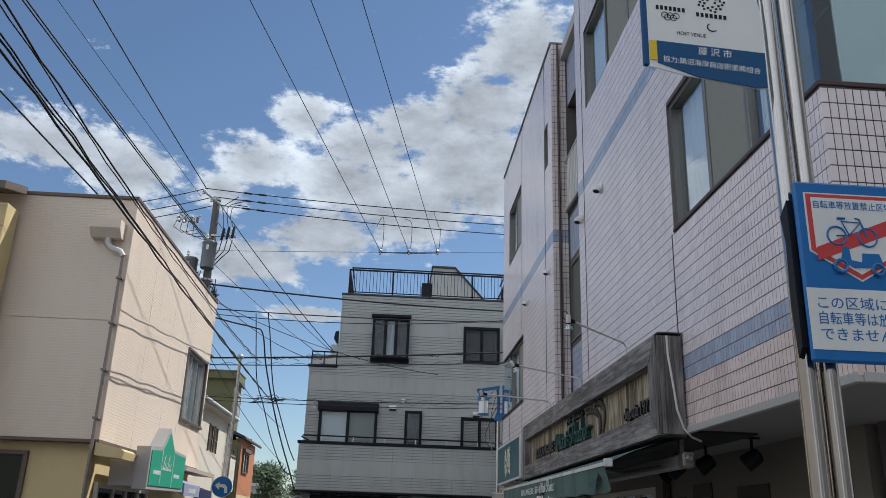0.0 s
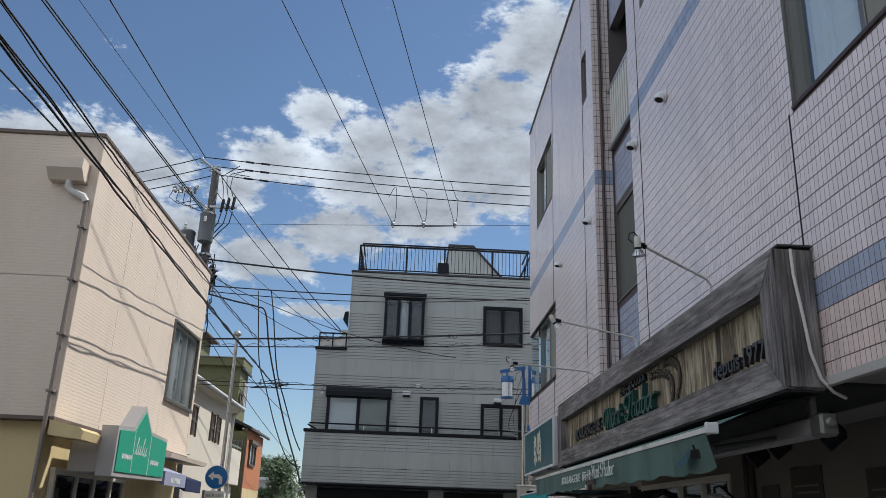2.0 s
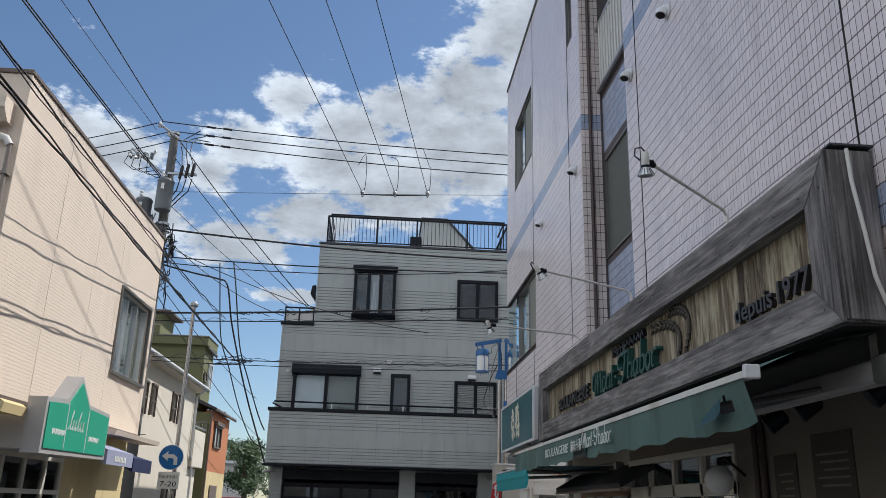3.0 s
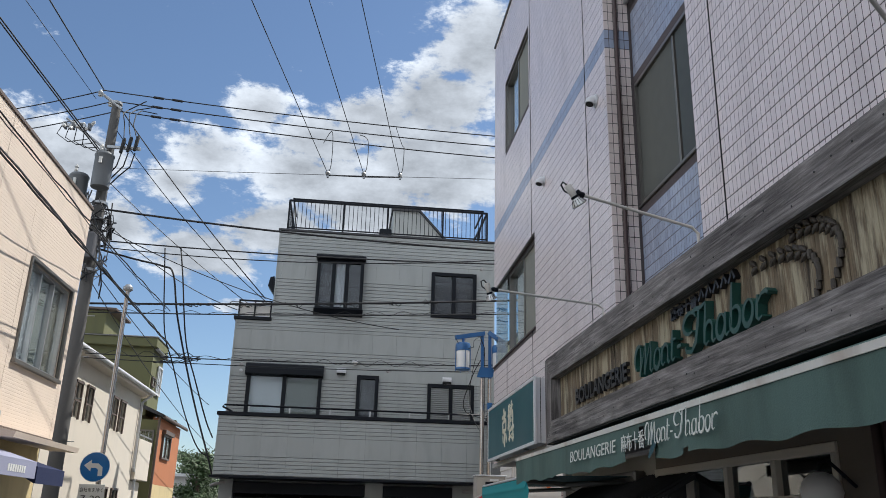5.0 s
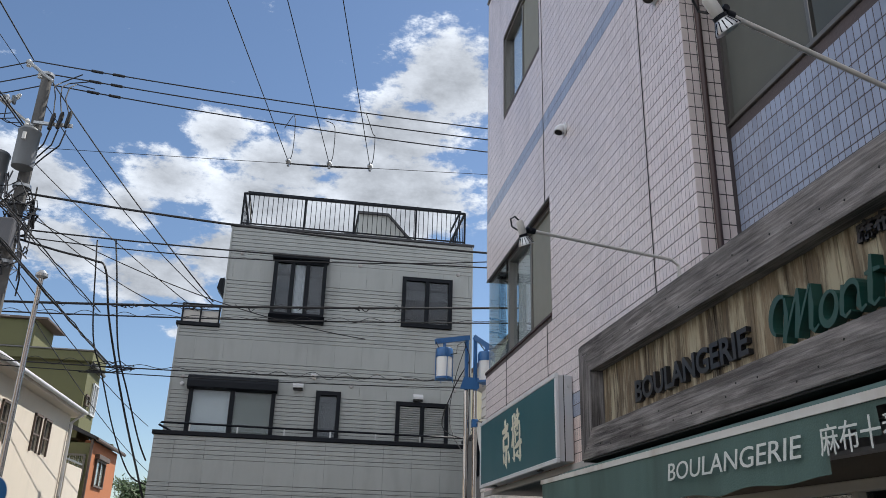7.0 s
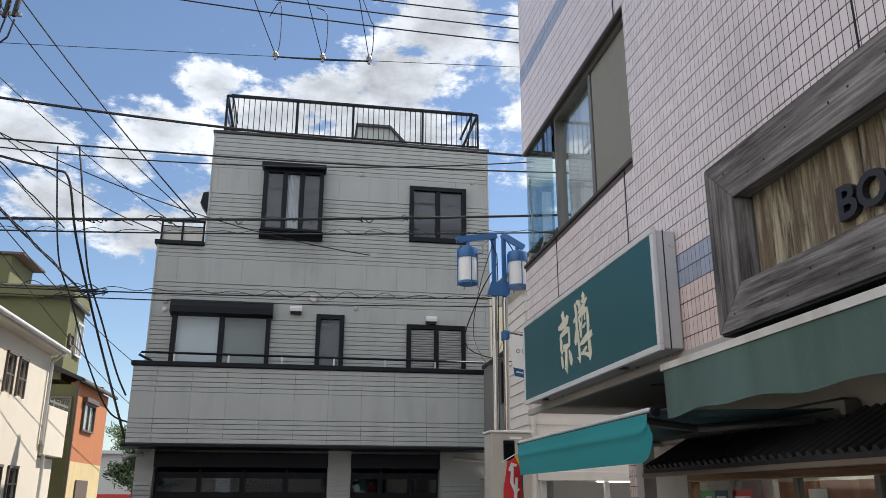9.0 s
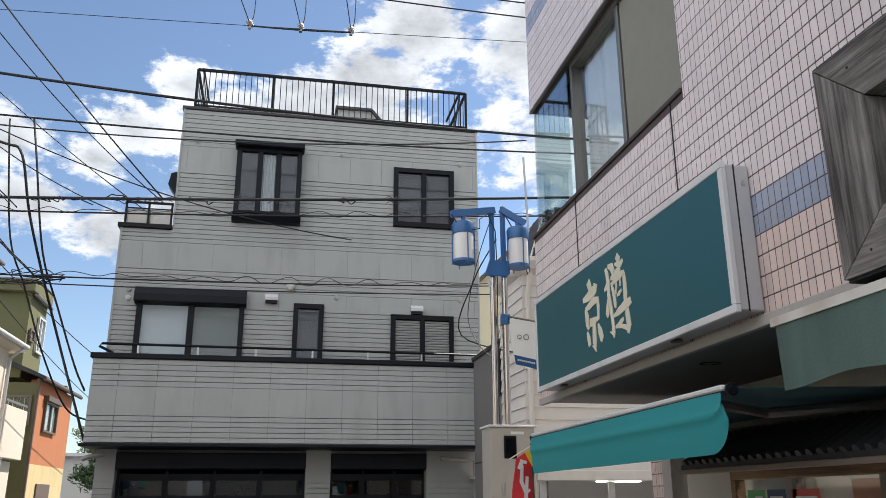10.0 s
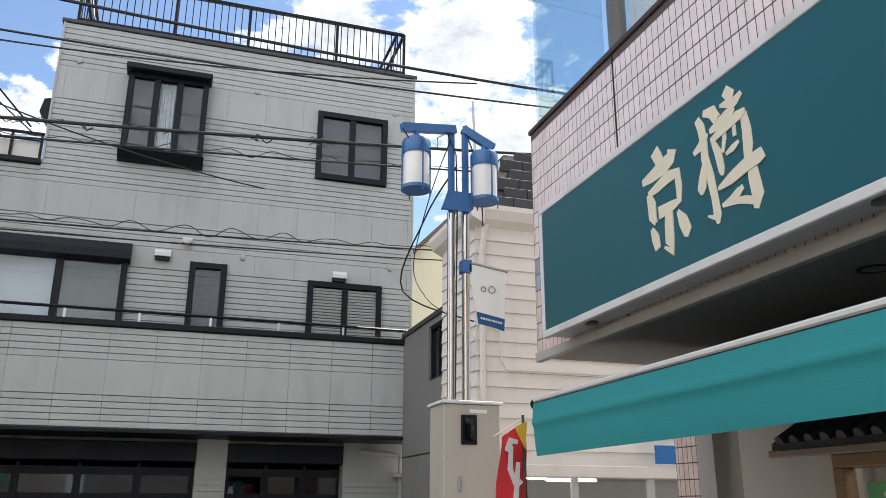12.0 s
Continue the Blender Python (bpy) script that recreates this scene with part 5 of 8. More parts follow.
WY = 23.8
for xa, z, sag in ((-6.3, 11.40, 0.42), (-6.03, 11.13, 0.44), (-5.92, 10.87, 0.50)):
    w = wire(sag_line((xa, WY, z), (16, WY, z), sag, 30), 0.014, "black high-voltage wire crossing above the roofs")
    wire(sag_line((xa, WY, z), (xa - 9, WY + 3.0, z - 0.3), 0.3, 14), 0.014, "black high-voltage wire leading away from the pole")
    for x in (-5.0, -4.55):
        f = (x - xa) / (16 - xa)
        zc = z - 4 * sag * f * (1 - f)
        part("sleeve", Geo().tube([(x - 0.12, WY, zc + 0.012), (x - 0.05, WY, zc + 0.004), (x + 0.05, WY, zc - 0.004), (x + 0.12, WY, zc - 0.012)], 0.032, 8), "cable", w)
wire(sag_line((-6.0, WY, 9.36), (16, WY, 10.6), 0.1), 0.006, "thin ground wire above the street")
# three service wires running back over the street, held by strain insulators
for i, (x, z) in enumerate(((-0.76, 9.62), (0.12, 9.66), (1.01, 9.70))):
    far = Vector((x, WY, z))
    way = Vector(((-0.202, -0.183, -0.180)[i], -1.0, 0.069))
    wire([far + way * s - Vector((0, 0, 0.0)) for s in (0, 5, 10, 15, 20, 30, 40)], 0.009, "thin wire running along the street overhead")
    zc = 11.40 - 0.27 * i - 0.33
    w = wire([(x + 0.0, WY, z + 0.02), (x + 0.06, WY, z + 0.2), (x + 0.07, WY, z + 0.75), (x + 0.02, WY, z + 1.05 - 0.16 * i + 0.1), (x - 0.16, WY, 10.98 - 0.3 * (2 - i) + 0.05)], 0.009, "looped jumper wire hanging from the high-voltage wire")
    ins = thing("strain_insulator", "white strain insulator on an overhead wire", "insulator", far, "strain insulators over the street")
    part("body", Geo().lathe([(0.02, -0.09), (0.055, -0.06), (0.03, -0.03), (0.06, 0.0), (0.03, 0.03), (0.055, 0.06), (0.02, 0.1)], far, 12, (-0.2, -1, 0.07)), "galva", ins, smooth=True)
    part("clevis", Geo().tube([far + Vector((0, 0, -0.1)), far + Vector((0.02, 0.05, 0.12))], 0.03, 8), "galva", ins)
wire([(-0.80, WY, 9.58), (0.12, WY, 9.60), (1.04, WY, 9.66)], 0.016, "black spacer bar between the strain insulators")
# telecom and low-voltage cables across the street
for p0, p1, sag, r in (((PX, WY - 0.2, 8.25), (16, WY, 8.6), 0.55, 0.024), ((PX, WY, 7.55), (16, WY, 8.6), 0.45, 0.016), ((PX, WY, 7.40), (4.1, 23.4, 7.62), 0.25, 0.012),
                       ((PX, WY, 6.05), (16, WY, 8.0), 0.25, 0.024), ((PX, WY, 5.85), (16, WY, 7.5), 0.25, 0.014), ((PX, 24.2, 5.0), (10, 23.9, 5.5), 0.18, 0.012), ((PX, 24.2, 4.9), (10, 23.9, 5.35), 0.2, 0.010),
                       ((PX, WY, 8.1), (-2.75, 25.1, 6.4), 0.25, 0.010), ((PX, WY, 7.9), (1.2, 24.6, 6.0), 0.35, 0.010)):
    wire(sag_line(p0, p1, sag, 24), r)
for z0, z1, s, n, am in ((5.88, 7.54, 0.25, 90, 0.05), (4.98, 5.47, 0.19, 70, 0.07)):
    base = sag_line((PX, WY - 0.02, z0), (16 if z0 > 5.5 else 10, WY, z1), s, n * 4)
    wire([p + Vector((0, 0.03 * math.cos(i * 0.9), am * math.sin(i * 0.55) * (0.6 + 0.4 * math.sin(i * 0.07)))) for i, p in enumerate(base)], 0.006, "spiral hanger wire wound round a cable")
# cables that leave the pole and hang down to the tangle
wire([(PX, WY, 7.35), (-5.0, WY, 7.15), (-4.35, WY, 7.02), (-4.09, WY, 6.85), (-3.97, 24.2, 6.0), (-3.76, 24.8, 5.0), (-3.48, 25.2, 4.0), (-3.08, 25.0, 3.0), (-2.9, 25.0, 2.5)], 0.022, "thick black cable dropping from the pole line")
wire([(-4.35, WY, 7.45), (-4.3, WY, 7.0), (-4.2, 24.2, 5.6), (-4.0, 24.6, 4.9), (-3.7, 25.0, 3.9), (-3.35, 25.4, 3.1), (-3.0, 25.5, 2.9)], 0.016, "black cable dropping from the pole line")
wire([(-4.0, WY, 7.5), (-3.87, WY, 6.8), (-3.70, 24.2, 5.4), (-3.47, 24.6, 4.6), (-3.15, 24.8, 3.7), (-2.95, 24.8, 3.3)], 0.018, "black cable dropping from the pole line")
for i in range(7):
    c = Vector((-3.80 + rnd.uniform(-0.3, 0.3), 24.3, 5.0 + rnd.uniform(-0.08, 0.08)))
    wire([c + Vector((rnd.uniform(-0.3, 0.3), rnd.uniform(-0.1, 0.1), rnd.uniform(-0.09, 0.09))) for _ in range(5)], 0.008, "tangled black cable ends in a junction")
for i in range(26):
    f = 0.02 + 0.33 * rnd.random()
    x = PX + (16 - PX) * f
    z = 6.05 + 1.95 * f - f * (1 - f) + rnd.uniform(-0.05, 0.05)
    wire([Vector((x + 0.07 * k * rnd.uniform(0.6, 1.4), WY + rnd.uniform(-0.03, 0.03), z + rnd.uniform(-0.055, 0.055))) for k in range(5)], rnd.choice((0.005, 0.007, 0.009)), "short cable tail tied to the bundle")
# lines along the left side of the street
for p0, p1, sag, r in (((PX - 0.35, PY, 11.25), (-6.9, -25, 11.9), 0.5, 0.014), ((PX - 0.2, PY, 9.6), (-7.6, -25, 10.4), 0.5, 0.014), ((PX - 0.1, PY, 9.55), (-7.3, -25, 10.3), 0.55, 0.014), ((PX - 0.5, PY, 11.0), (-9.0, -25, 11.6), 0.4, 0.007),
                       ((PX, PY - 0.2, 7.6), (-7.9, -25, 9.4), 0.5, 0.016), ((PX + 0.05, PY, 10.85), (-2.1, 25.1, 6.72), 0.12, 0.014), ((PX + 0.1, PY, 10.2), (-2.05, 25.1, 6.62), 0.25, 0.010), ((PX + 0.1, PY, 8.9), (-2.4, 25.1, 6.5), 0.1, 0.009), ((PX, PY, 6.9), (-4.6, 34, 5.2), 0.2, 0.010), ((PX, PY, 6.6), (-5.2, 40, 4.2), 0.3, 0.010)):
    wire(sag_line(p0, p1, sag, 24), r)

# cables that pass before the cream wall on their way to the junction
for far_end, near_end, sag, r in (((-3.80, 24.3, 5.03), (-2.85, -4.0, 4.85), 0.12, 0.012), ((-3.82, 24.3, 5.06), (-2.90, -4.0, 4.95), 0.10, 0.009), ((-3.78, 24.3, 5.00), (-2.88, -4.0, 5.08), 0.16, 0.008),
                                  ((-4.05, 23.8, 5.98), (-2.95, -4.0, 5.62), 0.46, 0.010), ((-4.15, 23.8, 6.02), (-3.05, -4.0, 5.72), 0.46, 0.007)):
    pts = sag_line(far_end, near_end, sag, 60)
    wire([q + Vector((0.008 * math.sin(i * 1.7 + r * 900), 0, 0.010 * math.sin(i * 2.3 + r * 500))) for i, q in enumerate(pts)], r, "black cable strung along before the cream wall")

# ---- bakery sign ----
def reading(x, y, z, tilt=0.0, way="-x"):
    """A pose for lettering: it reads along m's x, stands up along m's y and looks out along m's z."""
    right, outw = {"-x": ((0, -1, 0), (-1, 0, 0)), "+x": ((0, 1, 0), (1, 0, 0)), "-y": ((1, 0, 0), (0, -1, 0))}[way]
    m = Matrix.Identity(4)
    for i, c in enumerate((right, (0, 0, 1), outw)):
        for k in range(3):
            m[k][i] = c[k]
    m.translation = (x, y, z)
    return m @ pose(0, 0, 0, 0, 0, tilt)


def script_shape(length, height, seed, w=0.012, groups=(4, 6), tall=(0, 5)):
    """A handwritten flourish with no letters in it: groups of slanted loops drawn in one stroke each."""
    r, runs, count = random.Random(seed), [], 0
    total = sum(groups) + 0.8 * (len(groups) - 1)
    step, x0 = length / total, 0.0
    for n in groups:
        run = []
        for i in range(n):
            h = height * (1.0 if count in tall else 0.5) * r.uniform(0.95, 1.05)
            for k in range(14):
                a = 2 * math.pi * k / 14
                y = h * (0.5 - 0.5 * math.cos(a))
                x = x0 + step * (i + k / 14 + 0.30 * math.sin(a) * (1.0 if count in tall else 0.8)) + 0.38 * y
                run.append((x, y, w * (0.45 + 0.75 * max(0.0, -math.sin(a)))))
            count += 1
        run.append((x0 + step * (n + 0.25), height * 0.1, w * 0.3))
        runs.append(run)
        x0 += step * (n + 0.8)
    return runs


def swing(cx, cy, rx, ry, a0, a1, w0, w1, n=12):
    """A curved stroke: an arc of an ellipse from angle a0 to a1 in degrees, its weight swelling in the middle."""
    out = []
    for i in range(n + 1):
        f = i / n
        a = radians(a0 + (a1 - a0) * f)
        out.append((cx + rx * math.cos(a), cy + ry * math.sin(a), w0 + (w1 - w0) * math.sin(math.pi * f)))
    return out


def script_mark(length, low, w):
    """The shop's flowing mark, as slanted brush shapes: low bowls, tall stems and two large swashes, low high where it has no stem."""
    thin, thick = 0.5, 1.35
    bowl = lambda x: [swing(x + 0.30, 0.5, 0.26, 0.48, 80, 440, thin, thick, 18)]
    stem = lambda x, h, foot=0.0: [[(x, h, 0.6), (x, h * 0.5, 1.2), (x, foot + 0.16, 1.1), (x + 0.12, foot + 0.02, 0.6), (x + 0.28, foot + 0.14, 0.4)]]
    arch = lambda x: [swing(x + 0.27, 0.58, 0.24, 0.38, 180, 0, thin, 1.0, 10) + [(x + 0.51, 0.2, 1.2), (x + 0.60, 0.02, 0.7), (x + 0.74, 0.12, 0.4)]]
    runs = []
    # first swash: a loop to the side and three legs
    runs += [swing(0.22, 0.95, 0.34, 0.62, 60, 250, thin, 1.5, 14), [(0.42, 1.45, 0.6), (0.50, 0.9, 1.3), (0.46, 0.0, 1.2)],
             [(0.46, 0.02, 0.5), (0.72, 0.9, 0.6), (0.92, 1.55, 0.5)], [(0.92, 1.55, 0.7), (0.96, 0.8, 1.4), (0.92, 0.0, 1.2)],
             [(0.92, 0.02, 0.5), (1.15, 0.8, 0.6), (1.36, 1.5, 0.5)], [(1.36, 1.5, 0.7), (1.42, 0.8, 1.4), (1.42, 0.14, 1.2), (1.54, 0.0, 0.7), (1.70, 0.14, 0.4)]]
    runs += bowl(1.72) + stem(2.45, 0.98) + arch(2.45) + stem(3.30, 1.45) + [[(3.12, 0.98, 0.5), (3.34, 1.0, 0.8), (3.56, 0.98, 0.5)]]
    runs += [[(3.70, 0.55, 0.9), (4.02, 0.55, 0.9)]]
    # second swash: a curling bar over a leaning trunk
    runs += [swing(4.62, 1.30, 0.46, 0.46, 20, 300, thin, 1.2, 16), [(4.62, 1.72, 0.5), (5.0, 1.78, 1.1), (5.45, 1.74, 0.9), (5.72, 1.86, 0.4)],
             [(5.26, 1.74, 0.8), (5.22, 1.0, 1.5), (5.12, 0.35, 1.4), (4.85, 0.02, 1.0), (4.45, 0.10, 1.0), (4.36, 0.34, 0.9)]]
    runs += stem(5.70, 1.9) + arch(5.70) + bowl(6.45) + stem(7.02, 0.98) + [swing(7.62, 0.5, 0.30, 0.48, 120, -200, thin, thick, 16)] + stem(7.36, 2.0)[:1]
    runs += bowl(8.02) + stem(8.80, 0.98) + [[(8.84, 0.66, 0.4), (9.02, 0.94, 0.7), (9.24, 0.98, 1.0), (9.34, 0.86, 0.8)]]
    k = length / 9.6
    return [[(x * k + 0.22 * y * low, y * low, r * w) for x, y, r in run] for run in runs]


SX, SB, SY0, SY1, SZ0, SZ1 = 2.01, 2.238, 6.40, 13.36, 2.345, 3.175
bakery = thing("shop_sign", "weathered grey timber sign box with raised lettering", "sign", (2.1, 9.9, SZ0))
IY0, IY1, IZ0, IZ1 = 6.62, 13.12, 2.545, 2.955
part("top_beam", Geo().prism([(SY0 + 0.003, SZ1), (11.498, SZ1), (11.498, IZ1), (IY0 + 0.003, IZ1)], 0, SX, SB), "sign_wood_h", bakery)
part("top_beam", Geo().prism([(11.502, SZ1), (SY1 - 0.003, SZ1), (IY1 - 0.003, IZ1), (11.502, IZ1)], 0, SX + 0.002, SB), "sign_wood_h", bakery)
part("bottom_beam", Geo().prism([(SY0 + 0.003, SZ0), (9.398, SZ0), (9.398, IZ0), (IY0 + 0.003, IZ0)], 0, SX - 0.002, SB), "sign_wood_h", bakery)
part("bottom_beam", Geo().prism([(9.402, SZ0), (SY1 - 0.003, SZ0), (IY1 - 0.003, IZ0), (9.402, IZ0)], 0, SX, SB), "sign_wood_h", bakery)
for y0, y1 in ((SY0, IY0), (SY1, IY1)):
    part("side_post", Geo().prism([(y0, SZ0 + 0.003), (y1, IZ0 + 0.003), (y1, IZ1 - 0.003), (y0, SZ1 - 0.003)], 0, SX + 0.001, SB), "sign_wood_v", bakery)
# the shade beneath the sign, put in as a black sheet
part("under_board", Geo().box(SX + 0.012, SB - 0.002, SY0 + 0.01, SY1 - 0.01, SZ0 - 0.012, SZ0 - 0.001), "black_soft", bakery, "black sheet added under the sign to stand for shade")
nail_rnd = random.Random(31)
for i in range(36):
    y = SY0 + 0.12 + i * 0.19
    for z in (SZ1 - 0.11, SZ0 + 0.10):
        zz, yy = z + nail_rnd.uniform(-0.06, 0.06), y + nail_rnd.uniform(-0.06, 0.06)
        part("nail_head", Geo().lathe([(0.006, 0), (0.005, 0.002), (0.0, 0.003)], (SX, yy, zz), 6, (-1, 0, 0)), "black_soft", bakery)
part("end_board", Geo().box(SX + 0.012, SB - 0.004, SY0 - 0.018, SY0, SZ0 + 0.01, SZ1 - 0.01, 0.004), "sign_wood_v", bakery)
part("end_board", Geo().box(SX + 0.012, SB - 0.004, SY1, SY1 + 0.018, SZ0 + 0.01, SZ1 - 0.01, 0.004), "sign_wood_v", bakery)
part("top_flashing", Geo().box(SX + 0.02, SB + 0.004, SY0 - 0.03, SY1 + 0.02, SZ1 + 0.008, SZ1 + 0.018), "roof_dark", bakery)
board = part("board", Geo().box(2.125, 2.14, 6.62, 13.12, 2.5, 2.98), "black_soft", bakery)
plank_rnd = random.Random(11)
plank_meshes = []
for k in range(6):
    me = Geo().box(0, 0.024, 0.0008, 0.0742, 2.53, 2.975, 0.0012).mesh("plank")
    me.materials.append(M["sign_board"])
    plank_meshes.append(me)
for i in range(86):
    under(new("plank", plank_meshes[i % 6]), board).location = (2.10 + plank_rnd.uniform(-0.002, 0.002), 6.63 + i * 0.0752, 0)
LX_ = 2.096
part("lettering", text_geo("BOULANGERIE", 0.185, reading(LX_, 12.48, 2.622), 0.05, 1.38, bold=0.005), "letter_black", bakery, "raised black capitals")
part("script_flourish", stroke_geo(script_mark(1.93, 0.135, 0.0125), reading(LX_, 10.85, 2.582), 0.05), "letter_green", bakery, "raised dark green flourish")
part("lettering", text_geo("麻布十番", 0.085, reading(LX_, 10.25, 2.868), 0.03, 0.42, bold=0.003), "letter_black", bakery)
part("small_shapes", stroke_geo([[(0.1 * i, 0.0, 0.01), (0.1 * i + 0.05, 0.06, 0.012), (0.1 * i + 0.075, 0.01, 0.012)] for i in range(5)], reading(LX_, 9.78, 2.868), 0.03), "letter_black", bakery)
part("lettering", text_geo("depuis", 0.165, reading(LX_, 7.63, 2.60), 0.05, 0.48, bold=0.003), "letter_black", bakery, "raised black word")
part("lettering", text_geo("1977", 0.165, reading(LX_, 7.09, 2.60), 0.05, 0.34, bold=0.003), "letter_black", bakery, "raised black numerals")
ears = Geo()
for y0, z0, y1, z1, bend in ((8.62, 2.56, 9.12, 2.88, 0.12), (8.50, 2.56, 8.74, 2.93, 0.16)):
    for i in range(15):
        f = i / 14
        y = y0 + (y1 - y0) * f * f - bend * math.sin(f * math.pi) * 1.1
        z = z0 + (z1 - z0) * math.sin(f * math.pi / 2)
        if i < 8:
            ears.lathe([(0.012, -0.02), (0.014, 0.0), (0.012, 0.025)], (2.085, y, z), 8)
        else:
            for s in (-1, 1):
                ears.lathe([(0.002, -0.034), (0.016, -0.01), (0.014, 0.012), (0.002, 0.036)], (2.08, y + 0.004 * s, z + 0.022 * s), 8, (0, 0.7 + 0.2 * s, 0.5 * s + 0.2))
part("wheat_grain", ears, "poster_dark", bakery)
hose = [(2.10, 6.36, 3.16), (2.10, 6.352, 3.0), (2.13, 6.35, 2.75), (2.15, 6.35, 2.55), (2.20, 6.36, 2.40), (2.27, 6.38, 2.335), (2.36, 6.42, 2.31)]
single("cable_conduit", Geo().tube(hose, 0.0095, 8), "pipe_white", "cream flexible conduit hanging down the sign's end", "conduit", smooth=True)


def arm_lamp(y, end, aim, label):
    l = thing("sign_lamp", label, "lamp", (WX, y, 3.3), "spot lamps over the bakery sign")
    end, aim = Vector(end), Vector(aim).normalized()
    part("bracket", Geo().box(WX - 0.022, WX - 0.001, y - 0.028, y + 0.028, 3.20, 3.34, 0.005), "pipe_white", l)
    for z in (3.225, 3.315):
        part("bolt", Geo().lathe([(0.008, 0), (0.008, 0.006), (0.0, 0.007)], (WX - 0.022, y, z), 8, (-1, 0, 0)), "galva", l)
    root = Vector((WX - 0.03, y, 3.43))
    part("arm", Geo().tube([(WX - 0.03, y, 3.22), (WX - 0.03, y, 3.40), root.lerp(end, 0.05), root.lerp(end, 0.5), end], 0.0105, 10), "pipe_white", l, smooth=True)
    side = aim.cross(Vector((0, 0, 1))).normalized()
    part("knuckle", Geo().tube([end - (end - root).normalized() * 0.05, end], 0.019, 10).tube([end - side * 0.03, end + side * 0.03], 0.014, 8), "black", l, smooth=True)
    c = end + (end - root).normalized() * 0.035
    k = 0.8
    scaled = lambda prof: [(r * k, h * k) for r, h in prof]
    part("socket", Geo().lathe(scaled([(0.0, -0.065), (0.024, -0.06), (0.029, -0.05), (0.029, 0.03), (0.025, 0.042)]), c, 18, aim), "pipe_white", l, smooth=True)
    part("collar", Geo().lathe(scaled([(0.026, 0.04), (0.033, 0.042), (0.033, 0.06), (0.026, 0.062)]), c, 18, aim), "black", l)
    part("reflector", Geo().lathe(scaled([(0.028, 0.058), (0.034, 0.068), (0.056, 0.105), (0.06, 0.122), (0.054, 0.124), (0.045, 0.112), (0.0, 0.108)]), c, 24, aim), "alu_light", l, smooth=True)
    for q in range(14):
        a = 2 * math.pi * q / 14
        r1 = side * math.cos(a) + aim.cross(side) * math.sin(a)
        part("fin", Geo().tube([c + (r1 * 0.036 + aim * 0.07) * k, c + (r1 * 0.0615 + aim * 0.118) * k], 0.0024, 4), "black", l)
    part("cord", Geo().tube([c - aim * 0.05, c - aim * 0.08 - side * 0.02, c - aim * 0.075 - side * 0.055, c - aim * 0.03 - side * 0.062, c - side * 0.03], 0.0055, 6), "cable", l)


arm_lamp(7.93, (1.53, 7.42, 3.52), (0.05, 0.15, -1), "white spot lamp on a long arm above the sign")
arm_lamp(10.03, (1.35, 9.82, 3.53), (0.55, 0.1, -0.8), "white spot lamp tilted on a long arm above the sign")
arm_lamp(12.03, (1.19, 11.85, 3.47), (0.35, 0.25, -0.9), "white spot lamp on a long arm above the sign")

# ---- bakery awning ----
def bar_x(y):
    return 1.592 + (y - 6.5) * 0.0197


def bar_z(y):
    """The foot of the front bar, which falls a little towards the near end."""
    return 2.094 + (y - 6.46) * 0.0103


AY0, AY1 = 6.46, 13.36
aw = thing("awning", "faded green canvas shop awning with a torn valance", "awning", (1.7, 9.9, 2.1))
g = Geo()
a, b = Vector((bar_x(AY0), AY0, 0)), Vector((bar_x(AY1), AY1, 0))
za, zb = bar_z(AY0), bar_z(AY1)
g.add([(a.x - 0.03, a.y, za), (a.x + 0.03, a.y, za), (a.x + 0.03, a.y, za + 0.03), (a.x - 0.03, a.y, za + 0.03), (b.x - 0.03, b.y, zb), (b.x + 0.03, b.y, zb), (b.x + 0.03, b.y, zb + 0.03), (b.x - 0.03, b.y, zb + 0.03)],
      [(0, 3, 2, 1), (4, 5, 6, 7), (0, 1, 5, 4), (1, 2, 6, 5), (2, 3, 7, 6), (3, 0, 4, 7)])
part("front_bar", g, "bar_white", aw, "white front bar with rust stains")
part("end_cap", Geo().box(a.x - 0.036, a.x + 0.036, AY0 - 0.03, AY0, za - 0.008, za + 0.055, 0.006), "trim_white", aw)
n = 90
g = Geo()
vs = []
for i in range(n + 1):
    y = AY0 + 0.02 + (AY1 - AY0 - 0.04) * i / n
    x = bar_x(y)
    z0 = bar_z(y) + 0.005
    vs += [(x + 0.02 + (2.20 - x) * f, y, z0 + 0.028 + (2.305 - z0) * f + 0.028 * math.sin(math.pi * f)) for f in (0, 0.33, 0.66, 1.0)]
part("canopy", g.add(vs, [(i * 4 + j, i * 4 + j + 1, i * 4 + 5 + j, i * 4 + 4 + j) for i in range(n) for j in range(3)]), "awning_green", aw)
g = Geo()
vs, n, rows = [], 240, 8
vr = random.Random(4)
for i in range(n + 1):
    y = AY0 + 0.03 + (AY1 - AY0 - 0.05) * i / n
    top = bar_z(y) + 0.01
    drop = 0.215 + 0.008 * math.sin(i * 0.35) + 0.006 * math.sin(i * 0.13 + 1)
    drop *= min(1.0, 0.86 + 0.14 * (y - AY0) / 0.3)
    for j in range(rows + 1):
        f = j / rows
        vs.append((bar_x(y) - 0.024 + (0.012 * math.sin(y * 5.3) + 0.008 * math.sin(y * 11.7)) * f + 0.05 * f * (y < 7.1), y, top - drop * f))
TEARS = [(9.62, 9.72, 0.10, 1.2), (9.70, 9.98, 0.42, 1.2), (9.45, 9.70, 0.62, 1.2), (8.95, 9.12, 0.9, 1.2), (6.66, 6.80, 0.28, 0.66)]
fs = []
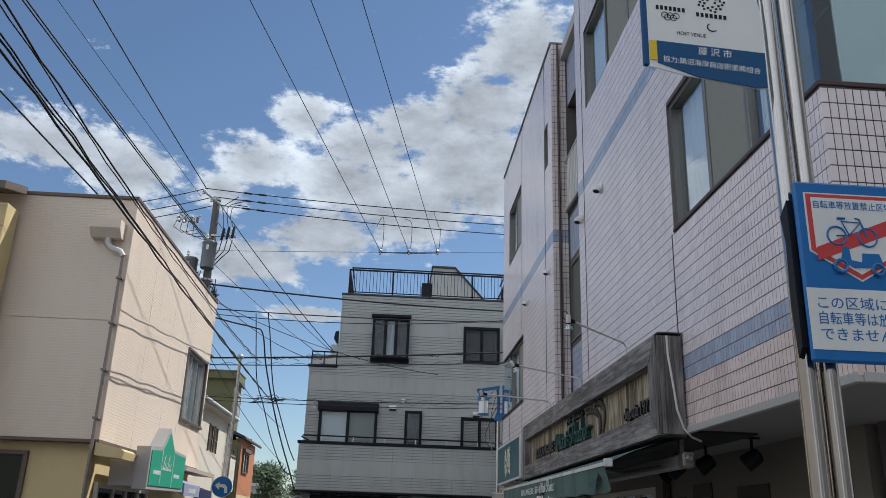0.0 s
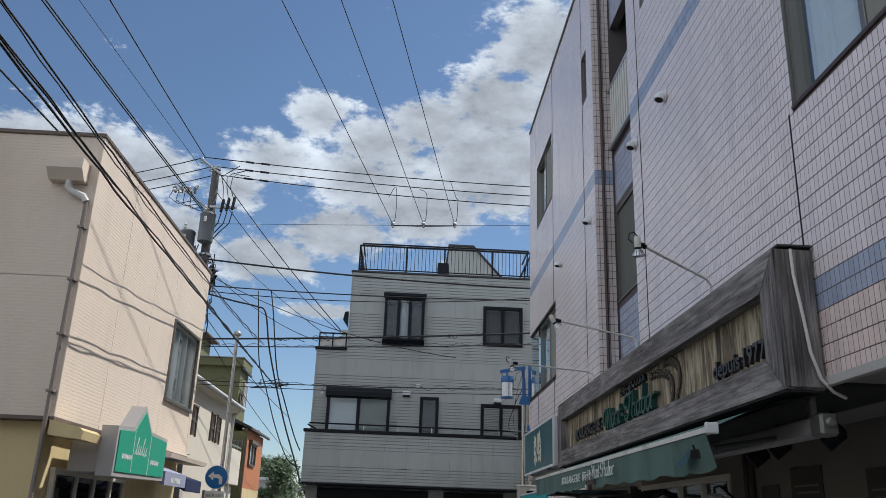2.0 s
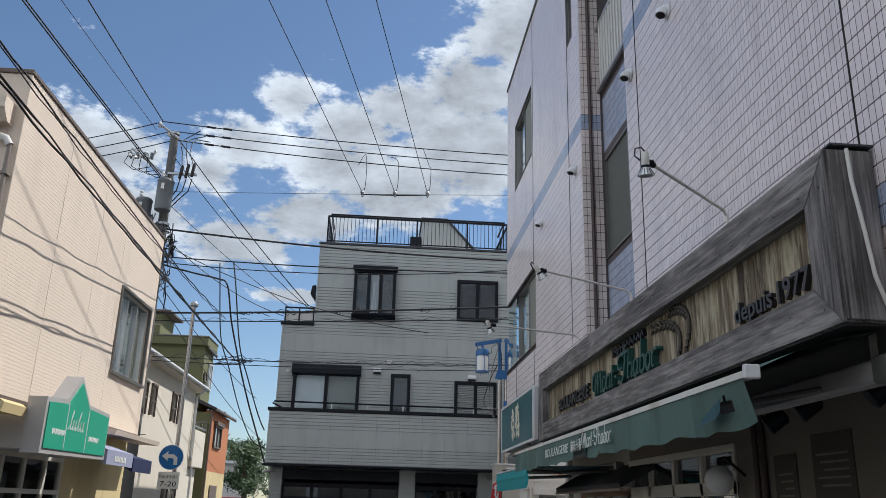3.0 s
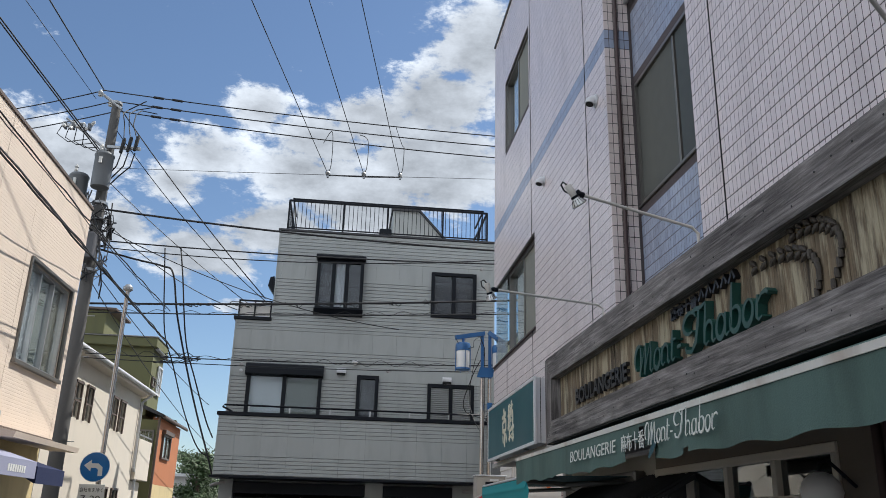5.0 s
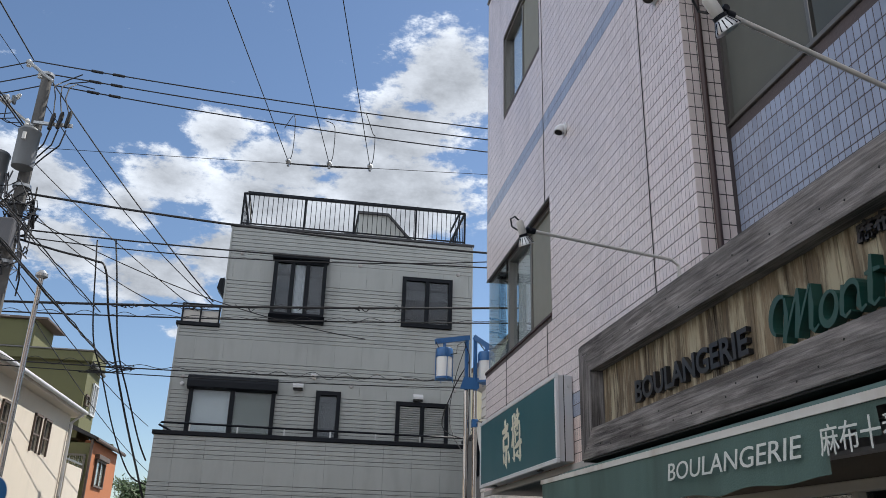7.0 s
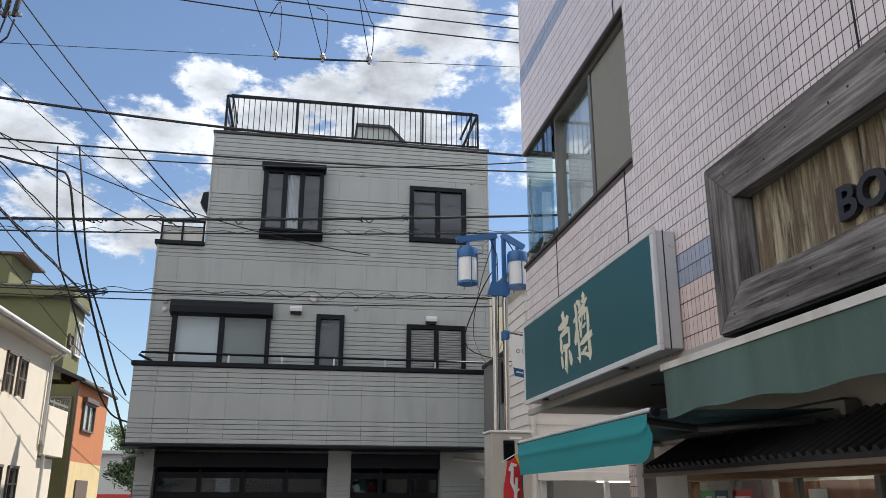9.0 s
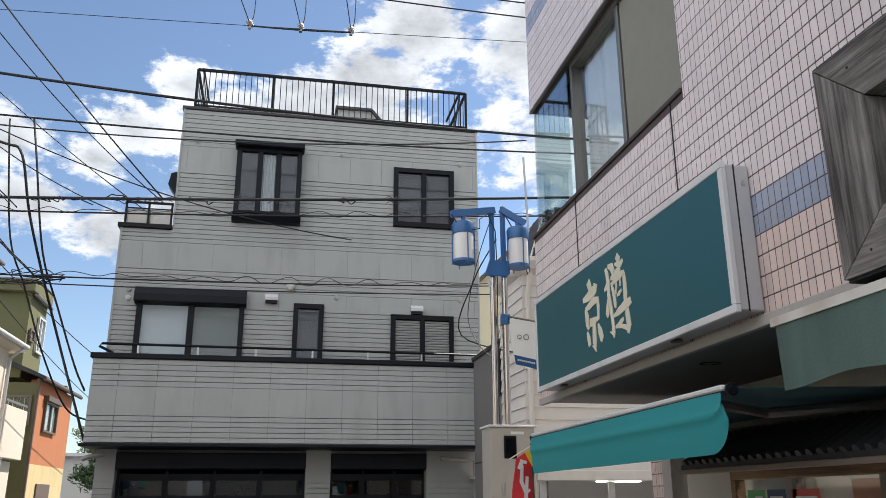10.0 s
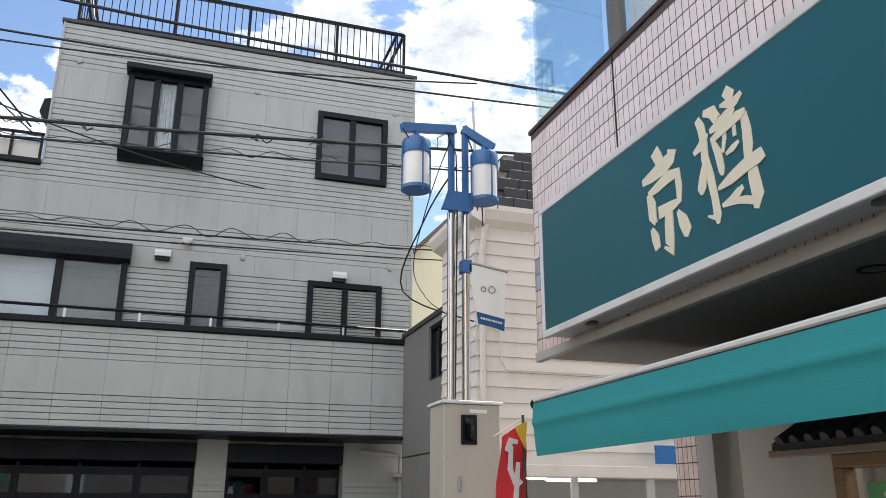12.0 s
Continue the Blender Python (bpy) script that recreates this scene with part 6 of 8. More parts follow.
for i in range(n):
    y = AY0 + 0.03 + (AY1 - AY0 - 0.05) * (i + 0.5) / n
    for j in range(rows):
        f = (j + 0.5) / rows
        if not any(t0 < y < t1 and f0 + 0.25 * abs(y - (t0 + t1) / 2) / (t1 - t0) < f < f1 for t0, t1, f0, f1 in TEARS):
            k = i * (rows + 1) + j
            fs.append((k, k + 1, k + rows + 2, k + rows + 1))
val = part("valance", g.add(vs, fs), "awning_green", aw, "green valance with white lettering and a tear", smooth=True)
part("torn_flap", Geo().add([(1.625, 9.50, 2.02), (1.62, 9.40, 2.03), (1.595, 9.42, 1.95), (1.60, 9.50, 1.92), (1.62, 9.56, 1.94)], [(0, 1, 2, 3), (0, 3, 4)]), "navy_teal", val)
part("torn_flap", Geo().add([(1.565, 6.80, 2.015), (1.552, 6.70, 2.035), (1.53, 6.66, 1.975), (1.54, 6.74, 1.945), (1.535, 6.88, 1.930), (1.545, 6.97, 1.923), (1.555, 6.93, 1.965)], [(0, 1, 2, 3), (0, 3, 4, 6), (4, 5, 6)]), "navy_teal", val, "dark folded-over scrap of canvas")


def on_valance(y):
    m = reading(bar_x(y) - 0.043, y, bar_z(y) - 0.130, -0.59)
    return m @ pose(0, 0, 0, 0, -1.13, 0)


part("lettering", text_geo("BOULANGERIE", 0.108, on_valance(11.16), 0.002, 1.08, shear=0.15), "letter_white", val)
part("lettering", text_geo("麻布十番", 0.105, on_valance(9.98), 0.002, 0.40), "letter_white", val)
part("script_flourish", stroke_geo(script_mark(0.93, 0.072, 0.0042), on_valance(9.56), 0.002), "letter_white", val)
# black sheet added under the canvas: the shade of its underside, as colour
part("lining", Geo().add([(bar_x(AY0) + 0.04, AY0 + 0.02, za + 0.018), (2.20, AY0 + 0.02, 2.285), (2.20, AY1 - 0.02, 2.285), (bar_x(AY1) + 0.04, AY1 - 0.02, zb + 0.018)], [(0, 1, 2, 3)]), "black_soft", aw, "black sheet added under the canopy to stand for shade")
for y in (6.9, 12.8):
    part("folding_arm", Geo().tube([(bar_x(y) + 0.03, y, bar_z(y) + 0.01), (1.95, y + 0.45, 2.10), (2.22, y + 0.1, 2.14)], 0.018, 8), "alu", aw)
part("cassette", Geo().box(2.205, 2.30, AY0 - 0.02, AY1, 2.105, 2.215, 0.015), "pipe_grey", aw, "grey awning cassette")
part("shoulder", Geo().box(2.20, 2.305, AY0 - 0.04, AY0 + 0.10, 2.10, 2.225, 0.015).lathe([(0.03, 0), (0.032, 0.02), (0.02, 0.035), (0.0, 0.035)], (2.25, AY0 - 0.04, 2.17), 14, (0, -1, 0)), "alu", aw)
# black panel added to keep this strip of soffit as dark as deep shade
part("backing", Geo().box(2.262, 2.82, AY0 - 0.08, AY1, SOF - 0.03, SOF - 0.009), "black_soft", aw, "flat black panel added to darken the soffit above the cassette")
part("cassette_bracket", Geo().box(2.24, 2.28, 6.60, 6.64, 2.21, 2.39, 0.005).box(2.24, 2.28, 12.9, 12.94, 2.21, 2.39, 0.005), "alu", aw)

# ---- sushi shop sign and awning ----
KX, KY0, KY1, KZ0, KZ1 = 2.085, 14.22, 17.12, 2.43, 3.155
ks = thing("shop_sign", "deep teal shop sign in a light grey case", "sign", (KX, 15.7, KZ0))
part("case", Geo().box(KX + 0.015, WX - 0.001, KY0 - 0.02, KY1, KZ0, KZ1, 0.008), "sign_box", ks)
part("frame", Geo().box(KX, KX + 0.03, KY0 - 0.035, KY1 + 0.01, KZ1 - 0.03, KZ1 + 0.012, 0.004).box(KX, KX + 0.03, KY0 - 0.035, KY1 + 0.01, KZ0 - 0.012, KZ0 + 0.028, 0.004).box(KX, KX + 0.03, KY0 - 0.035, KY0 - 0.0, KZ0 + 0.028, KZ1 - 0.03, 0.004).box(KX, KX + 0.03, KY1 - 0.025, KY1 + 0.01, KZ0 + 0.028, KZ1 - 0.03, 0.004), "trim_white", ks)
part("panel", Geo().box(KX + 0.006, KX + 0.014, KY0, KY1 - 0.025, KZ0 + 0.028, KZ1 - 0.03), "sign_teal", ks, "deep teal panel")
part("seam", Geo().box(KX + 0.075, KX + 0.082, KY0 - 0.0225, KY0 - 0.019, KZ0, KZ1), "black_soft", ks)
part("bolt", Geo().lathe([(0.014, 0), (0.014, 0.006), (0.0, 0.006)], (KX + 0.125, KY0 - 0.02, 3.06), 12, (0, -1, 0)), "alu_light", ks)
a_mark = [
    [(0.249, 0.443, 0.0292), (0.235, 0.409, 0.0313), (0.175, 0.397, 0.0354), (0.094, 0.383, 0.0271), (0.013, 0.379, 0.0146)],
    [(0.121, 0.489, 0.0271), (0.148, 0.441, 0.0271), (0.168, 0.404, 0.0208)],
    [(0.054, 0.309, 0.0125), (0.121, 0.318, 0.0208), (0.202, 0.336, 0.0271), (0.271, 0.328, 0.0229), (0.277, 0.266, 0.0188), (0.271, 0.209, 0.0167), (0.222, 0.203, 0.0208), (0.121, 0.203, 0.0271)],
    [(0.056, 0.31, 0.0146), (0.074, 0.255, 0.0271), (0.074, 0.203, 0.025), (0.094, 0.166, 0.0104)],
    [(0.195, 0.202, 0.0229), (0.188, 0.128, 0.0271), (0.185, 0.061, 0.0271), (0.195, 0.013, 0.0188), (0.145, 0.046, 0.0052)],
    [(0.06, 0.153, 0.0104), (0.081, 0.107, 0.025), (0.094, 0.053, 0.0188)],
    [(0.255, 0.168, 0.0083), (0.282, 0.12, 0.0271), (0.305, 0.069, 0.0271), (0.296, 0.045, 0.0125)],
]
b_mark = [
    [(0.011, 0.329, 0.009), (0.051, 0.341, 0.0162), (0.091, 0.369, 0.0162), (0.108, 0.374, 0.0054)],
    [(0.051, 0.462, 0.0126), (0.071, 0.42, 0.018), (0.08, 0.357, 0.018), (0.078, 0.284, 0.018), (0.099, 0.203, 0.018), (0.114, 0.109, 0.0162), (0.121, 0.033, 0.018), (0.12, 0.002, 0.0063)],
    [(0.063, 0.05, 0.0027), (0.114, 0.029, 0.0108)],
    [(0.078, 0.269, 0.0108), (0.059, 0.216, 0.0198), (0.043, 0.169, 0.0216), (0.043, 0.146, 0.0072)],
    [(0.095, 0.467, 0.0108), (0.148, 0.45, 0.0216), (0.173, 0.405, 0.018)],
    [(0.23, 0.5, 0.018), (0.259, 0.468, 0.0233), (0.248, 0.437, 0.0198), (0.196, 0.452, 0.0054)],
    [(0.321, 0.448, 0.009), (0.287, 0.432, 0.0162), (0.251, 0.417, 0.0126)],
    [(0.123, 0.377, 0.009), (0.182, 0.383, 0.0198), (0.239, 0.398, 0.0198), (0.276, 0.403, 0.0072)],
    [(0.137, 0.328, 0.009), (0.16, 0.272, 0.0162), (0.171, 0.198, 0.0144), (0.174, 0.176, 0.0054)],
    [(0.125, 0.335, 0.0108), (0.205, 0.352, 0.0162), (0.285, 0.366, 0.018), (0.331, 0.369, 0.0108)],
    [(0.319, 0.363, 0.0144), (0.327, 0.299, 0.0198), (0.326, 0.233, 0.0216), (0.317, 0.191, 0.0162)],
    [(0.211, 0.376, 0.009), (0.202, 0.31, 0.009), (0.187, 0.263, 0.0072)],
    [(0.262, 0.378, 0.009), (0.262, 0.297, 0.0072)],
    [(0.205, 0.249, 0.0054), (0.245, 0.256, 0.0126), (0.28, 0.269, 0.0063)],
    [(0.142, 0.132, 0.0072), (0.217, 0.146, 0.0198), (0.308, 0.165, 0.0233), (0.385, 0.171, 0.0233), (0.394, 0.15, 0.0108)],
    [(0.331, 0.18, 0.0162), (0.336, 0.111, 0.0233), (0.348, 0.033, 0.0251), (0.331, -0.011, 0.0108)],
    [(0.342, 0.014, 0.0126), (0.285, 0.039, 0.0126), (0.239, 0.052, 0.0108), (0.157, 0.061, 0.0072)],
    [(0.276, 0.092, 0.009), (0.247, 0.081, 0.0144), (0.205, 0.066, 0.0126), (0.154, 0.062, 0.0054)],
]
for mark, y, z, k in ((a_mark, 16.07, 2.532, 1.08), (b_mark, 15.69, 2.562, 1.2)):
    part("brush_mark", stroke_geo([[(px, pz, w * k) for px, pz, w in run] for run in mark], reading(KX + 0.0055, y, z), 0.003), "letter_gold", ks, "pale cream brush mark")
for y in (14.9, 16.7):
    part("under_light", Geo().lathe([(0.03, 0.0), (0.035, -0.015), (0.0, -0.02)], (KX + 0.07, y, KZ0 - 0.0), 14), "alu", ks)

taw = thing("awning", "bright teal canvas shop awning with a straight valance", "awning", (2.3, 15.7, 2.0))
TX = 2.035
part("front_bar", Geo().box(TX - 0.022, TX + 0.04, 14.26, 17.13, 2.072, 2.10, 0.008), "trim_white", taw, "white front bar")
part("bar_groove", Geo().box(TX - 0.020, TX + 0.03, 14.262, 17.128, 2.066, 2.0715), "black_soft", taw)
g, vs, n = Geo(), [], 90
prof = [(0.0, 2.066), (-0.004, 2.02), (-0.008, 1.985), (-0.013, 1.968), (-0.009, 1.955), (-0.004, 1.945), (-0.001, 1.92), (0.0, 1.88), (0.003, 1.84), (0.008, 1.80)]
for i in range(n + 1):
    f = i / n
    y = 14.27 + 2.85 * f ** 1.7
    d = min(y - 14.27, 0.15)
    lift = 0.15 - math.sqrt(max(0.0, 0.15 ** 2 - (0.15 - d) ** 2))
    for dx, z in prof:
        z2 = 2.06 + (z - 2.06) * (0.26 - lift) / 0.26
        vs.append((TX - 0.021 + dx + 0.005 * math.sin(y * 4.1) * (2.06 - z) * 4 + 0.012 * math.exp(-d * 14) * (2.06 - z) * 4, y, z2))
k = len(prof)
part("valance", g.add(vs, [(i * k + j, i * k + j + 1, (i + 1) * k + j + 1, (i + 1) * k + j) for i in range(n) for j in range(k - 1)]), "awning_teal", taw, "teal valance", smooth=True)
# darker teal than the valance: the canopy's shaded underside is in the colour
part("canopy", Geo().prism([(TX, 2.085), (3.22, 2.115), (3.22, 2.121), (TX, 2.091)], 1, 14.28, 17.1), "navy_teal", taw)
part("cassette", Geo().box(3.20, 3.339, 14.2, 17.12, 2.06, 2.18, 0.02), "alu", taw, "grey awning cassette")
part("end_roller", Geo().lathe([(0.026, 0), (0.03, 0.006), (0.03, 0.02), (0.018, 0.022), (0.016, 0.03), (0.0, 0.03)], (TX + 0.012, 14.245, 2.075), 18, (0, -1, 0)), "black", taw, smooth=True)
part("end_roller", Geo().lathe([(0.035, 0), (0.03, 0.03), (0.0, 0.03)], (TX + 0.01, 17.13, 2.07), 18, (0, 1, 0)), "black", taw, smooth=True)
for y in (14.45, 16.7):
    part("folding_arm", Geo().tube([(TX + 0.03, y, 2.04), (2.60, y + 0.4, 2.04), (3.24, y + 0.05, 2.07)], 0.026, 8), "alu", taw)

# ---- shopfronts under the overhang ----
FX = 3.26
front = thing("bakery_shopfront", "dim bakery shopfront with cream frames and dark panes", "shopfront", (FX, 10, 0))
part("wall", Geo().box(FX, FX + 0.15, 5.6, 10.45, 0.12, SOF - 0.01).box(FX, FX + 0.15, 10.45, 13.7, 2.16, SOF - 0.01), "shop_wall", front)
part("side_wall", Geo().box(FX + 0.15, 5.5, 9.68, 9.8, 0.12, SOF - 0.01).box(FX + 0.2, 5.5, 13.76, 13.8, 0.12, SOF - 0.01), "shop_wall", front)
for y in (9.86, 9.98):
    part("wall_pipe", Geo().tube([(FX - 0.035, y, 0.12), (FX - 0.035, y, SOF - 0.01)], 0.03, 10), "pipe_brown", front, smooth=True)
for z0, z1 in ((2.09, 2.158), (1.70, 1.83), (1.15, 1.22)):
    part("transom", Geo().box(FX - 0.02, FX + 0.08, 10.45, 13.7, z0, z1, 0.006), "cream_frame", front)
for y in (10.45, 11.25, 12.05, 12.85, 13.62):
    part("stile", Geo().box(FX - 0.02, FX + 0.08, y, y + 0.07, 0.12, 2.09, 0.005), "cream_frame", front)
    for z0, z1 in (((1.22, 1.70), (1.83, 2.09)) if y < 13 else ()):
        part("pane", Geo().box(FX + 0.03, FX + 0.036, y + 0.07, y + 0.8, z0, z1), "glass_dark", front)
part("interior", Geo().box(5.4, 5.5, 9.8, 13.8, 0.12, SOF), "shop_wall", front)
part("counter", Geo().box(4.4, 4.9, 10.3, 13.4, 0.12, 1.1, 0.01).box(5.1, 5.38, 10.3, 13.4, 1.45, 1.5, 0.005).box(5.1, 5.38, 10.3, 13.4, 1.85, 1.9, 0.005), "wood_frame", front)
for y0, y1, z0, z1 in ((9.35, 9.72, 1.45, 2.0), (8.55, 9.10, 1.3, 2.12), (7.2, 7.9, 1.4, 2.05)):
    p = thing("poster", "dark brown poster with pale writing on the shop wall", "poster", (FX, y0, z0), "posters on the bakery wall")
    part("sheet", Geo().box(FX - 0.012, FX - 0.001, y0, y1, z0, z1, 0.002), "poster_dark", p)
    for i in range(5):
        part("text_bar", Geo().box(FX - 0.015, FX - 0.0122, y0 + 0.06, y1 - 0.06 - 0.05 * (i % 3), z1 - 0.16 - i * 0.055, z1 - 0.145 - i * 0.055), "shop_wall", p)
globe = thing("wall_lamp", "white globe lamp on a curled black bracket", "lamp", (3.1, 10.4, 1.9))
part("globe", Geo().lathe([(0.0, -0.13), (0.07, -0.11), (0.115, -0.05), (0.13, 0.0), (0.115, 0.06), (0.07, 0.11), (0.03, 0.125), (0.0, 0.125)], (3.02, 10.3, 1.82), 20), "lamp_glass", globe, smooth=True)
part("bracket", Geo().tube([(FX, 10.3, 1.86), (3.16, 10.3, 1.95), (3.08, 10.3, 2.02), (3.02, 10.3, 2.0), (3.02, 10.3, 1.94)], 0.012, 8), "black", globe)
for y, x in ((7.35, 2.75), (8.15, 2.75), (9.0, 2.95), (6.7, 2.9)):
    s = thing("spotlight", "black spotlight hanging from the soffit", "lamp", (x, y, 2.2), "spotlights under the overhang")
    part("stem", Geo().box(x - 0.07, x + 0.07, y - 0.02, y + 0.02, 2.375, 2.4, 0.004).tube([(x, y, 2.4), (x, y, 2.28)], 0.012, 8), "black", s)
    part("head", Geo().lathe([(0.04, -0.1), (0.065, -0.08), (0.075, 0.06), (0.055, 0.07), (0.0, 0.06)], (x - 0.02, y, 2.2), 16, (-0.8, 0.35, -0.6)), "black", s, smooth=True)
sushi = thing("sushi_shopfront", "sushi shopfront with a wooden window and tiled pent roof", "shopfront", (3.3, 15.5, 0))
part("wall", Geo().box(3.34, 3.46, 13.75, 17.2, 1.85, SOF).box(3.34, 3.46, 16.45, 17.2, 0.12, 1.85).box(3.34, 3.46, 13.75, 17.2, 0.12, 0.8), "sushi_wall", sushi)
part("partition", Geo().box(FX + 0.08, FX + 0.2, 13.70, 13.75, 0.12, SOF), "shop_wall", sushi)
part("window_frame", Geo().box(3.28, 3.36, 13.8, 16.45, 1.735, 1.80, 0.006).box(3.28, 3.36, 16.38, 16.45, 0.8, 1.735, 0.006), "wood_frame", sushi)
for y in (15.7, 14.9, 14.1):
    part("stile", Geo().box(3.30, 3.35, y, y + 0.05, 0.8, 1.785, 0.004), "alu", sushi)
part("pane", Geo().box(3.32, 3.326, 13.8, 16.40, 0.8, 1.785), "glass_house", sushi)
part("interior", Geo().box(4.4, 4.5, 13.8, 17.2, 0.12, SOF), "cream_frame", sushi)
for y, w, mt in ((16.06, 0.21, "poster_green"), (15.83, 0.20, "poster_navy"), (15.48, 0.28, "poster_red"), (14.6, 0.19, "sign_white")):
    sheet = part("poster", Geo().box(3.300, 3.304, y, y + w, 1.36, 1.665), mt, sushi)
    for k in range(3):
        part("text_bar", Geo().box(3.2985, 3.2998, y + 0.025, y + w * (0.55 if mt == "poster_green" else 0.85), 1.60 - k * 0.045, 1.622 - k * 0.045), "sign_white", sheet)
part("fold_curtain", Geo().prism([(3.5, 14.3), (3.46, 14.5), (3.54, 14.7), (3.46, 14.9), (3.55, 15.1), (3.47, 15.4), (3.49, 15.42), (3.57, 15.1), (3.48, 14.9), (3.56, 14.7), (3.48, 14.5), (3.52, 14.3)], 2, 0.9, 1.72), "orange", sushi)
pent = part("pent_roof", Geo().prism([(2.86, 1.80), (2.86, 1.83), (3.339, 2.10), (3.339, 2.05)], 1, 12.8, 16.35), "roof_dark", sushi, "dark tiled pent roof")
ridge = Geo().tube([(0, 0, 0), (0.478, 0, 0.27)], 0.026, 8).mesh("roof_tile")
ridge.materials.append(M["roof_dark"])
for i in range(38):
    under(new("roof_tile", ridge), pent).location = (2.855, 12.85 + i * 0.093, 1.838)
part("pent_fascia", Geo().box(2.85, 2.89, 12.8, 16.37, 1.768, 1.80, 0.004), "pent_brown", sushi)
part("downlight", Geo().lathe([(0.065, -0.002), (0.065, -0.010), (0.05, -0.012), (0.045, 0.0)], (2.62, 15.4, SOF), 20), "black", sushi)
part("downlight_well", Geo().lathe([(0.048, -0.001), (0.048, -0.006), (0.0, -0.006)], (2.62, 15.4, SOF), 20), "black_soft", sushi)
pier = thing("tiled_pier", "pinkish tiled pier at the end of the shops", "pier", (3.5, 17.7, 0))
core = part("core", Geo().box(3.35, 3.72, 17.58, 17.86, 0.12, 2.3), "grout", pier)
tile_field(lambda u, v: (Vector((u, 17.58, v)), Vector((1, 0, 0)), Vector((0, 0, 1)), Vector((0, -1, 0))), 3.35, 3.72, 0.12, 2.3, [], lambda r, u, v: "tile_low", core)
tile_field(lambda u, v: (Vector((3.35, u, v)), Vector((0, 1, 0)), Vector((0, 0, 1)), Vector((-1, 0, 0))), 17.58, 17.86, 0.12, 2.3, [], lambda r, u, v: "tile_low", core)
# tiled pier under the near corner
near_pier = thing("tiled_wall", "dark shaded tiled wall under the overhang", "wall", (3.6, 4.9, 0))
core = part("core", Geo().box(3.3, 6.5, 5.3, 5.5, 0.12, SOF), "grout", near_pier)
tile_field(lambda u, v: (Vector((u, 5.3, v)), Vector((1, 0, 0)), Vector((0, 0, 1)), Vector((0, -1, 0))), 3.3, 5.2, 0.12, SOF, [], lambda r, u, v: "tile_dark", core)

# ---- twin-tube lamp post with banner and notice, by the kerb ----
post = thing("street_lamp", "twin polished steel lamp post with a banner and a notice board", "street lamp", (1.17, 2.28, 0))
for x in (1.135, 1.205):
    part("tube", Geo().tube([(x, 2.29, 0), (x, 2.29, 4.9)], 0.030, 20), "chrome", post, smooth=True)
for z in (1.2, 3.6):
    part("clamp", Geo().box(1.10, 1.24, 2.255, 2.33, z, z + 0.05, 0.006), "galva", post)
ban = part("banner", Geo().prism([(0.672, 3.12), (0.672, 3.75), (1.03, 3.75), (1.09, 3.34), (1.085, 3.06), (1.05, 3.055), (0.80, 3.09)], 1, 2.238, 2.242), "sign_white", post, "white cloth banner with a blue foot and printed rings")
part("banner_foot", Geo().prism([(0.70, 3.135), (0.70, 3.222), (1.085, 3.198), (1.083, 3.062), (1.05, 3.057), (0.84, 3.086)], 1, 2.234, 2.2375), "banner_blue", ban)
part("banner_edge", Geo().prism([(0.655, 3.13), (0.655, 3.75), (0.672, 3.75), (0.672, 3.13)], 1, 2.24, 2.26), "banner_blue", ban)
part("banner_tab", Geo().box(0.674, 0.699, 2.234, 2.2375, 3.145, 3.222), "flag_yellow", ban)
part("lettering", text_geo("藤 沢 市", 0.034, reading(0.845, 2.2335, 3.178, -3.4, "-y"), 0.001, 0.12), "sign_white", ban)
part("lettering", text_geo("協力:鵠沼海岸商店街振興組合", 0.027, reading(0.718, 2.2335, 3.141, -4.6, "-y"), 0.001, 0.345), "sign_white", ban)
part("lettering", text_geo("HOST VENUE", 0.021, reading(0.775, 2.2375, 3.254, -3.2, "-y"), 0.001, 0.105), "black", ban)
for cx, cz in ((0.735, 3.332), (0.755, 3.330), (0.776, 3.329), (0.745, 3.322), (0.766, 3.321)):
    part("ring", Geo().tube([(cx + 0.0115 * math.cos(t * 0.35), 2.2365, cz + 0.0115 * math.sin(t * 0.35)) for t in range(19)], 0.0012, 5), "black", ban)
for x0, z, w in ((0.705, 3.355, 0.11), (0.85, 3.335, 0.115)):
    for i in range(7):
        part("print_bar", Geo().box(x0 + i * w / 7, x0 + (i + 0.62) * w / 7, 2.236, 2.238, z - 0.0012 * i, z + 0.016 - 0.0012 * i), "black", ban)
for i in range(26):
    a = i * 2.4
    r = 0.012 + 0.0075 * math.sqrt(i)
    part("checker", Geo().box(0.91 + r * math.cos(a) - 0.004, 0.91 + r * math.cos(a) + 0.004, 2.236, 2.238, 3.395 + r * 0.8 * math.sin(a) - 0.003, 3.395 + r * 0.8 * math.sin(a) + 0.004), "black", ban)
part("crescent", Geo().tube([(0.905 + 0.018 * math.cos(2.2 + t * 0.3), 2.2365, 3.292 + 0.016 * math.sin(2.2 + t * 0.3)) for t in range(12)], 0.0022, 6), "black", ban)
nb = part("notice_board", Geo().box(1.115, 1.495, 2.205, 2.225, 2.10, 2.70, 0.008), "sign_blue", post, "blue and white no-parking notice for bicycles")
N0 = 2.2045
part("text_field", Geo().box(1.119, 1.491, N0 - 0.0015, N0, 2.138, 2.335), "sign_white", nb)
shield = lambda s, y0, y1: Geo().prism([(1.305 + dx * 0.82 * s, 2.53 + dz * s) for dx, dz in ((-0.188, 0.125), (0.188, 0.125), (0.188, -0.07), (0.0, -0.162), (-0.188, -0.07))], 1, y0, y1)
part("shield_rim", shield(1.04, N0 - 0.0015, N0), "sign_white", nb)
part("shield_edge", shield(1.0, N0 - 0.003, N0 - 0.0015), "sign_red", nb)
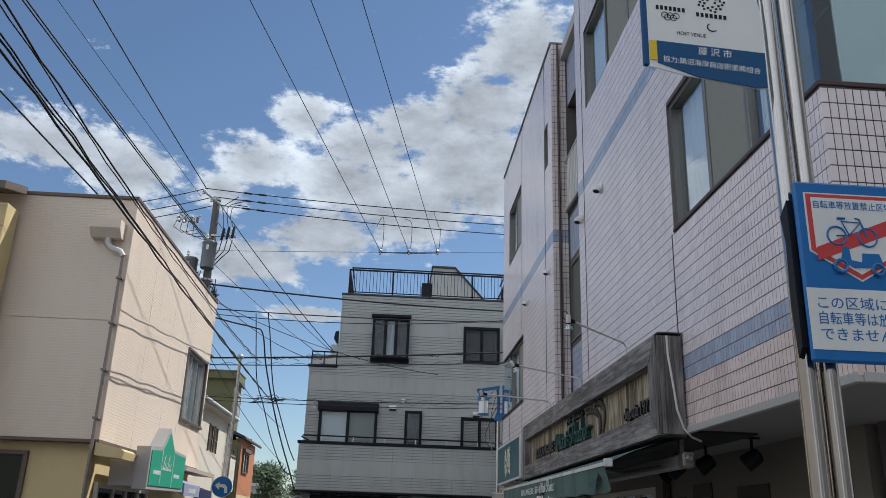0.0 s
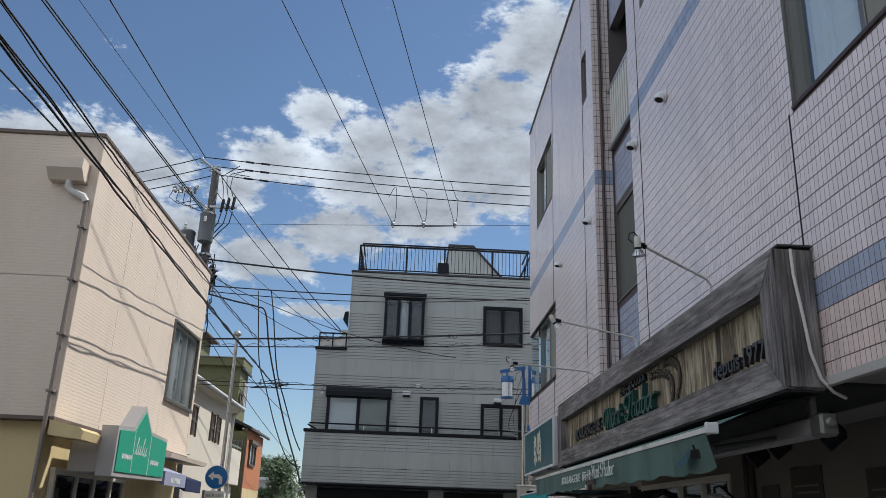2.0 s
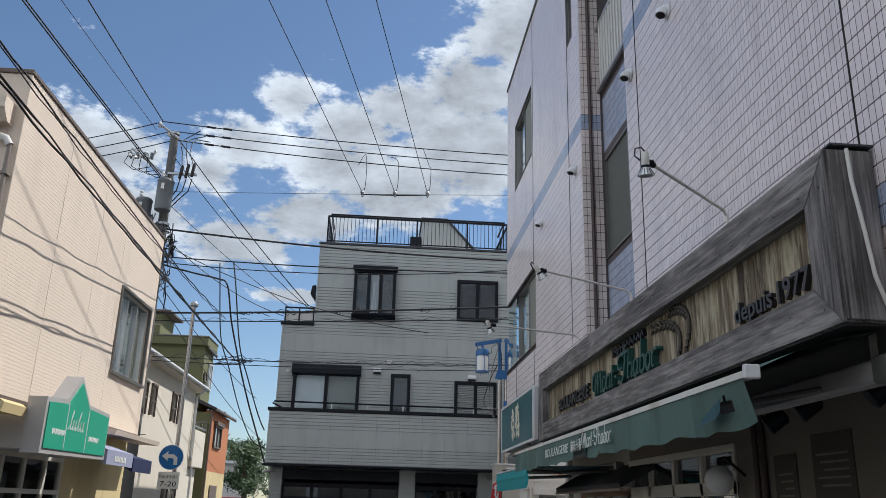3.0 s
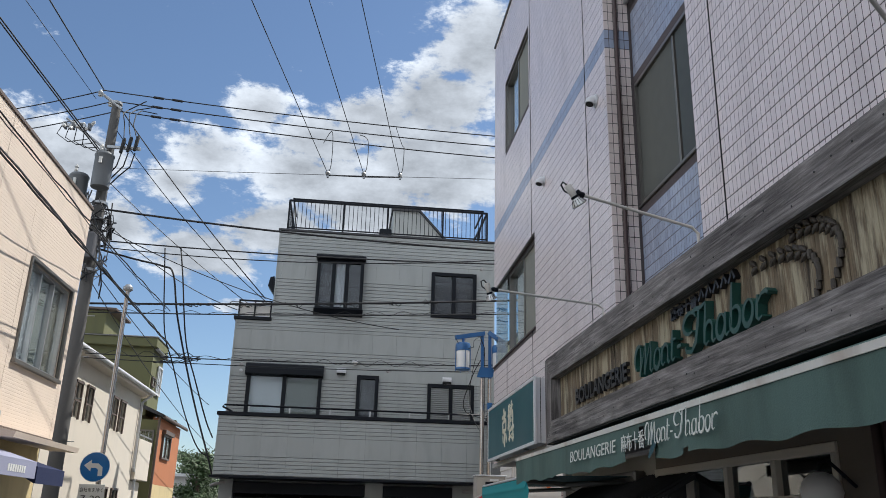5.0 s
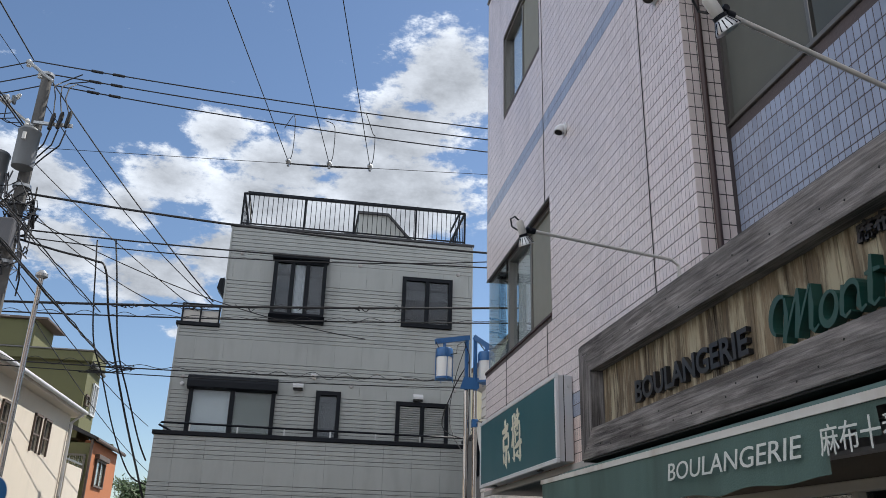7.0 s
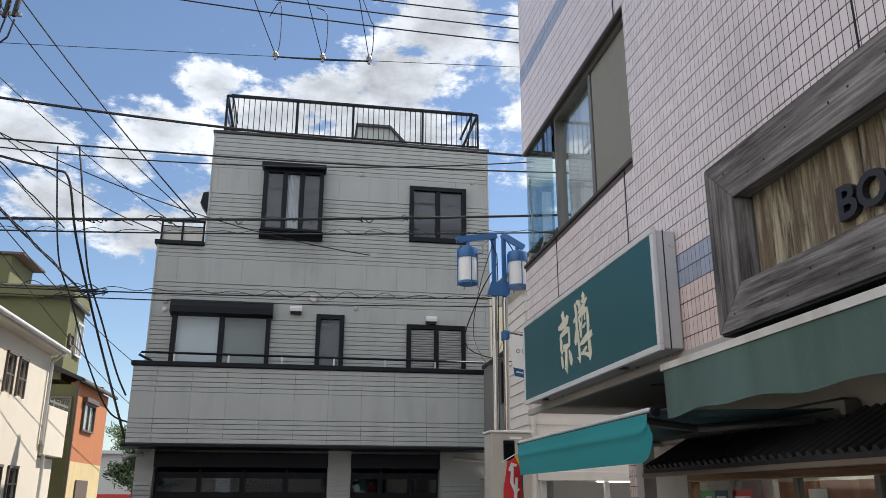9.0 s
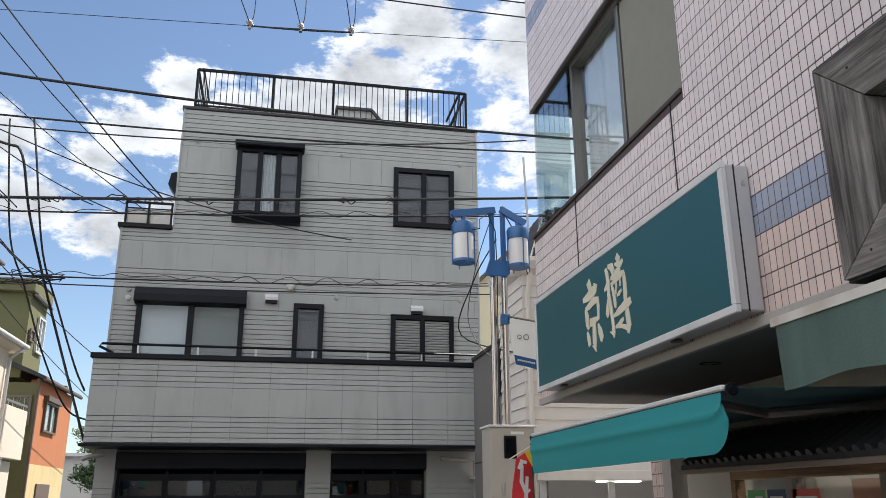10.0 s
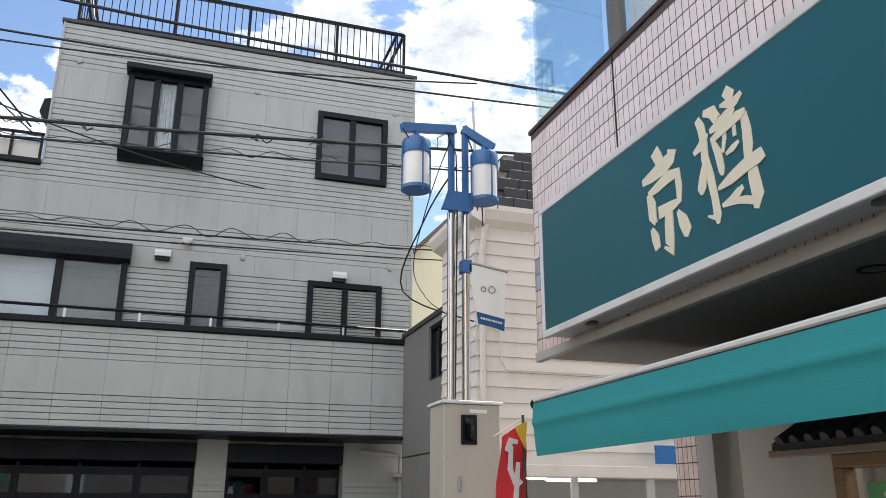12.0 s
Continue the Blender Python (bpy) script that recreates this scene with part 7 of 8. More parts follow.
part("shield_field", shield(0.90, N0 - 0.0045, N0 - 0.003), "sign_white", nb)
part("slash", Geo().prism([(1.168, 2.425), (1.168, 2.470), (1.442, 2.585), (1.442, 2.535)], 1, N0 - 0.006, N0 - 0.0045), "sign_red", nb)
for cx, cz, r in ((1.237, 2.512, 0.031), (1.339, 2.510, 0.031)):
    part("wheel_print", Geo().tube([(cx + r * math.cos(t * 0.3142), N0 - 0.0065, cz + r * math.sin(t * 0.3142)) for t in range(21)], 0.0032, 5), "sign_blue", nb)
part("frame_print", Geo().tube([(1.2370, N0 - 0.0065, 2.512), (1.2795, N0 - 0.0065, 2.515), (1.2583, N0 - 0.0065, 2.562), (1.3220, N0 - 0.0065, 2.560), (1.2795, N0 - 0.0065, 2.515)], 0.003, 5).tube([(1.3390, N0 - 0.0065, 2.510), (1.3177, N0 - 0.0065, 2.572), (1.3050, N0 - 0.0065, 2.574)], 0.003, 5).tube([(1.2455, N0 - 0.0065, 2.572), (1.2710, N0 - 0.0065, 2.572)], 0.004, 5), "sign_blue", nb)
part("scooter_print", Geo().prism([(1.2412, 2.43), (1.2540, 2.475), (1.2710, 2.475), (1.2752, 2.43), (1.3093, 2.425), (1.3135, 2.455), (1.3687, 2.455), (1.3772, 2.425), (1.3602, 2.41), (1.2837, 2.405)], 1, N0 - 0.008, N0 - 0.0062).tube([(1.2387 + 0.02 * math.cos(t * 0.35), N0 - 0.007, 2.41 + 0.02 * math.sin(t * 0.35)) for t in range(19)], 0.005, 5).tube([(1.3602 + 0.018 * math.cos(t * 0.35), N0 - 0.007, 2.403 + 0.018 * math.sin(t * 0.35)) for t in range(19)], 0.005, 5), "sign_blue", nb)
part("lettering", text_geo("自転車等放置禁止区域", 0.030, reading(1.172, N0 - 0.0052, 2.607, 0, "-y"), 0.001, 0.262), "sign_blue", nb)
for s, z, w in (("この区域に", 2.272, 0.225), ("自転車等は放置", 2.222, 0.265), ("できません。", 2.172, 0.25)):
    part("lettering", text_geo(s, 0.044, reading(1.150, N0 - 0.0022, z, 0, "-y"), 0.001, w), "sign_blue", nb)
part("back_board", Geo().prism([(2.232, 2.64), (2.285, 2.60), (2.265, 2.5), (2.275, 2.3), (2.262, 2.12), (2.232, 2.15)], 0, 1.10, 1.118), "black", post)

inside_lamp = thing("tube_lamp", "fluorescent tube lamp inside the sushi shop", "lamp", (3.9, 15.0, 2.3))
part("fitting", Geo().box(3.86, 3.94, 14.3, 15.9, 2.33, 2.37, 0.005), "trim_white", inside_lamp)
part("tube", Geo().tube([(3.9, 14.35, 2.30), (3.9, 15.85, 2.30)], 0.018, 8), "tube", inside_lamp)

# ---- green shop sign and small awnings on the cream building ----
MX = -3.72
mar = thing("shop_sign", "bright green peaked shop sign in a grey case", "sign", (MX, 13.8, 2.0))
poly = [(12.62, 1.98), (12.62, 2.60), (13.24, 2.64), (13.63, 2.97), (14.02, 2.66), (14.86, 2.63), (14.86, 2.02)]
inner = [(12.68, 2.04), (12.68, 2.55), (13.27, 2.59), (13.63, 2.89), (13.99, 2.61), (14.80, 2.58), (14.80, 2.07)]
part("case", Geo().prism(poly, 0, MX - 0.22, MX - 0.012), "pipe_grey", mar)
part("panel", Geo().prism(inner, 0, MX - 0.011, MX + 0.002), "sign_green", mar, "bright green panel")
for y in (13.27, 13.99):
    part("divider", Geo().box(MX + 0.002, MX + 0.006, y - 0.008, y + 0.008, 2.06, 2.6), "sign_white", mar)
part("script_flourish", stroke_geo(script_shape(0.52, 0.24, 21, 0.012, (6,), (0, 3)), reading(MX + 0.003, 13.33, 2.30, 0, "+x"), 0.003), "sign_white", mar)
for y0, n in ((12.86, 8), (14.10, 8)):
    for i in range(n):
        part("text_bar", Geo().box(MX + 0.002, MX + 0.005, y0 + i * 0.05, y0 + 0.038 + i * 0.05, 2.21 + 0.012 * (i % 2), 2.275), "sign_white", mar)
part("mounting_block", Geo().box(LX + 0.001, MX - 0.222, 12.7, 14.8, 2.02, 2.42, 0.01), "pipe_grey", mar)
for name, y0, y1, mt, z0, z1, lab in (("lilac", 14.95, 16.2, "lilac", 1.97, 2.36, "lilac grey canvas awning with white writing"), ("navy", 16.25, 17.3, "navy", 1.92, 2.30, "navy blue canvas awning")):
    a = thing("awning", lab, "awning", (MX, (y0 + y1) / 2, z0))
    part("canopy", Geo().prism([(LX + 0.0, z1), (MX, z0 + 0.2), (MX, z0), (MX - 0.02, z0), (LX + 0.0, z1 - 0.06)], 1, y0, y1), mt, a)
    if name == "lilac":
        for i in range(8):
            part("text_bar", Geo().box(MX + 0.001, MX + 0.004, y0 + 0.35 + i * 0.07, y0 + 0.40 + i * 0.07, z0 + 0.05, z0 + 0.13), "sign_white", a)
shop_win = thing("shop_window", "cream-framed shop window below the green sign", "window", (LX - 0.15, 13.6, 0.4))
part("pane", Geo().box(LX - 0.13, LX - 0.122, 12.62, 15.3, 0.42, 2.0), "glass_dark", shop_win)
for z0, z1 in ((0.38, 0.46), (1.55, 1.61), (1.98, 2.06)):
    part("rail", Geo().box(LX - 0.158, LX - 0.09, 12.6, 15.32, z0, z1, 0.005), "cream_frame", shop_win)
for y in (12.6, 13.35, 14.0, 14.68, 15.25):
    part("stile", Geo().box(LX - 0.155, LX - 0.092, y, y + 0.07, 0.46, 1.98, 0.005), "cream_frame", shop_win)

# ---- mast with the one-way sign ----
SMX, SMY = -3.86, 19.5
mast = thing("sign_mast", "silver mast carrying a round blue arrow sign and a plate", "traffic sign", (SMX, SMY, 0))
part("tube", Geo().tube([(SMX, SMY, 0), (SMX, SMY, 5.28)], 0.042, 16, 0.036), "chrome", mast, smooth=True)
part("cap", Geo().lathe([(0.05, 0), (0.085, 0.03), (0.085, 0.07), (0.04, 0.12), (0.0, 0.12)], (SMX, SMY, 5.26), 14), "galva", mast, smooth=True)
CX, CZ, CYs = -3.93, 2.30, SMY - 0.06
disc = part("disc", Geo().lathe([(0.235, 0), (0.235, 0.008), (0.0, 0.008)], (CX, CYs, CZ), 36, (0, -1, 0)), "sign_white", mast)
part("disc_face", Geo().lathe([(0.225, 0.0), (0.225, 0.003), (0.0, 0.003)], (CX, CYs - 0.008, CZ), 36, (0, -1, 0)), "sign_blue", disc)
part("arrow", Geo().prism([(CX - 0.17, CZ + 0.02), (CX - 0.06, CZ + 0.11), (CX - 0.06, CZ + 0.055), (CX + 0.05, CZ + 0.055), (CX + 0.12, CZ), (CX + 0.13, CZ - 0.14), (CX + 0.06, CZ - 0.14), (CX + 0.055, CZ - 0.04), (CX + 0.02, CZ - 0.015), (CX - 0.06, CZ - 0.015), (CX - 0.06, CZ - 0.07)], 1, CYs - 0.0145, CYs - 0.0112), "sign_white", disc)
plate = part("plate", Geo().box(CX - 0.2, CX + 0.2, CYs - 0.008, CYs, 1.72, 2.03, 0.003), "sign_white", mast)
part("lettering", text_geo("自転車を除く", 0.075, reading(CX - 0.175, CYs - 0.0085, 1.915, 0, "-y"), 0.001, 0.35), "letter_black", plate)
part("lettering", text_geo("7-20", 0.135, reading(CX - 0.15, CYs - 0.0085, 1.765, 0, "-y"), 0.001, 0.30), "letter_black", plate)

# ---- white house behind the pole ----
WHX = -6.52
wh = thing("white_house", "warm white rendered house with a gutter and small shuttered windows", "house", (-9, 28.5, 0))
whw = [(26.02, 26.50, 3.80, 4.62), (26.98, 27.46, 3.82, 4.64), (29.42, 29.92, 3.88, 4.72), (30.28, 30.78, 3.88, 4.72), (29.5, 30.1, 1.5, 2.25), (30.6, 31.2, 1.5, 2.25)]
g = Geo()
for a, b, z0, z1 in cut(24.4, 32.65, 0, 5.25, whw):
    g.box(WHX - 0.15, WHX, a, b, z0, z1)
part("street_wall", g, "white_wall", wh)
part("wall", Geo().box(-12, WHX - 0.15, 24.4, 24.55, 0, 5.25).box(-12, WHX - 0.15, 32.5, 32.65, 0, 5.25), "white_wall", wh)
for a, b, z0, z1 in whw:
    w = window_unit("window", "narrow brown-framed window", facing(WHX - 0.05, a, z0, "+x"), b - a, z1 - z0, 1, 0.05, "alu", "glass", [(0, 1, "blind")], wh, 0.07)
    part("rail", Geo().box(WHX + 0.01, WHX + 0.04, a - 0.04, b + 0.04, z0 + 0.38, z0 + 0.42).box(WHX, WHX + 0.05, a - 0.04, a, z0 - 0.03, z1 + 0.03).box(WHX, WHX + 0.05, b, b + 0.04, z0 - 0.03, z1 + 0.03).box(WHX, WHX + 0.06, a - 0.04, b + 0.04, z1, z1 + 0.06), "roof_brown", w)
part("eave", Geo().prism([(WHX - 0.1, 5.18), (WHX + 0.28, 5.22), (WHX + 0.28, 5.36), (WHX - 0.1, 5.5)], 1, 24.2, 32.95), "white_wall", wh)
part("gutter", Geo().tube([(WHX + 0.33, 24.2, 5.34), (WHX + 0.33, 32.95, 5.34)], 0.06, 10), "trim_white", wh, smooth=True)
part("roof", Geo().prism([(WHX + 0.25, 5.37), (-9.3, 6.7), (-12, 5.4), (-12, 5.2), (WHX, 5.2)], 1, 24.3, 32.85), "roof_dark", wh)
part("downpipe", Geo().tube([(WHX + 0.33, 32.7, 5.3), (WHX + 0.08, 32.55, 5.0), (WHX + 0.08, 32.55, 3.0), (WHX + 0.08, 32.9, 2.75), (WHX + 0.08, 32.9, 0.0)], 0.045, 8), "trim_white", wh, smooth=True)
part("balcony", Geo().box(WHX - 2, WHX + 0.12, 32.7, 34.5, 2.65, 3.9, 0.01).box(WHX - 2, WHX - 0.1, 32.7, 34.4, 0, 2.6), "white_wall", wh)
part("balcony_rail", Geo().box(WHX + 0.06, WHX + 0.1, 32.7, 34.5, 4.0, 4.05), "alu", wh)

# ---- olive and orange house ----
ol = thing("olive_house", "olive green house with an orange side and a roof box", "house", (-9, 38, 0))
part("front_wall", Geo().box(-13, -6.92, 35.2, 35.4, 4.9, 7.3), "olive", ol)
part("upper_wall", Geo().box(-7.12, -6.92, 35.4, 36.9, 4.9, 7.3), "olive", ol)
part("parapet", Geo().box(-13, -6.80, 35.0, 36.95, 7.3, 7.62, 0.02), "olive", ol)
part("parapet_cap", Geo().box(-13, -6.77, 34.97, 36.98, 7.62, 7.67, 0.01), "alu", ol)
part("roof_box", Geo().box(-11, -8.7, 35.0, 37.0, 7.67, 8.55, 0.02), "olive", ol)
part("roof_box_cap", Geo().box(-11.1, -8.35, 34.9, 37.1, 8.55, 8.63, 0.01), "roof_brown", ol)
part("upper_back", Geo().box(-13, -7.12, 36.75, 36.9, 4.9, 7.3), "olive", ol)
part("gutter", Geo().tube([(-6.8, 35.2, 7.25), (-6.8, 36.9, 7.2)], 0.06, 8), "alu", ol)
part("lower_wall", Geo().box(-13, -6.43, 35.1, 35.25, 0, 4.75), "olive", ol)
part("orange_wall", Geo().box(-6.63, -6.41, 35.25, 39.2, 2.6, 4.85), "orange", ol, "terracotta orange side wall")
part("foot_wall", Geo().box(-6.63, -6.41, 35.25, 39.2, 0, 2.6), "yellow_wall", ol)
part("back_wall", Geo().box(-13, -6.63, 39.2, 39.4, 0, 5.2), "olive", ol)
part("lower_roof", Geo().prism([(-6.2, 4.83), (-6.2, 4.92), (-7.2, 5.35), (-7.2, 5.2)], 1, 34.95, 39.5), "roof_dark", ol)
part("lower_gutter", Geo().tube([(-6.21, 34.95, 4.85), (-6.21, 39.5, 4.85)], 0.055, 8), "roof_brown", ol)
part("corner_pipe", Geo().tube([(-6.37, 35.05, 4.85), (-6.37, 35.05, 0)], 0.045, 8), "roof_brown", ol)
w = window_unit("window", "dark-framed window", facing(-6.335, 36.0, 3.5, "+x"), 1.4, 0.85, 2, 0.06, "roof_brown", "glass", [(0, 1, "blind")], ol, 0.07)
part("shutter_box", Geo().box(-6.41, -6.26, 35.9, 37.5, 4.35, 4.5, 0.01), "roof_brown", w)
window_unit("window", "white-framed corner window", facing(-6.845, 36.05, 5.75, "+x"), 0.7, 1.05, 2, 0.06, "trim_white", "glass", [(0, 1, "curtain_white")], ol, 0.05)
window_unit("window", "small dark window", facing(-6.845, 35.35, 5.95, "+x"), 0.45, 0.35, 1, 0.05, "roof_brown", "glass", [(0, 1, "blind")], ol, 0.05)
window_unit("window", "pale frosted window", facing(-7.25, 35.03, 3.6, "-y"), 0.75, 0.8, 1, 0.06, "alu", "glass", [(0, 1, "curtain_white")], ol, 0.06)
part("side_door", Geo().box(-6.40, -6.36, 36.2, 37.6, 0, 2.1, 0.01), "roof_brown", ol)

# ---- distance ----
far = thing("far_building", "pale low building at the end of the side street", "building", (-9, 60, 0))
part("wall", Geo().box(-16, -7.6, 52, 53, 0, 3.6), "far_wall", far)
part("band", Geo().box(-16, -7.55, 51.95, 52, 1.2, 1.75), "sign_red", far)
part("roof", Geo().box(-16, -7.4, 51.7, 53.3, 3.6, 3.75), "trim_white", far)
far = thing("far_house", "pale far house beyond the side street", "house", (-2, 64, 0))
part("wall", Geo().box(-7, 4, 64, 66, 0, 3.4), "far_wall", far)
part("roof", Geo().prism([(63.6, 3.4), (67.5, 4.6), (71, 3.4)], 0, -7.3, 4.3), "roof_dark", far)


def tree(x, y, h, r, seed):
    rt = random.Random(seed)
    t = thing("tree", "dark green pine tree beyond the houses", "tree", (x, y, 0), "trees at the street's end")
    g = Geo().tube([(x, y, 0), (x + 0.1, y, h * 0.35), (x - 0.05, y, h * 0.7), (x, y, h * 0.95)], 0.2, 10, 0.05)
    tips = []
    for i in range(16):
        z = h * rt.uniform(0.4, 0.95)
        a = rt.uniform(0, 6.28)
        ln = r * rt.uniform(0.5, 1.0) * (1.25 - z / h * 0.7)
        tip = Vector((x + ln * math.cos(a), y + ln * math.sin(a), z + 0.3 * ln))
        g.tube([(x, y, z - 0.2), (x + 0.5 * ln * math.cos(a), y + 0.5 * ln * math.sin(a), z + 0.05), tip], 0.05, 6, 0.015)
        tips += [tip, tip.lerp(Vector((x, y, z)), 0.4)]
    part("trunk", g, "bark", t, smooth=True)
    vs, fs = [], []
    for c in tips:
        for _ in range(110):
            p = c + Vector((rt.gauss(0, 0.30), rt.gauss(0, 0.30), rt.gauss(0, 0.17)))
            d = Vector((rt.uniform(-1, 1), rt.uniform(-1, 1), rt.uniform(-0.6, 1))).normalized()
            s = d.orthogonal().normalized() * 0.035
            k = len(vs)
            vs += [p - s, p + s, p + d * 0.22 + s * 0.4, p + d * 0.22 - s * 0.4]
            fs.append((k, k + 1, k + 2, k + 3))
    part("crown", Geo().add(vs, fs), "leaf", t)


tree(-7.0, 48.5, 4.7, 1.1, 1)
tree(-5.6, 56, 4.6, 1.6, 2)
tree(-8.8, 58, 5.6, 1.7, 3)
tree(-3.9, 60, 4.4, 1.5, 4)

# ---- ivory house with a mansard roof, on the right beyond the shops ----
IX, IY = 3.34, 21.5
iv = thing("ivory_house", "ivory house with lap siding and a dark mansard roof", "house", (6, 24, 0))
iw = part("front_wall", Geo().box(IX + 0.02, 10, IY + 0.02, IY + 0.2, 1.95, 4.65), "white_siding", iv)
il = part("side_wall", Geo().box(IX + 0.02, IX + 0.2, IY + 0.2, 22.7, 0, 4.65), "white_siding", iv)
part("back_wall", Geo().box(IX + 0.2, 10, 22.55, 22.7, 2.0, 4.65), "white_siding", iv)
for i in range(16):
    z = 1.96 + i * 0.168
    part("siding_board", Geo().prism([(IY + 0.02, z), (IY - 0.012, z), (IY + 0.006, z + 0.166), (IY + 0.02, z + 0.166)], 0, IX, 9.5), "white_siding", iw)
    part("siding_board", Geo().prism([(IX + 0.02, z), (IX - 0.012, z), (IX + 0.006, z + 0.166), (IX + 0.02, z + 0.166)], 1, IY, 22.7), "white_siding", il)
part("cornice", Geo().prism([(IY + 0.05, 4.62), (IY - 0.12, 4.70), (IY - 0.18, 4.80), (IY - 0.18, 4.86), (IY + 0.05, 4.86)], 0, IX - 0.15, 9.6), "white_siding", iv)
part("cornice", Geo().prism([(IX + 0.05, 4.62), (IX - 0.10, 4.70), (IX - 0.15, 4.80), (IX - 0.15, 4.86), (IX + 0.05, 4.86)], 1, IY - 0.18, 22.8), "white_siding", iv)
mans = part("mansard_roof", Geo().add([(3.50, IY - 0.02, 4.86), (10, IY - 0.02, 4.86), (10, 22.8, 4.86), (3.50, 22.8, 4.86), (3.86, IY + 0.35, 5.76), (10, IY + 0.35, 5.76), (10, 22.5, 5.76), (3.86, 22.5, 5.76)], [(0, 1, 5, 4), (1, 2, 6, 5), (2, 3, 7, 6), (3, 0, 4, 7), (4, 5, 6, 7), (0, 3, 2, 1)]), "roof_dark", iv, "dark shingled mansard roof")
for i in range(6):
    f = i / 6
    for k in range(11):
        xa = 3.50 + 0.36 * f + 0.02 + k * 0.3 + (0.15 if i % 2 else 0)
        if xa + 0.29 < 7:
            part("shingle", Geo().box(xa, xa + 0.292, IY - 0.045 + 0.37 * f, IY - 0.02 + 0.37 * f, 4.87 + 0.9 * f, 5.03 + 0.9 * f, 0.004), "roof_dark", mans)
part("snow_guard", Geo().tube([(3.47, IY - 0.05, 4.9), (3.78, IY + 0.27, 5.62)], 0.014, 6), "pipe_white", iv)
part("gutter_pipe", Geo().tube([(3.42, IY - 0.14, 4.62), (3.40, IY - 0.09, 4.4), (3.40, IY - 0.05, 4.25), (3.40, IY - 0.05, 0)], 0.035, 10), "white_siding", iv, smooth=True)
part("conduit", Geo().tube([(3.62, IY - 0.03, 3.9), (3.62, IY - 0.03, 3.1), (3.68, IY - 0.03, 2.99), (5.6, IY - 0.03, 2.99)], 0.011, 6), "white_siding", iv)
part("junction_box", Geo().box(3.58, 3.66, IY - 0.05, IY - 0.012, 3.86, 3.98, 0.006).box(3.55, 3.60, IY - 0.05, IY - 0.012, 3.42, 3.55, 0.006), "white_siding", iv)
part("shop_fascia", Geo().box(IX + 0.1, 10, IY - 0.25, IY + 0.02, 1.84, 1.97, 0.01), "white_siding", iv)
part("shop_ceiling", Geo().box(IX + 0.1, 10, IY + 0.2, 26, 1.95, 2.0), "far_wall", iv)
part("shop_back", Geo().box(IX + 0.1, 10, 26, 26.1, 0, 1.95), "far_wall", iv)
for i in range(4):
    part("shop_stile", Geo().box(3.5 + i * 0.95, 3.58 + i * 0.95, IY, IY + 0.06, 0, 1.84, 0.005), "trim_white", iv)
part("shop_transom", Geo().box(3.5, 8, IY, IY + 0.06, 1.5, 1.57, 0.005), "trim_white", iv)
part("blue_board", Geo().box(5.35, 5.8, IY - 0.27, IY - 0.252, 2.0, 2.2), "sign_blue", iv)
for x0, x1, y in ((3.9, 4.7, 22.6), (5.0, 5.8, 23.4)):
    t = thing("tube_lamp", "white fluorescent tube lamp inside the shop", "lamp", (x0, y, 1.9), "tube lamps in the far shop")
    part("fitting", Geo().box(x0, x1, y - 0.05, y + 0.05, 1.905, 1.95, 0.006), "trim_white", t)
    part("tube", Geo().tube([(x0 + 0.03, y, 1.885), (x1 - 0.03, y, 1.885)], 0.018, 8), "tube", t)
l = thing("wall_lamp", "orange warning lamp on ivory siding", "lamp", (4.05, IY, 2.3))
part("lens", Geo().box(4.02, 4.09, IY - 0.07, IY - 0.02, 2.24, 2.34, 0.01), "orange_lamp", l)
bg_house = thing("beige_house", "cream gabled house behind the ivory one", "house", (7, 33, 0))
part("wall", Geo().prism([(5.0, 0), (5.0, 7.0), (6.9, 8.9), (9.0, 7.0), (9.0, 0)], 1, 32, 38), "pale_cream", bg_house)
part("verge", Geo().prism([(4.8, 6.75), (4.8, 6.9), (6.9, 9.05), (9.2, 6.9), (9.2, 6.75), (6.9, 8.88)], 1, 31.8, 38.2), "roof_brown", bg_house)
gap = thing("dark_shed", "dark grey shed wall between two houses", "shed", (4.2, 25, 0))
g = Geo()
for a, b, z0, z1 in cut(22.72, 24.6, 0, 3.9, [(22.78, 23.36, 3.1, 3.82)]):
    g.box(3.37, 3.49, a, b, z0, z1)
part("wall", g, "shed_grey", gap)
part("wall", Geo().box(3.49, 4.6, 24.48, 24.6, 0, 3.9), "shed_grey", gap)
part("roof", Geo().box(3.34, 4.6, 22.72, 24.63, 3.9, 3.97, 0.008), "roof_dark", gap)
part("seam", Geo().box(3.366, 3.37, 22.72, 24.6, 2.18, 2.2), "black_soft", gap)
window_unit("window", "dark shed window with a black frame", facing(3.40, 23.36, 3.1, "-x"), 0.58, 0.72, 2, 0.04, "black", "glass", [(0, 1, "screen")], gap, 0.06)

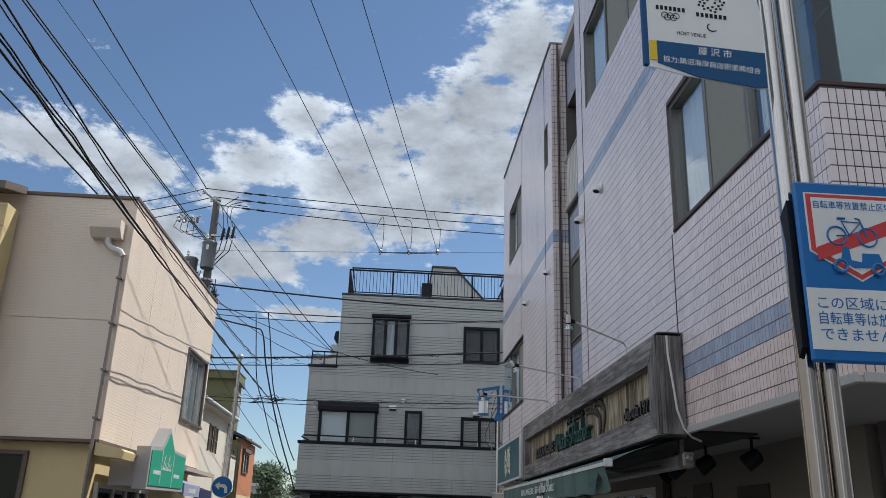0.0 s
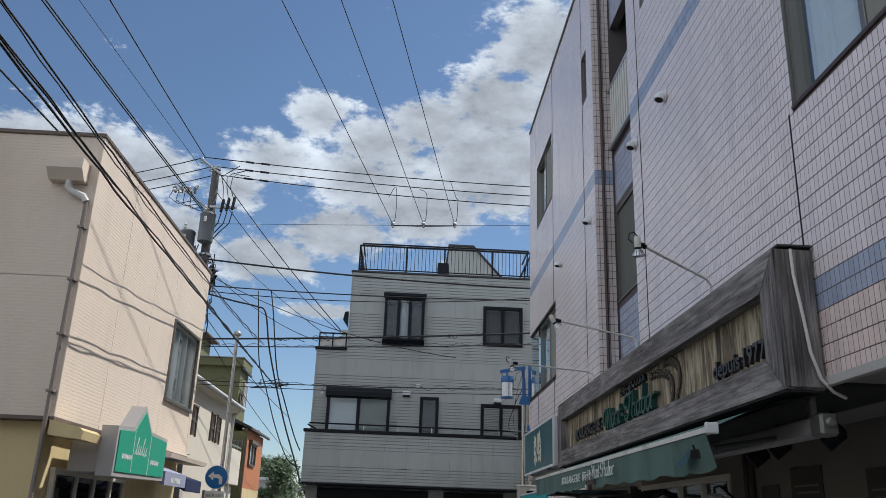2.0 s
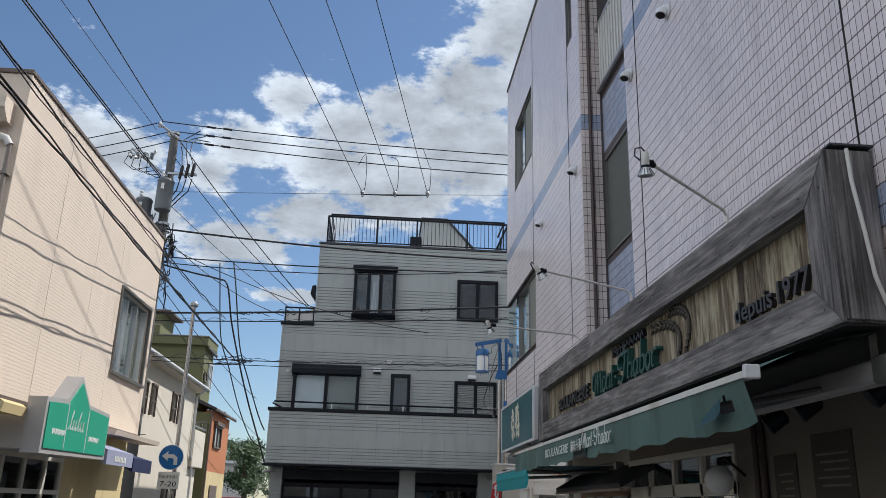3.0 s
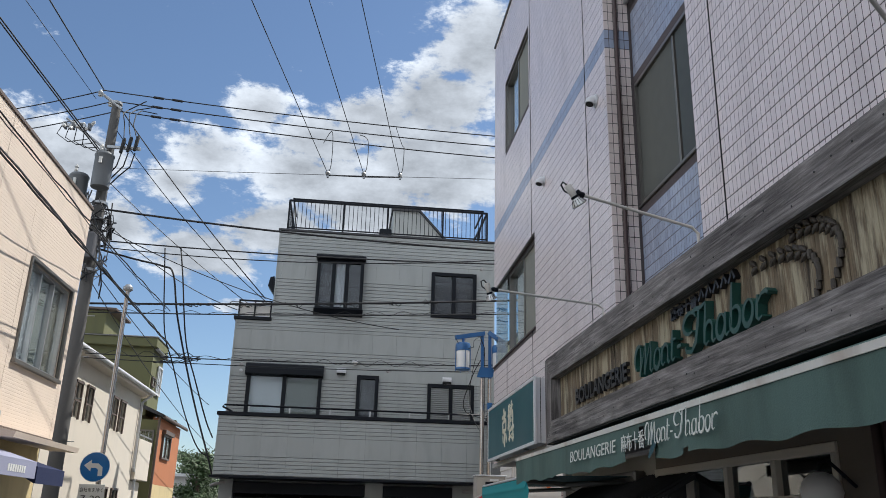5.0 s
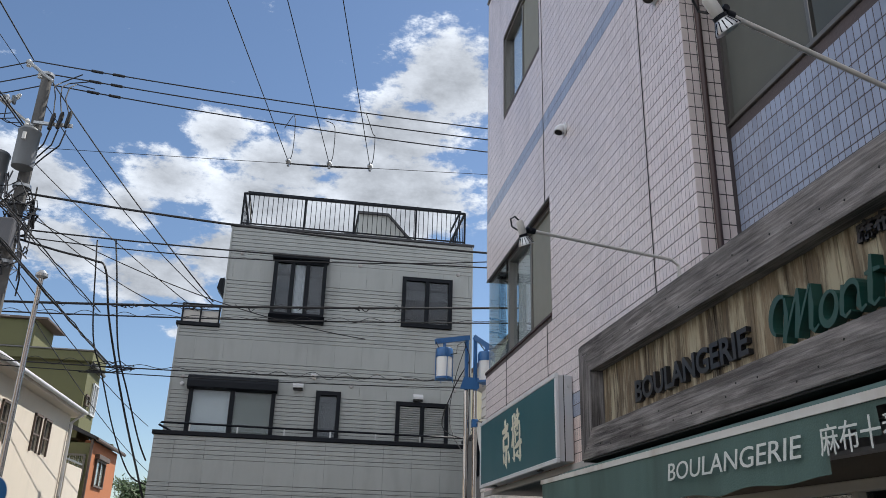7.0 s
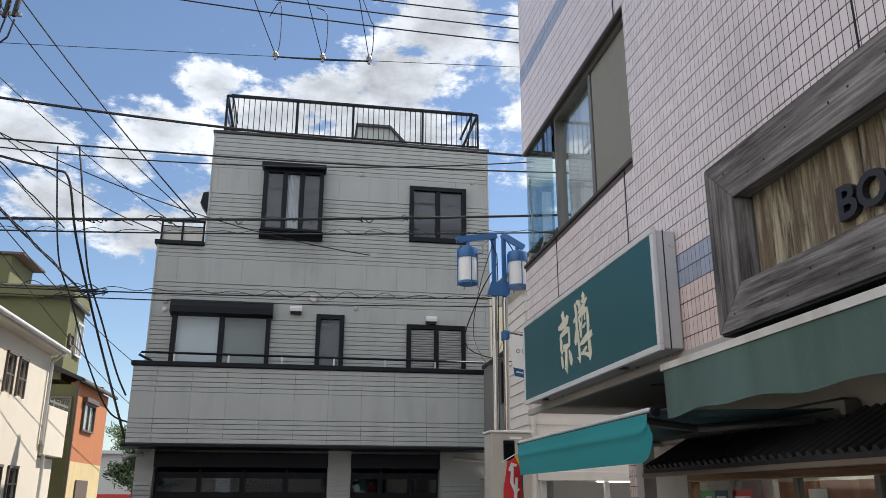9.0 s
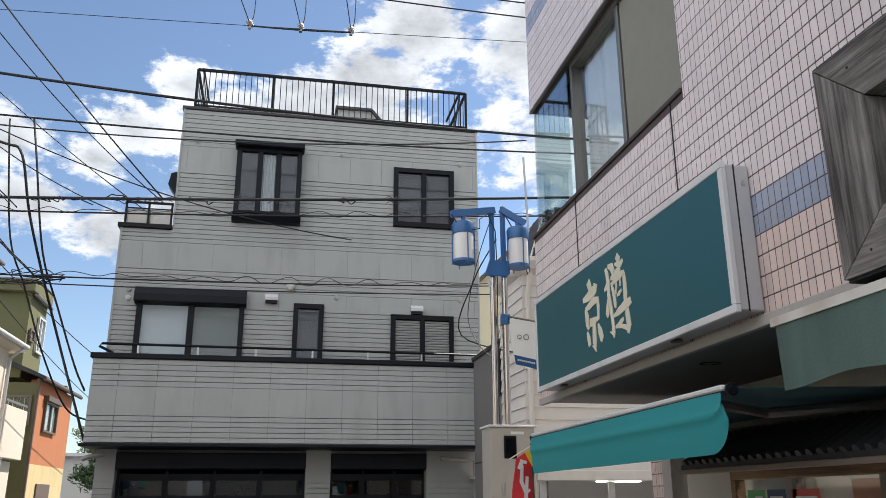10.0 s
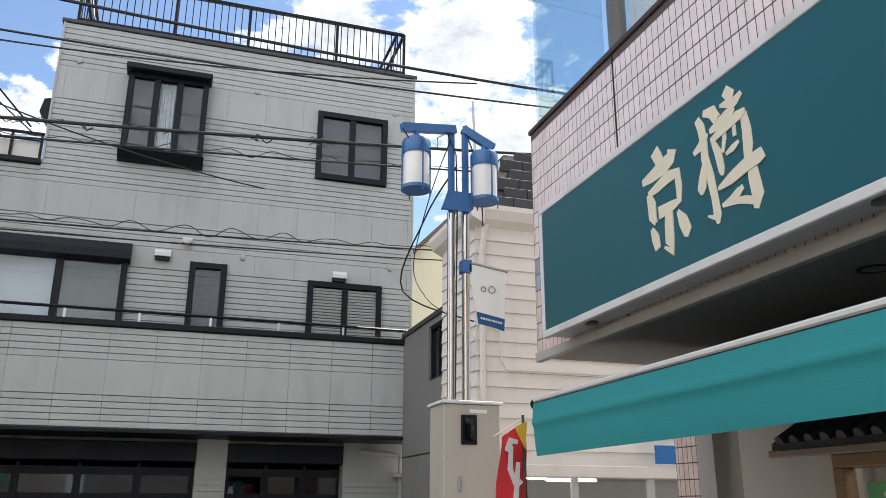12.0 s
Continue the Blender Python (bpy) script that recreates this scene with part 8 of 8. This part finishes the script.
# ---- double street lamp with its control cabinet ----
sl = thing("street_lamp", "blue double street lamp on twin polished steel tubes", "street lamp", (2.48, 19.65, 0))
for x in (2.42, 2.555):
    part("tube", Geo().tube([(x, 19.65, 0), (x, 19.65, 4.05)], 0.036, 16), "chrome", sl, smooth=True)
    part("upper_tube", Geo().box(x - 0.028, x + 0.028, 19.622, 19.678, 4.0, 4.86, 0.01), "lamp_blue", sl)
part("bracket", Geo().prism([(2.31, 4.06), (2.37, 4.24), (2.60, 4.24), (2.61, 4.09), (2.58, 4.06)], 1, 19.58, 19.61), "lamp_blue", sl)
def beam(p0, p1, w, h):
    """A square tube from p0 to p1."""
    p0, p1 = Vector(p0), Vector(p1)
    d = (p1 - p0).normalized()
    u = d.cross(Vector((0, 0, 1))).normalized() * (w / 2)
    v = u.cross(d).normalized() * (h / 2)
    return Geo().add([p + a * u + b * v for p in (p0, p1) for a, b in ((-1, -1), (1, -1), (1, 1), (-1, 1))], [(3, 2, 1, 0), (4, 5, 6, 7), (0, 1, 5, 4), (1, 2, 6, 5), (2, 3, 7, 6), (3, 0, 4, 7)])


part("arm", beam((2.45, 19.64, 4.87), (1.90, 19.46, 4.73), 0.065, 0.075), "lamp_blue", sl)
part("arm", beam((2.53, 19.64, 4.89), (2.80, 19.56, 4.70), 0.065, 0.075), "lamp_blue", sl)
for x, y in ((2.045, 19.5), (2.715, 19.58)):
    lan = part("lantern", Geo().lathe([(0.125, 4.50), (0.128, 4.51), (0.128, 4.62), (0.118, 4.64), (0.0, 4.65)], (x, y, 0), 24), "lamp_blue", sl, "blue lantern with a frosted cylinder", smooth=True)
    part("glass", Geo().lathe([(0.0, 4.165), (0.108, 4.17), (0.114, 4.19), (0.114, 4.50)], (x, y, 0), 24), "lamp_glass", lan, smooth=True)
    part("ring", Geo().lathe([(0.116, 4.165), (0.130, 4.165), (0.130, 4.195), (0.116, 4.195)], (x, y, 0), 24), "lamp_blue", lan)
    part("neck", Geo().tube([(x, y, 4.64), (x, y, 4.72)], 0.026, 10), "lamp_blue", lan)
    for k in range(4):
        a = 0.15 + k * math.pi / 2
        ca, sa = math.cos(a), math.sin(a)
        part("strap", beam((x + 0.136 * ca, y + 0.136 * sa, 4.13), (x + 0.136 * ca, y + 0.136 * sa + 0.0005, 4.60), 0.012, 0.008), "lamp_blue", lan)
part("cable", Geo().tube([(1.9, 19.45, 4.72), (1.95, 19.42, 4.62), (2.08, 19.4, 4.52), (2.22, 19.42, 4.56), (2.24, 19.5, 4.7), (2.36, 19.58, 4.80), (2.45, 19.6, 4.6), (2.46, 19.6, 4.1), (2.44, 19.6, 2.4)], 0.007, 6), "cable", sl)
part("strap", Geo().box(2.51, 2.60, 19.6, 19.7, 3.50, 3.62, 0.006), "lamp_blue", sl)
part("rod", Geo().tube([(2.555, 19.62, 3.60), (2.93, 19.60, 3.54)], 0.012, 8), "chrome", sl)
cloth = part("banner", Geo().prism([(2.573, 3.58), (2.915, 3.528), (2.90, 3.2), (2.887, 3.0), (2.77, 3.03), (2.651, 3.051), (2.60, 3.3)], 1, 19.60, 19.606), "sign_white", sl, "white banner with a blue foot hanging crooked")
part("banner_foot", Geo().prism([(2.632, 3.155), (2.895, 3.105), (2.889, 2.998), (2.77, 3.028), (2.650, 3.049)], 1, 19.594, 19.599), "banner_blue", cloth)
for i in range(9):
    part("print_bar", Geo().box(2.67 + i * 0.023, 2.685 + i * 0.023, 19.590, 19.5935, 3.09 - i * 0.004, 3.108 - i * 0.004), "sign_white", cloth)
for cx, r in ((2.70, 0.022), (2.78, 0.03)):
    part("ring", Geo().tube([(cx + r * math.cos(t * 0.35), 19.597, 3.36 + r * math.sin(t * 0.35)) for t in range(19)], 0.004, 5), "cable_grey", cloth)
cab = thing("control_cabinet", "greige steel control cabinet at the foot of the lamp", "cabinet", (2.57, 19.7, 0))
part("body", Geo().box(2.33, 2.83, 19.58, 19.95, 0.0, 2.36, 0.01), "utility", cab)
part("lid", Geo().box(2.31, 2.85, 19.56, 19.97, 2.36, 2.385, 0.005), "trim_white", cab)
part("meter_window", Geo().box(2.48, 2.62, 19.565, 19.58, 2.03, 2.27, 0.006), "black", cab)
part("meter_glass", Geo().box(2.50, 2.60, 19.56, 19.566, 2.06, 2.24), "glass_dark", cab)
part("label_plate", Geo().box(2.56, 2.71, 19.575, 19.58, 2.285, 2.315), "sign_white", cab)
part("handle", Geo().box(2.455, 2.485, 19.56, 19.58, 1.66, 1.78, 0.006), "galva", cab)
flag = thing("banner_flag", "red and yellow advertising banner on a green pole", "banner", (2.15, 17.6, 0))
part("pole", Geo().tube([(2.20, 17.6, 0), (2.165, 17.6, 2.06)], 0.009, 8), "letter_green", flag)
part("cross_rod", Geo().tube([(2.166, 17.6, 2.04), (1.97, 17.58, 1.93)], 0.005, 6), "pipe_white", flag)
g, n = Geo(), 20
vs = []
for i in range(n + 1):
    z = 2.02 - 1.25 * i / n
    for f in (0, 0.25, 0.5, 0.75, 1):
        vs.append((2.165 + 0.02 * i / n - 0.17 * f + 0.02 * math.sin(i * 0.6 + f * 2), 17.58 + 0.03 * math.sin(i * 0.5 + f * 4), z - 0.09 * f))
part("cloth", g.add(vs, [(i * 5 + j, i * 5 + j + 1, i * 5 + 6 + j, i * 5 + 5 + j) for i in range(n) for j in range(4)]), "flag_red", flag, smooth=True)
part("corner_patch", Geo().add([(2.165, 17.54, 2.02), (2.085, 17.54, 1.985), (2.15, 17.54, 1.86)], [(0, 1, 2)]), "flag_yellow", flag)
part("print_shape", stroke_geo([[(0.0, 0.30, 0.012), (0.03, 0.36, 0.02), (0.07, 0.35, 0.012)], [(0.03, 0.33, 0.012), (0.02, 0.2, 0.016), (0.06, 0.1, 0.014), (0.09, 0.14, 0.012)], [(0.07, 0.24, 0.012), (0.05, 0.02, 0.016)]], reading(2.03, 17.535, 1.55, 0, "-y"), 0.003), "sign_white", flag)
single("antenna_rod", Geo().tube([(4.05, 23.3, 5.6), (4.0, 23.3, 7.2), (4.0, 23.3, 7.25)], 0.02, 8, 0.016), "galva", "thin steel bracket rod holding overhead wires", "rod")

# service wires round the double lamp
for pts, r in (([(2.40, 19.6, 4.75), (2.30, 19.9, 4.3), (2.32, 20.5, 3.8), (2.36, 20.2, 3.4), (2.40, 19.62, 3.1)], 0.005), ([(2.52, 19.6, 4.9), (2.9, 20.2, 4.72), (3.4, 21.4, 4.6)], 0.008),
               ([(2.46, 19.6, 4.5), (2.28, 20.0, 4.1), (2.30, 20.8, 3.6), (3.3, 21.45, 3.5)], 0.008), ([(2.44, 19.62, 3.3), (2.8, 20.4, 3.75), (3.5, 21.45, 3.95)], 0.007)):
    wire(pts, r, "black service wire tied to the blue lamp")

# ---- unseen blocks close the street beside and behind the camera, added to cut skylight ----
def unseen_block(x0, x1, y0, y1, h, mat, label):
    t = thing("unseen_street_block", label, "house", ((x0 + x1) / 2, (y0 + y1) / 2, 0), "plain houses behind the camera")
    part("wall", Geo().box(x0, x1, y0, y1, 0, h), mat, t)
    part("roof", Geo().box(x0 - 0.1, x1 + 0.1, y0 - 0.1, y1 + 0.1, h, h + 0.15, 0.02), "roof_dark", t)


unseen_block(-13, -4.9, -1.5, 6.2, 3.9, "concrete", "added unseen low block beside the street")
unseen_block(-13, -4.9, -12.0, -1.7, 4.6, "concrete", "added unseen grey block beside the street")
unseen_block(4.2, 12, -12.0, 1.2, 5.6, "concrete", "added unseen grey block beside the shops")
unseen_block(-4.5, 4.0, -24.0, -18.0, 6.0, "concrete", "added unseen grey block closing the street")

# ---- single tiles of the street wall ----
one = {}
for mt in ("tile", "tile_blue", "tile_low"):
    one[mt] = tile_mesh("tile", "y", MODU - GAP, MOD - GAP)
    one[mt].materials.append(M[mt])
for u, v, mt in LOOSE:
    under(new("tile", one[mt]), street_wall).location = (WX + 0.005, u, v)
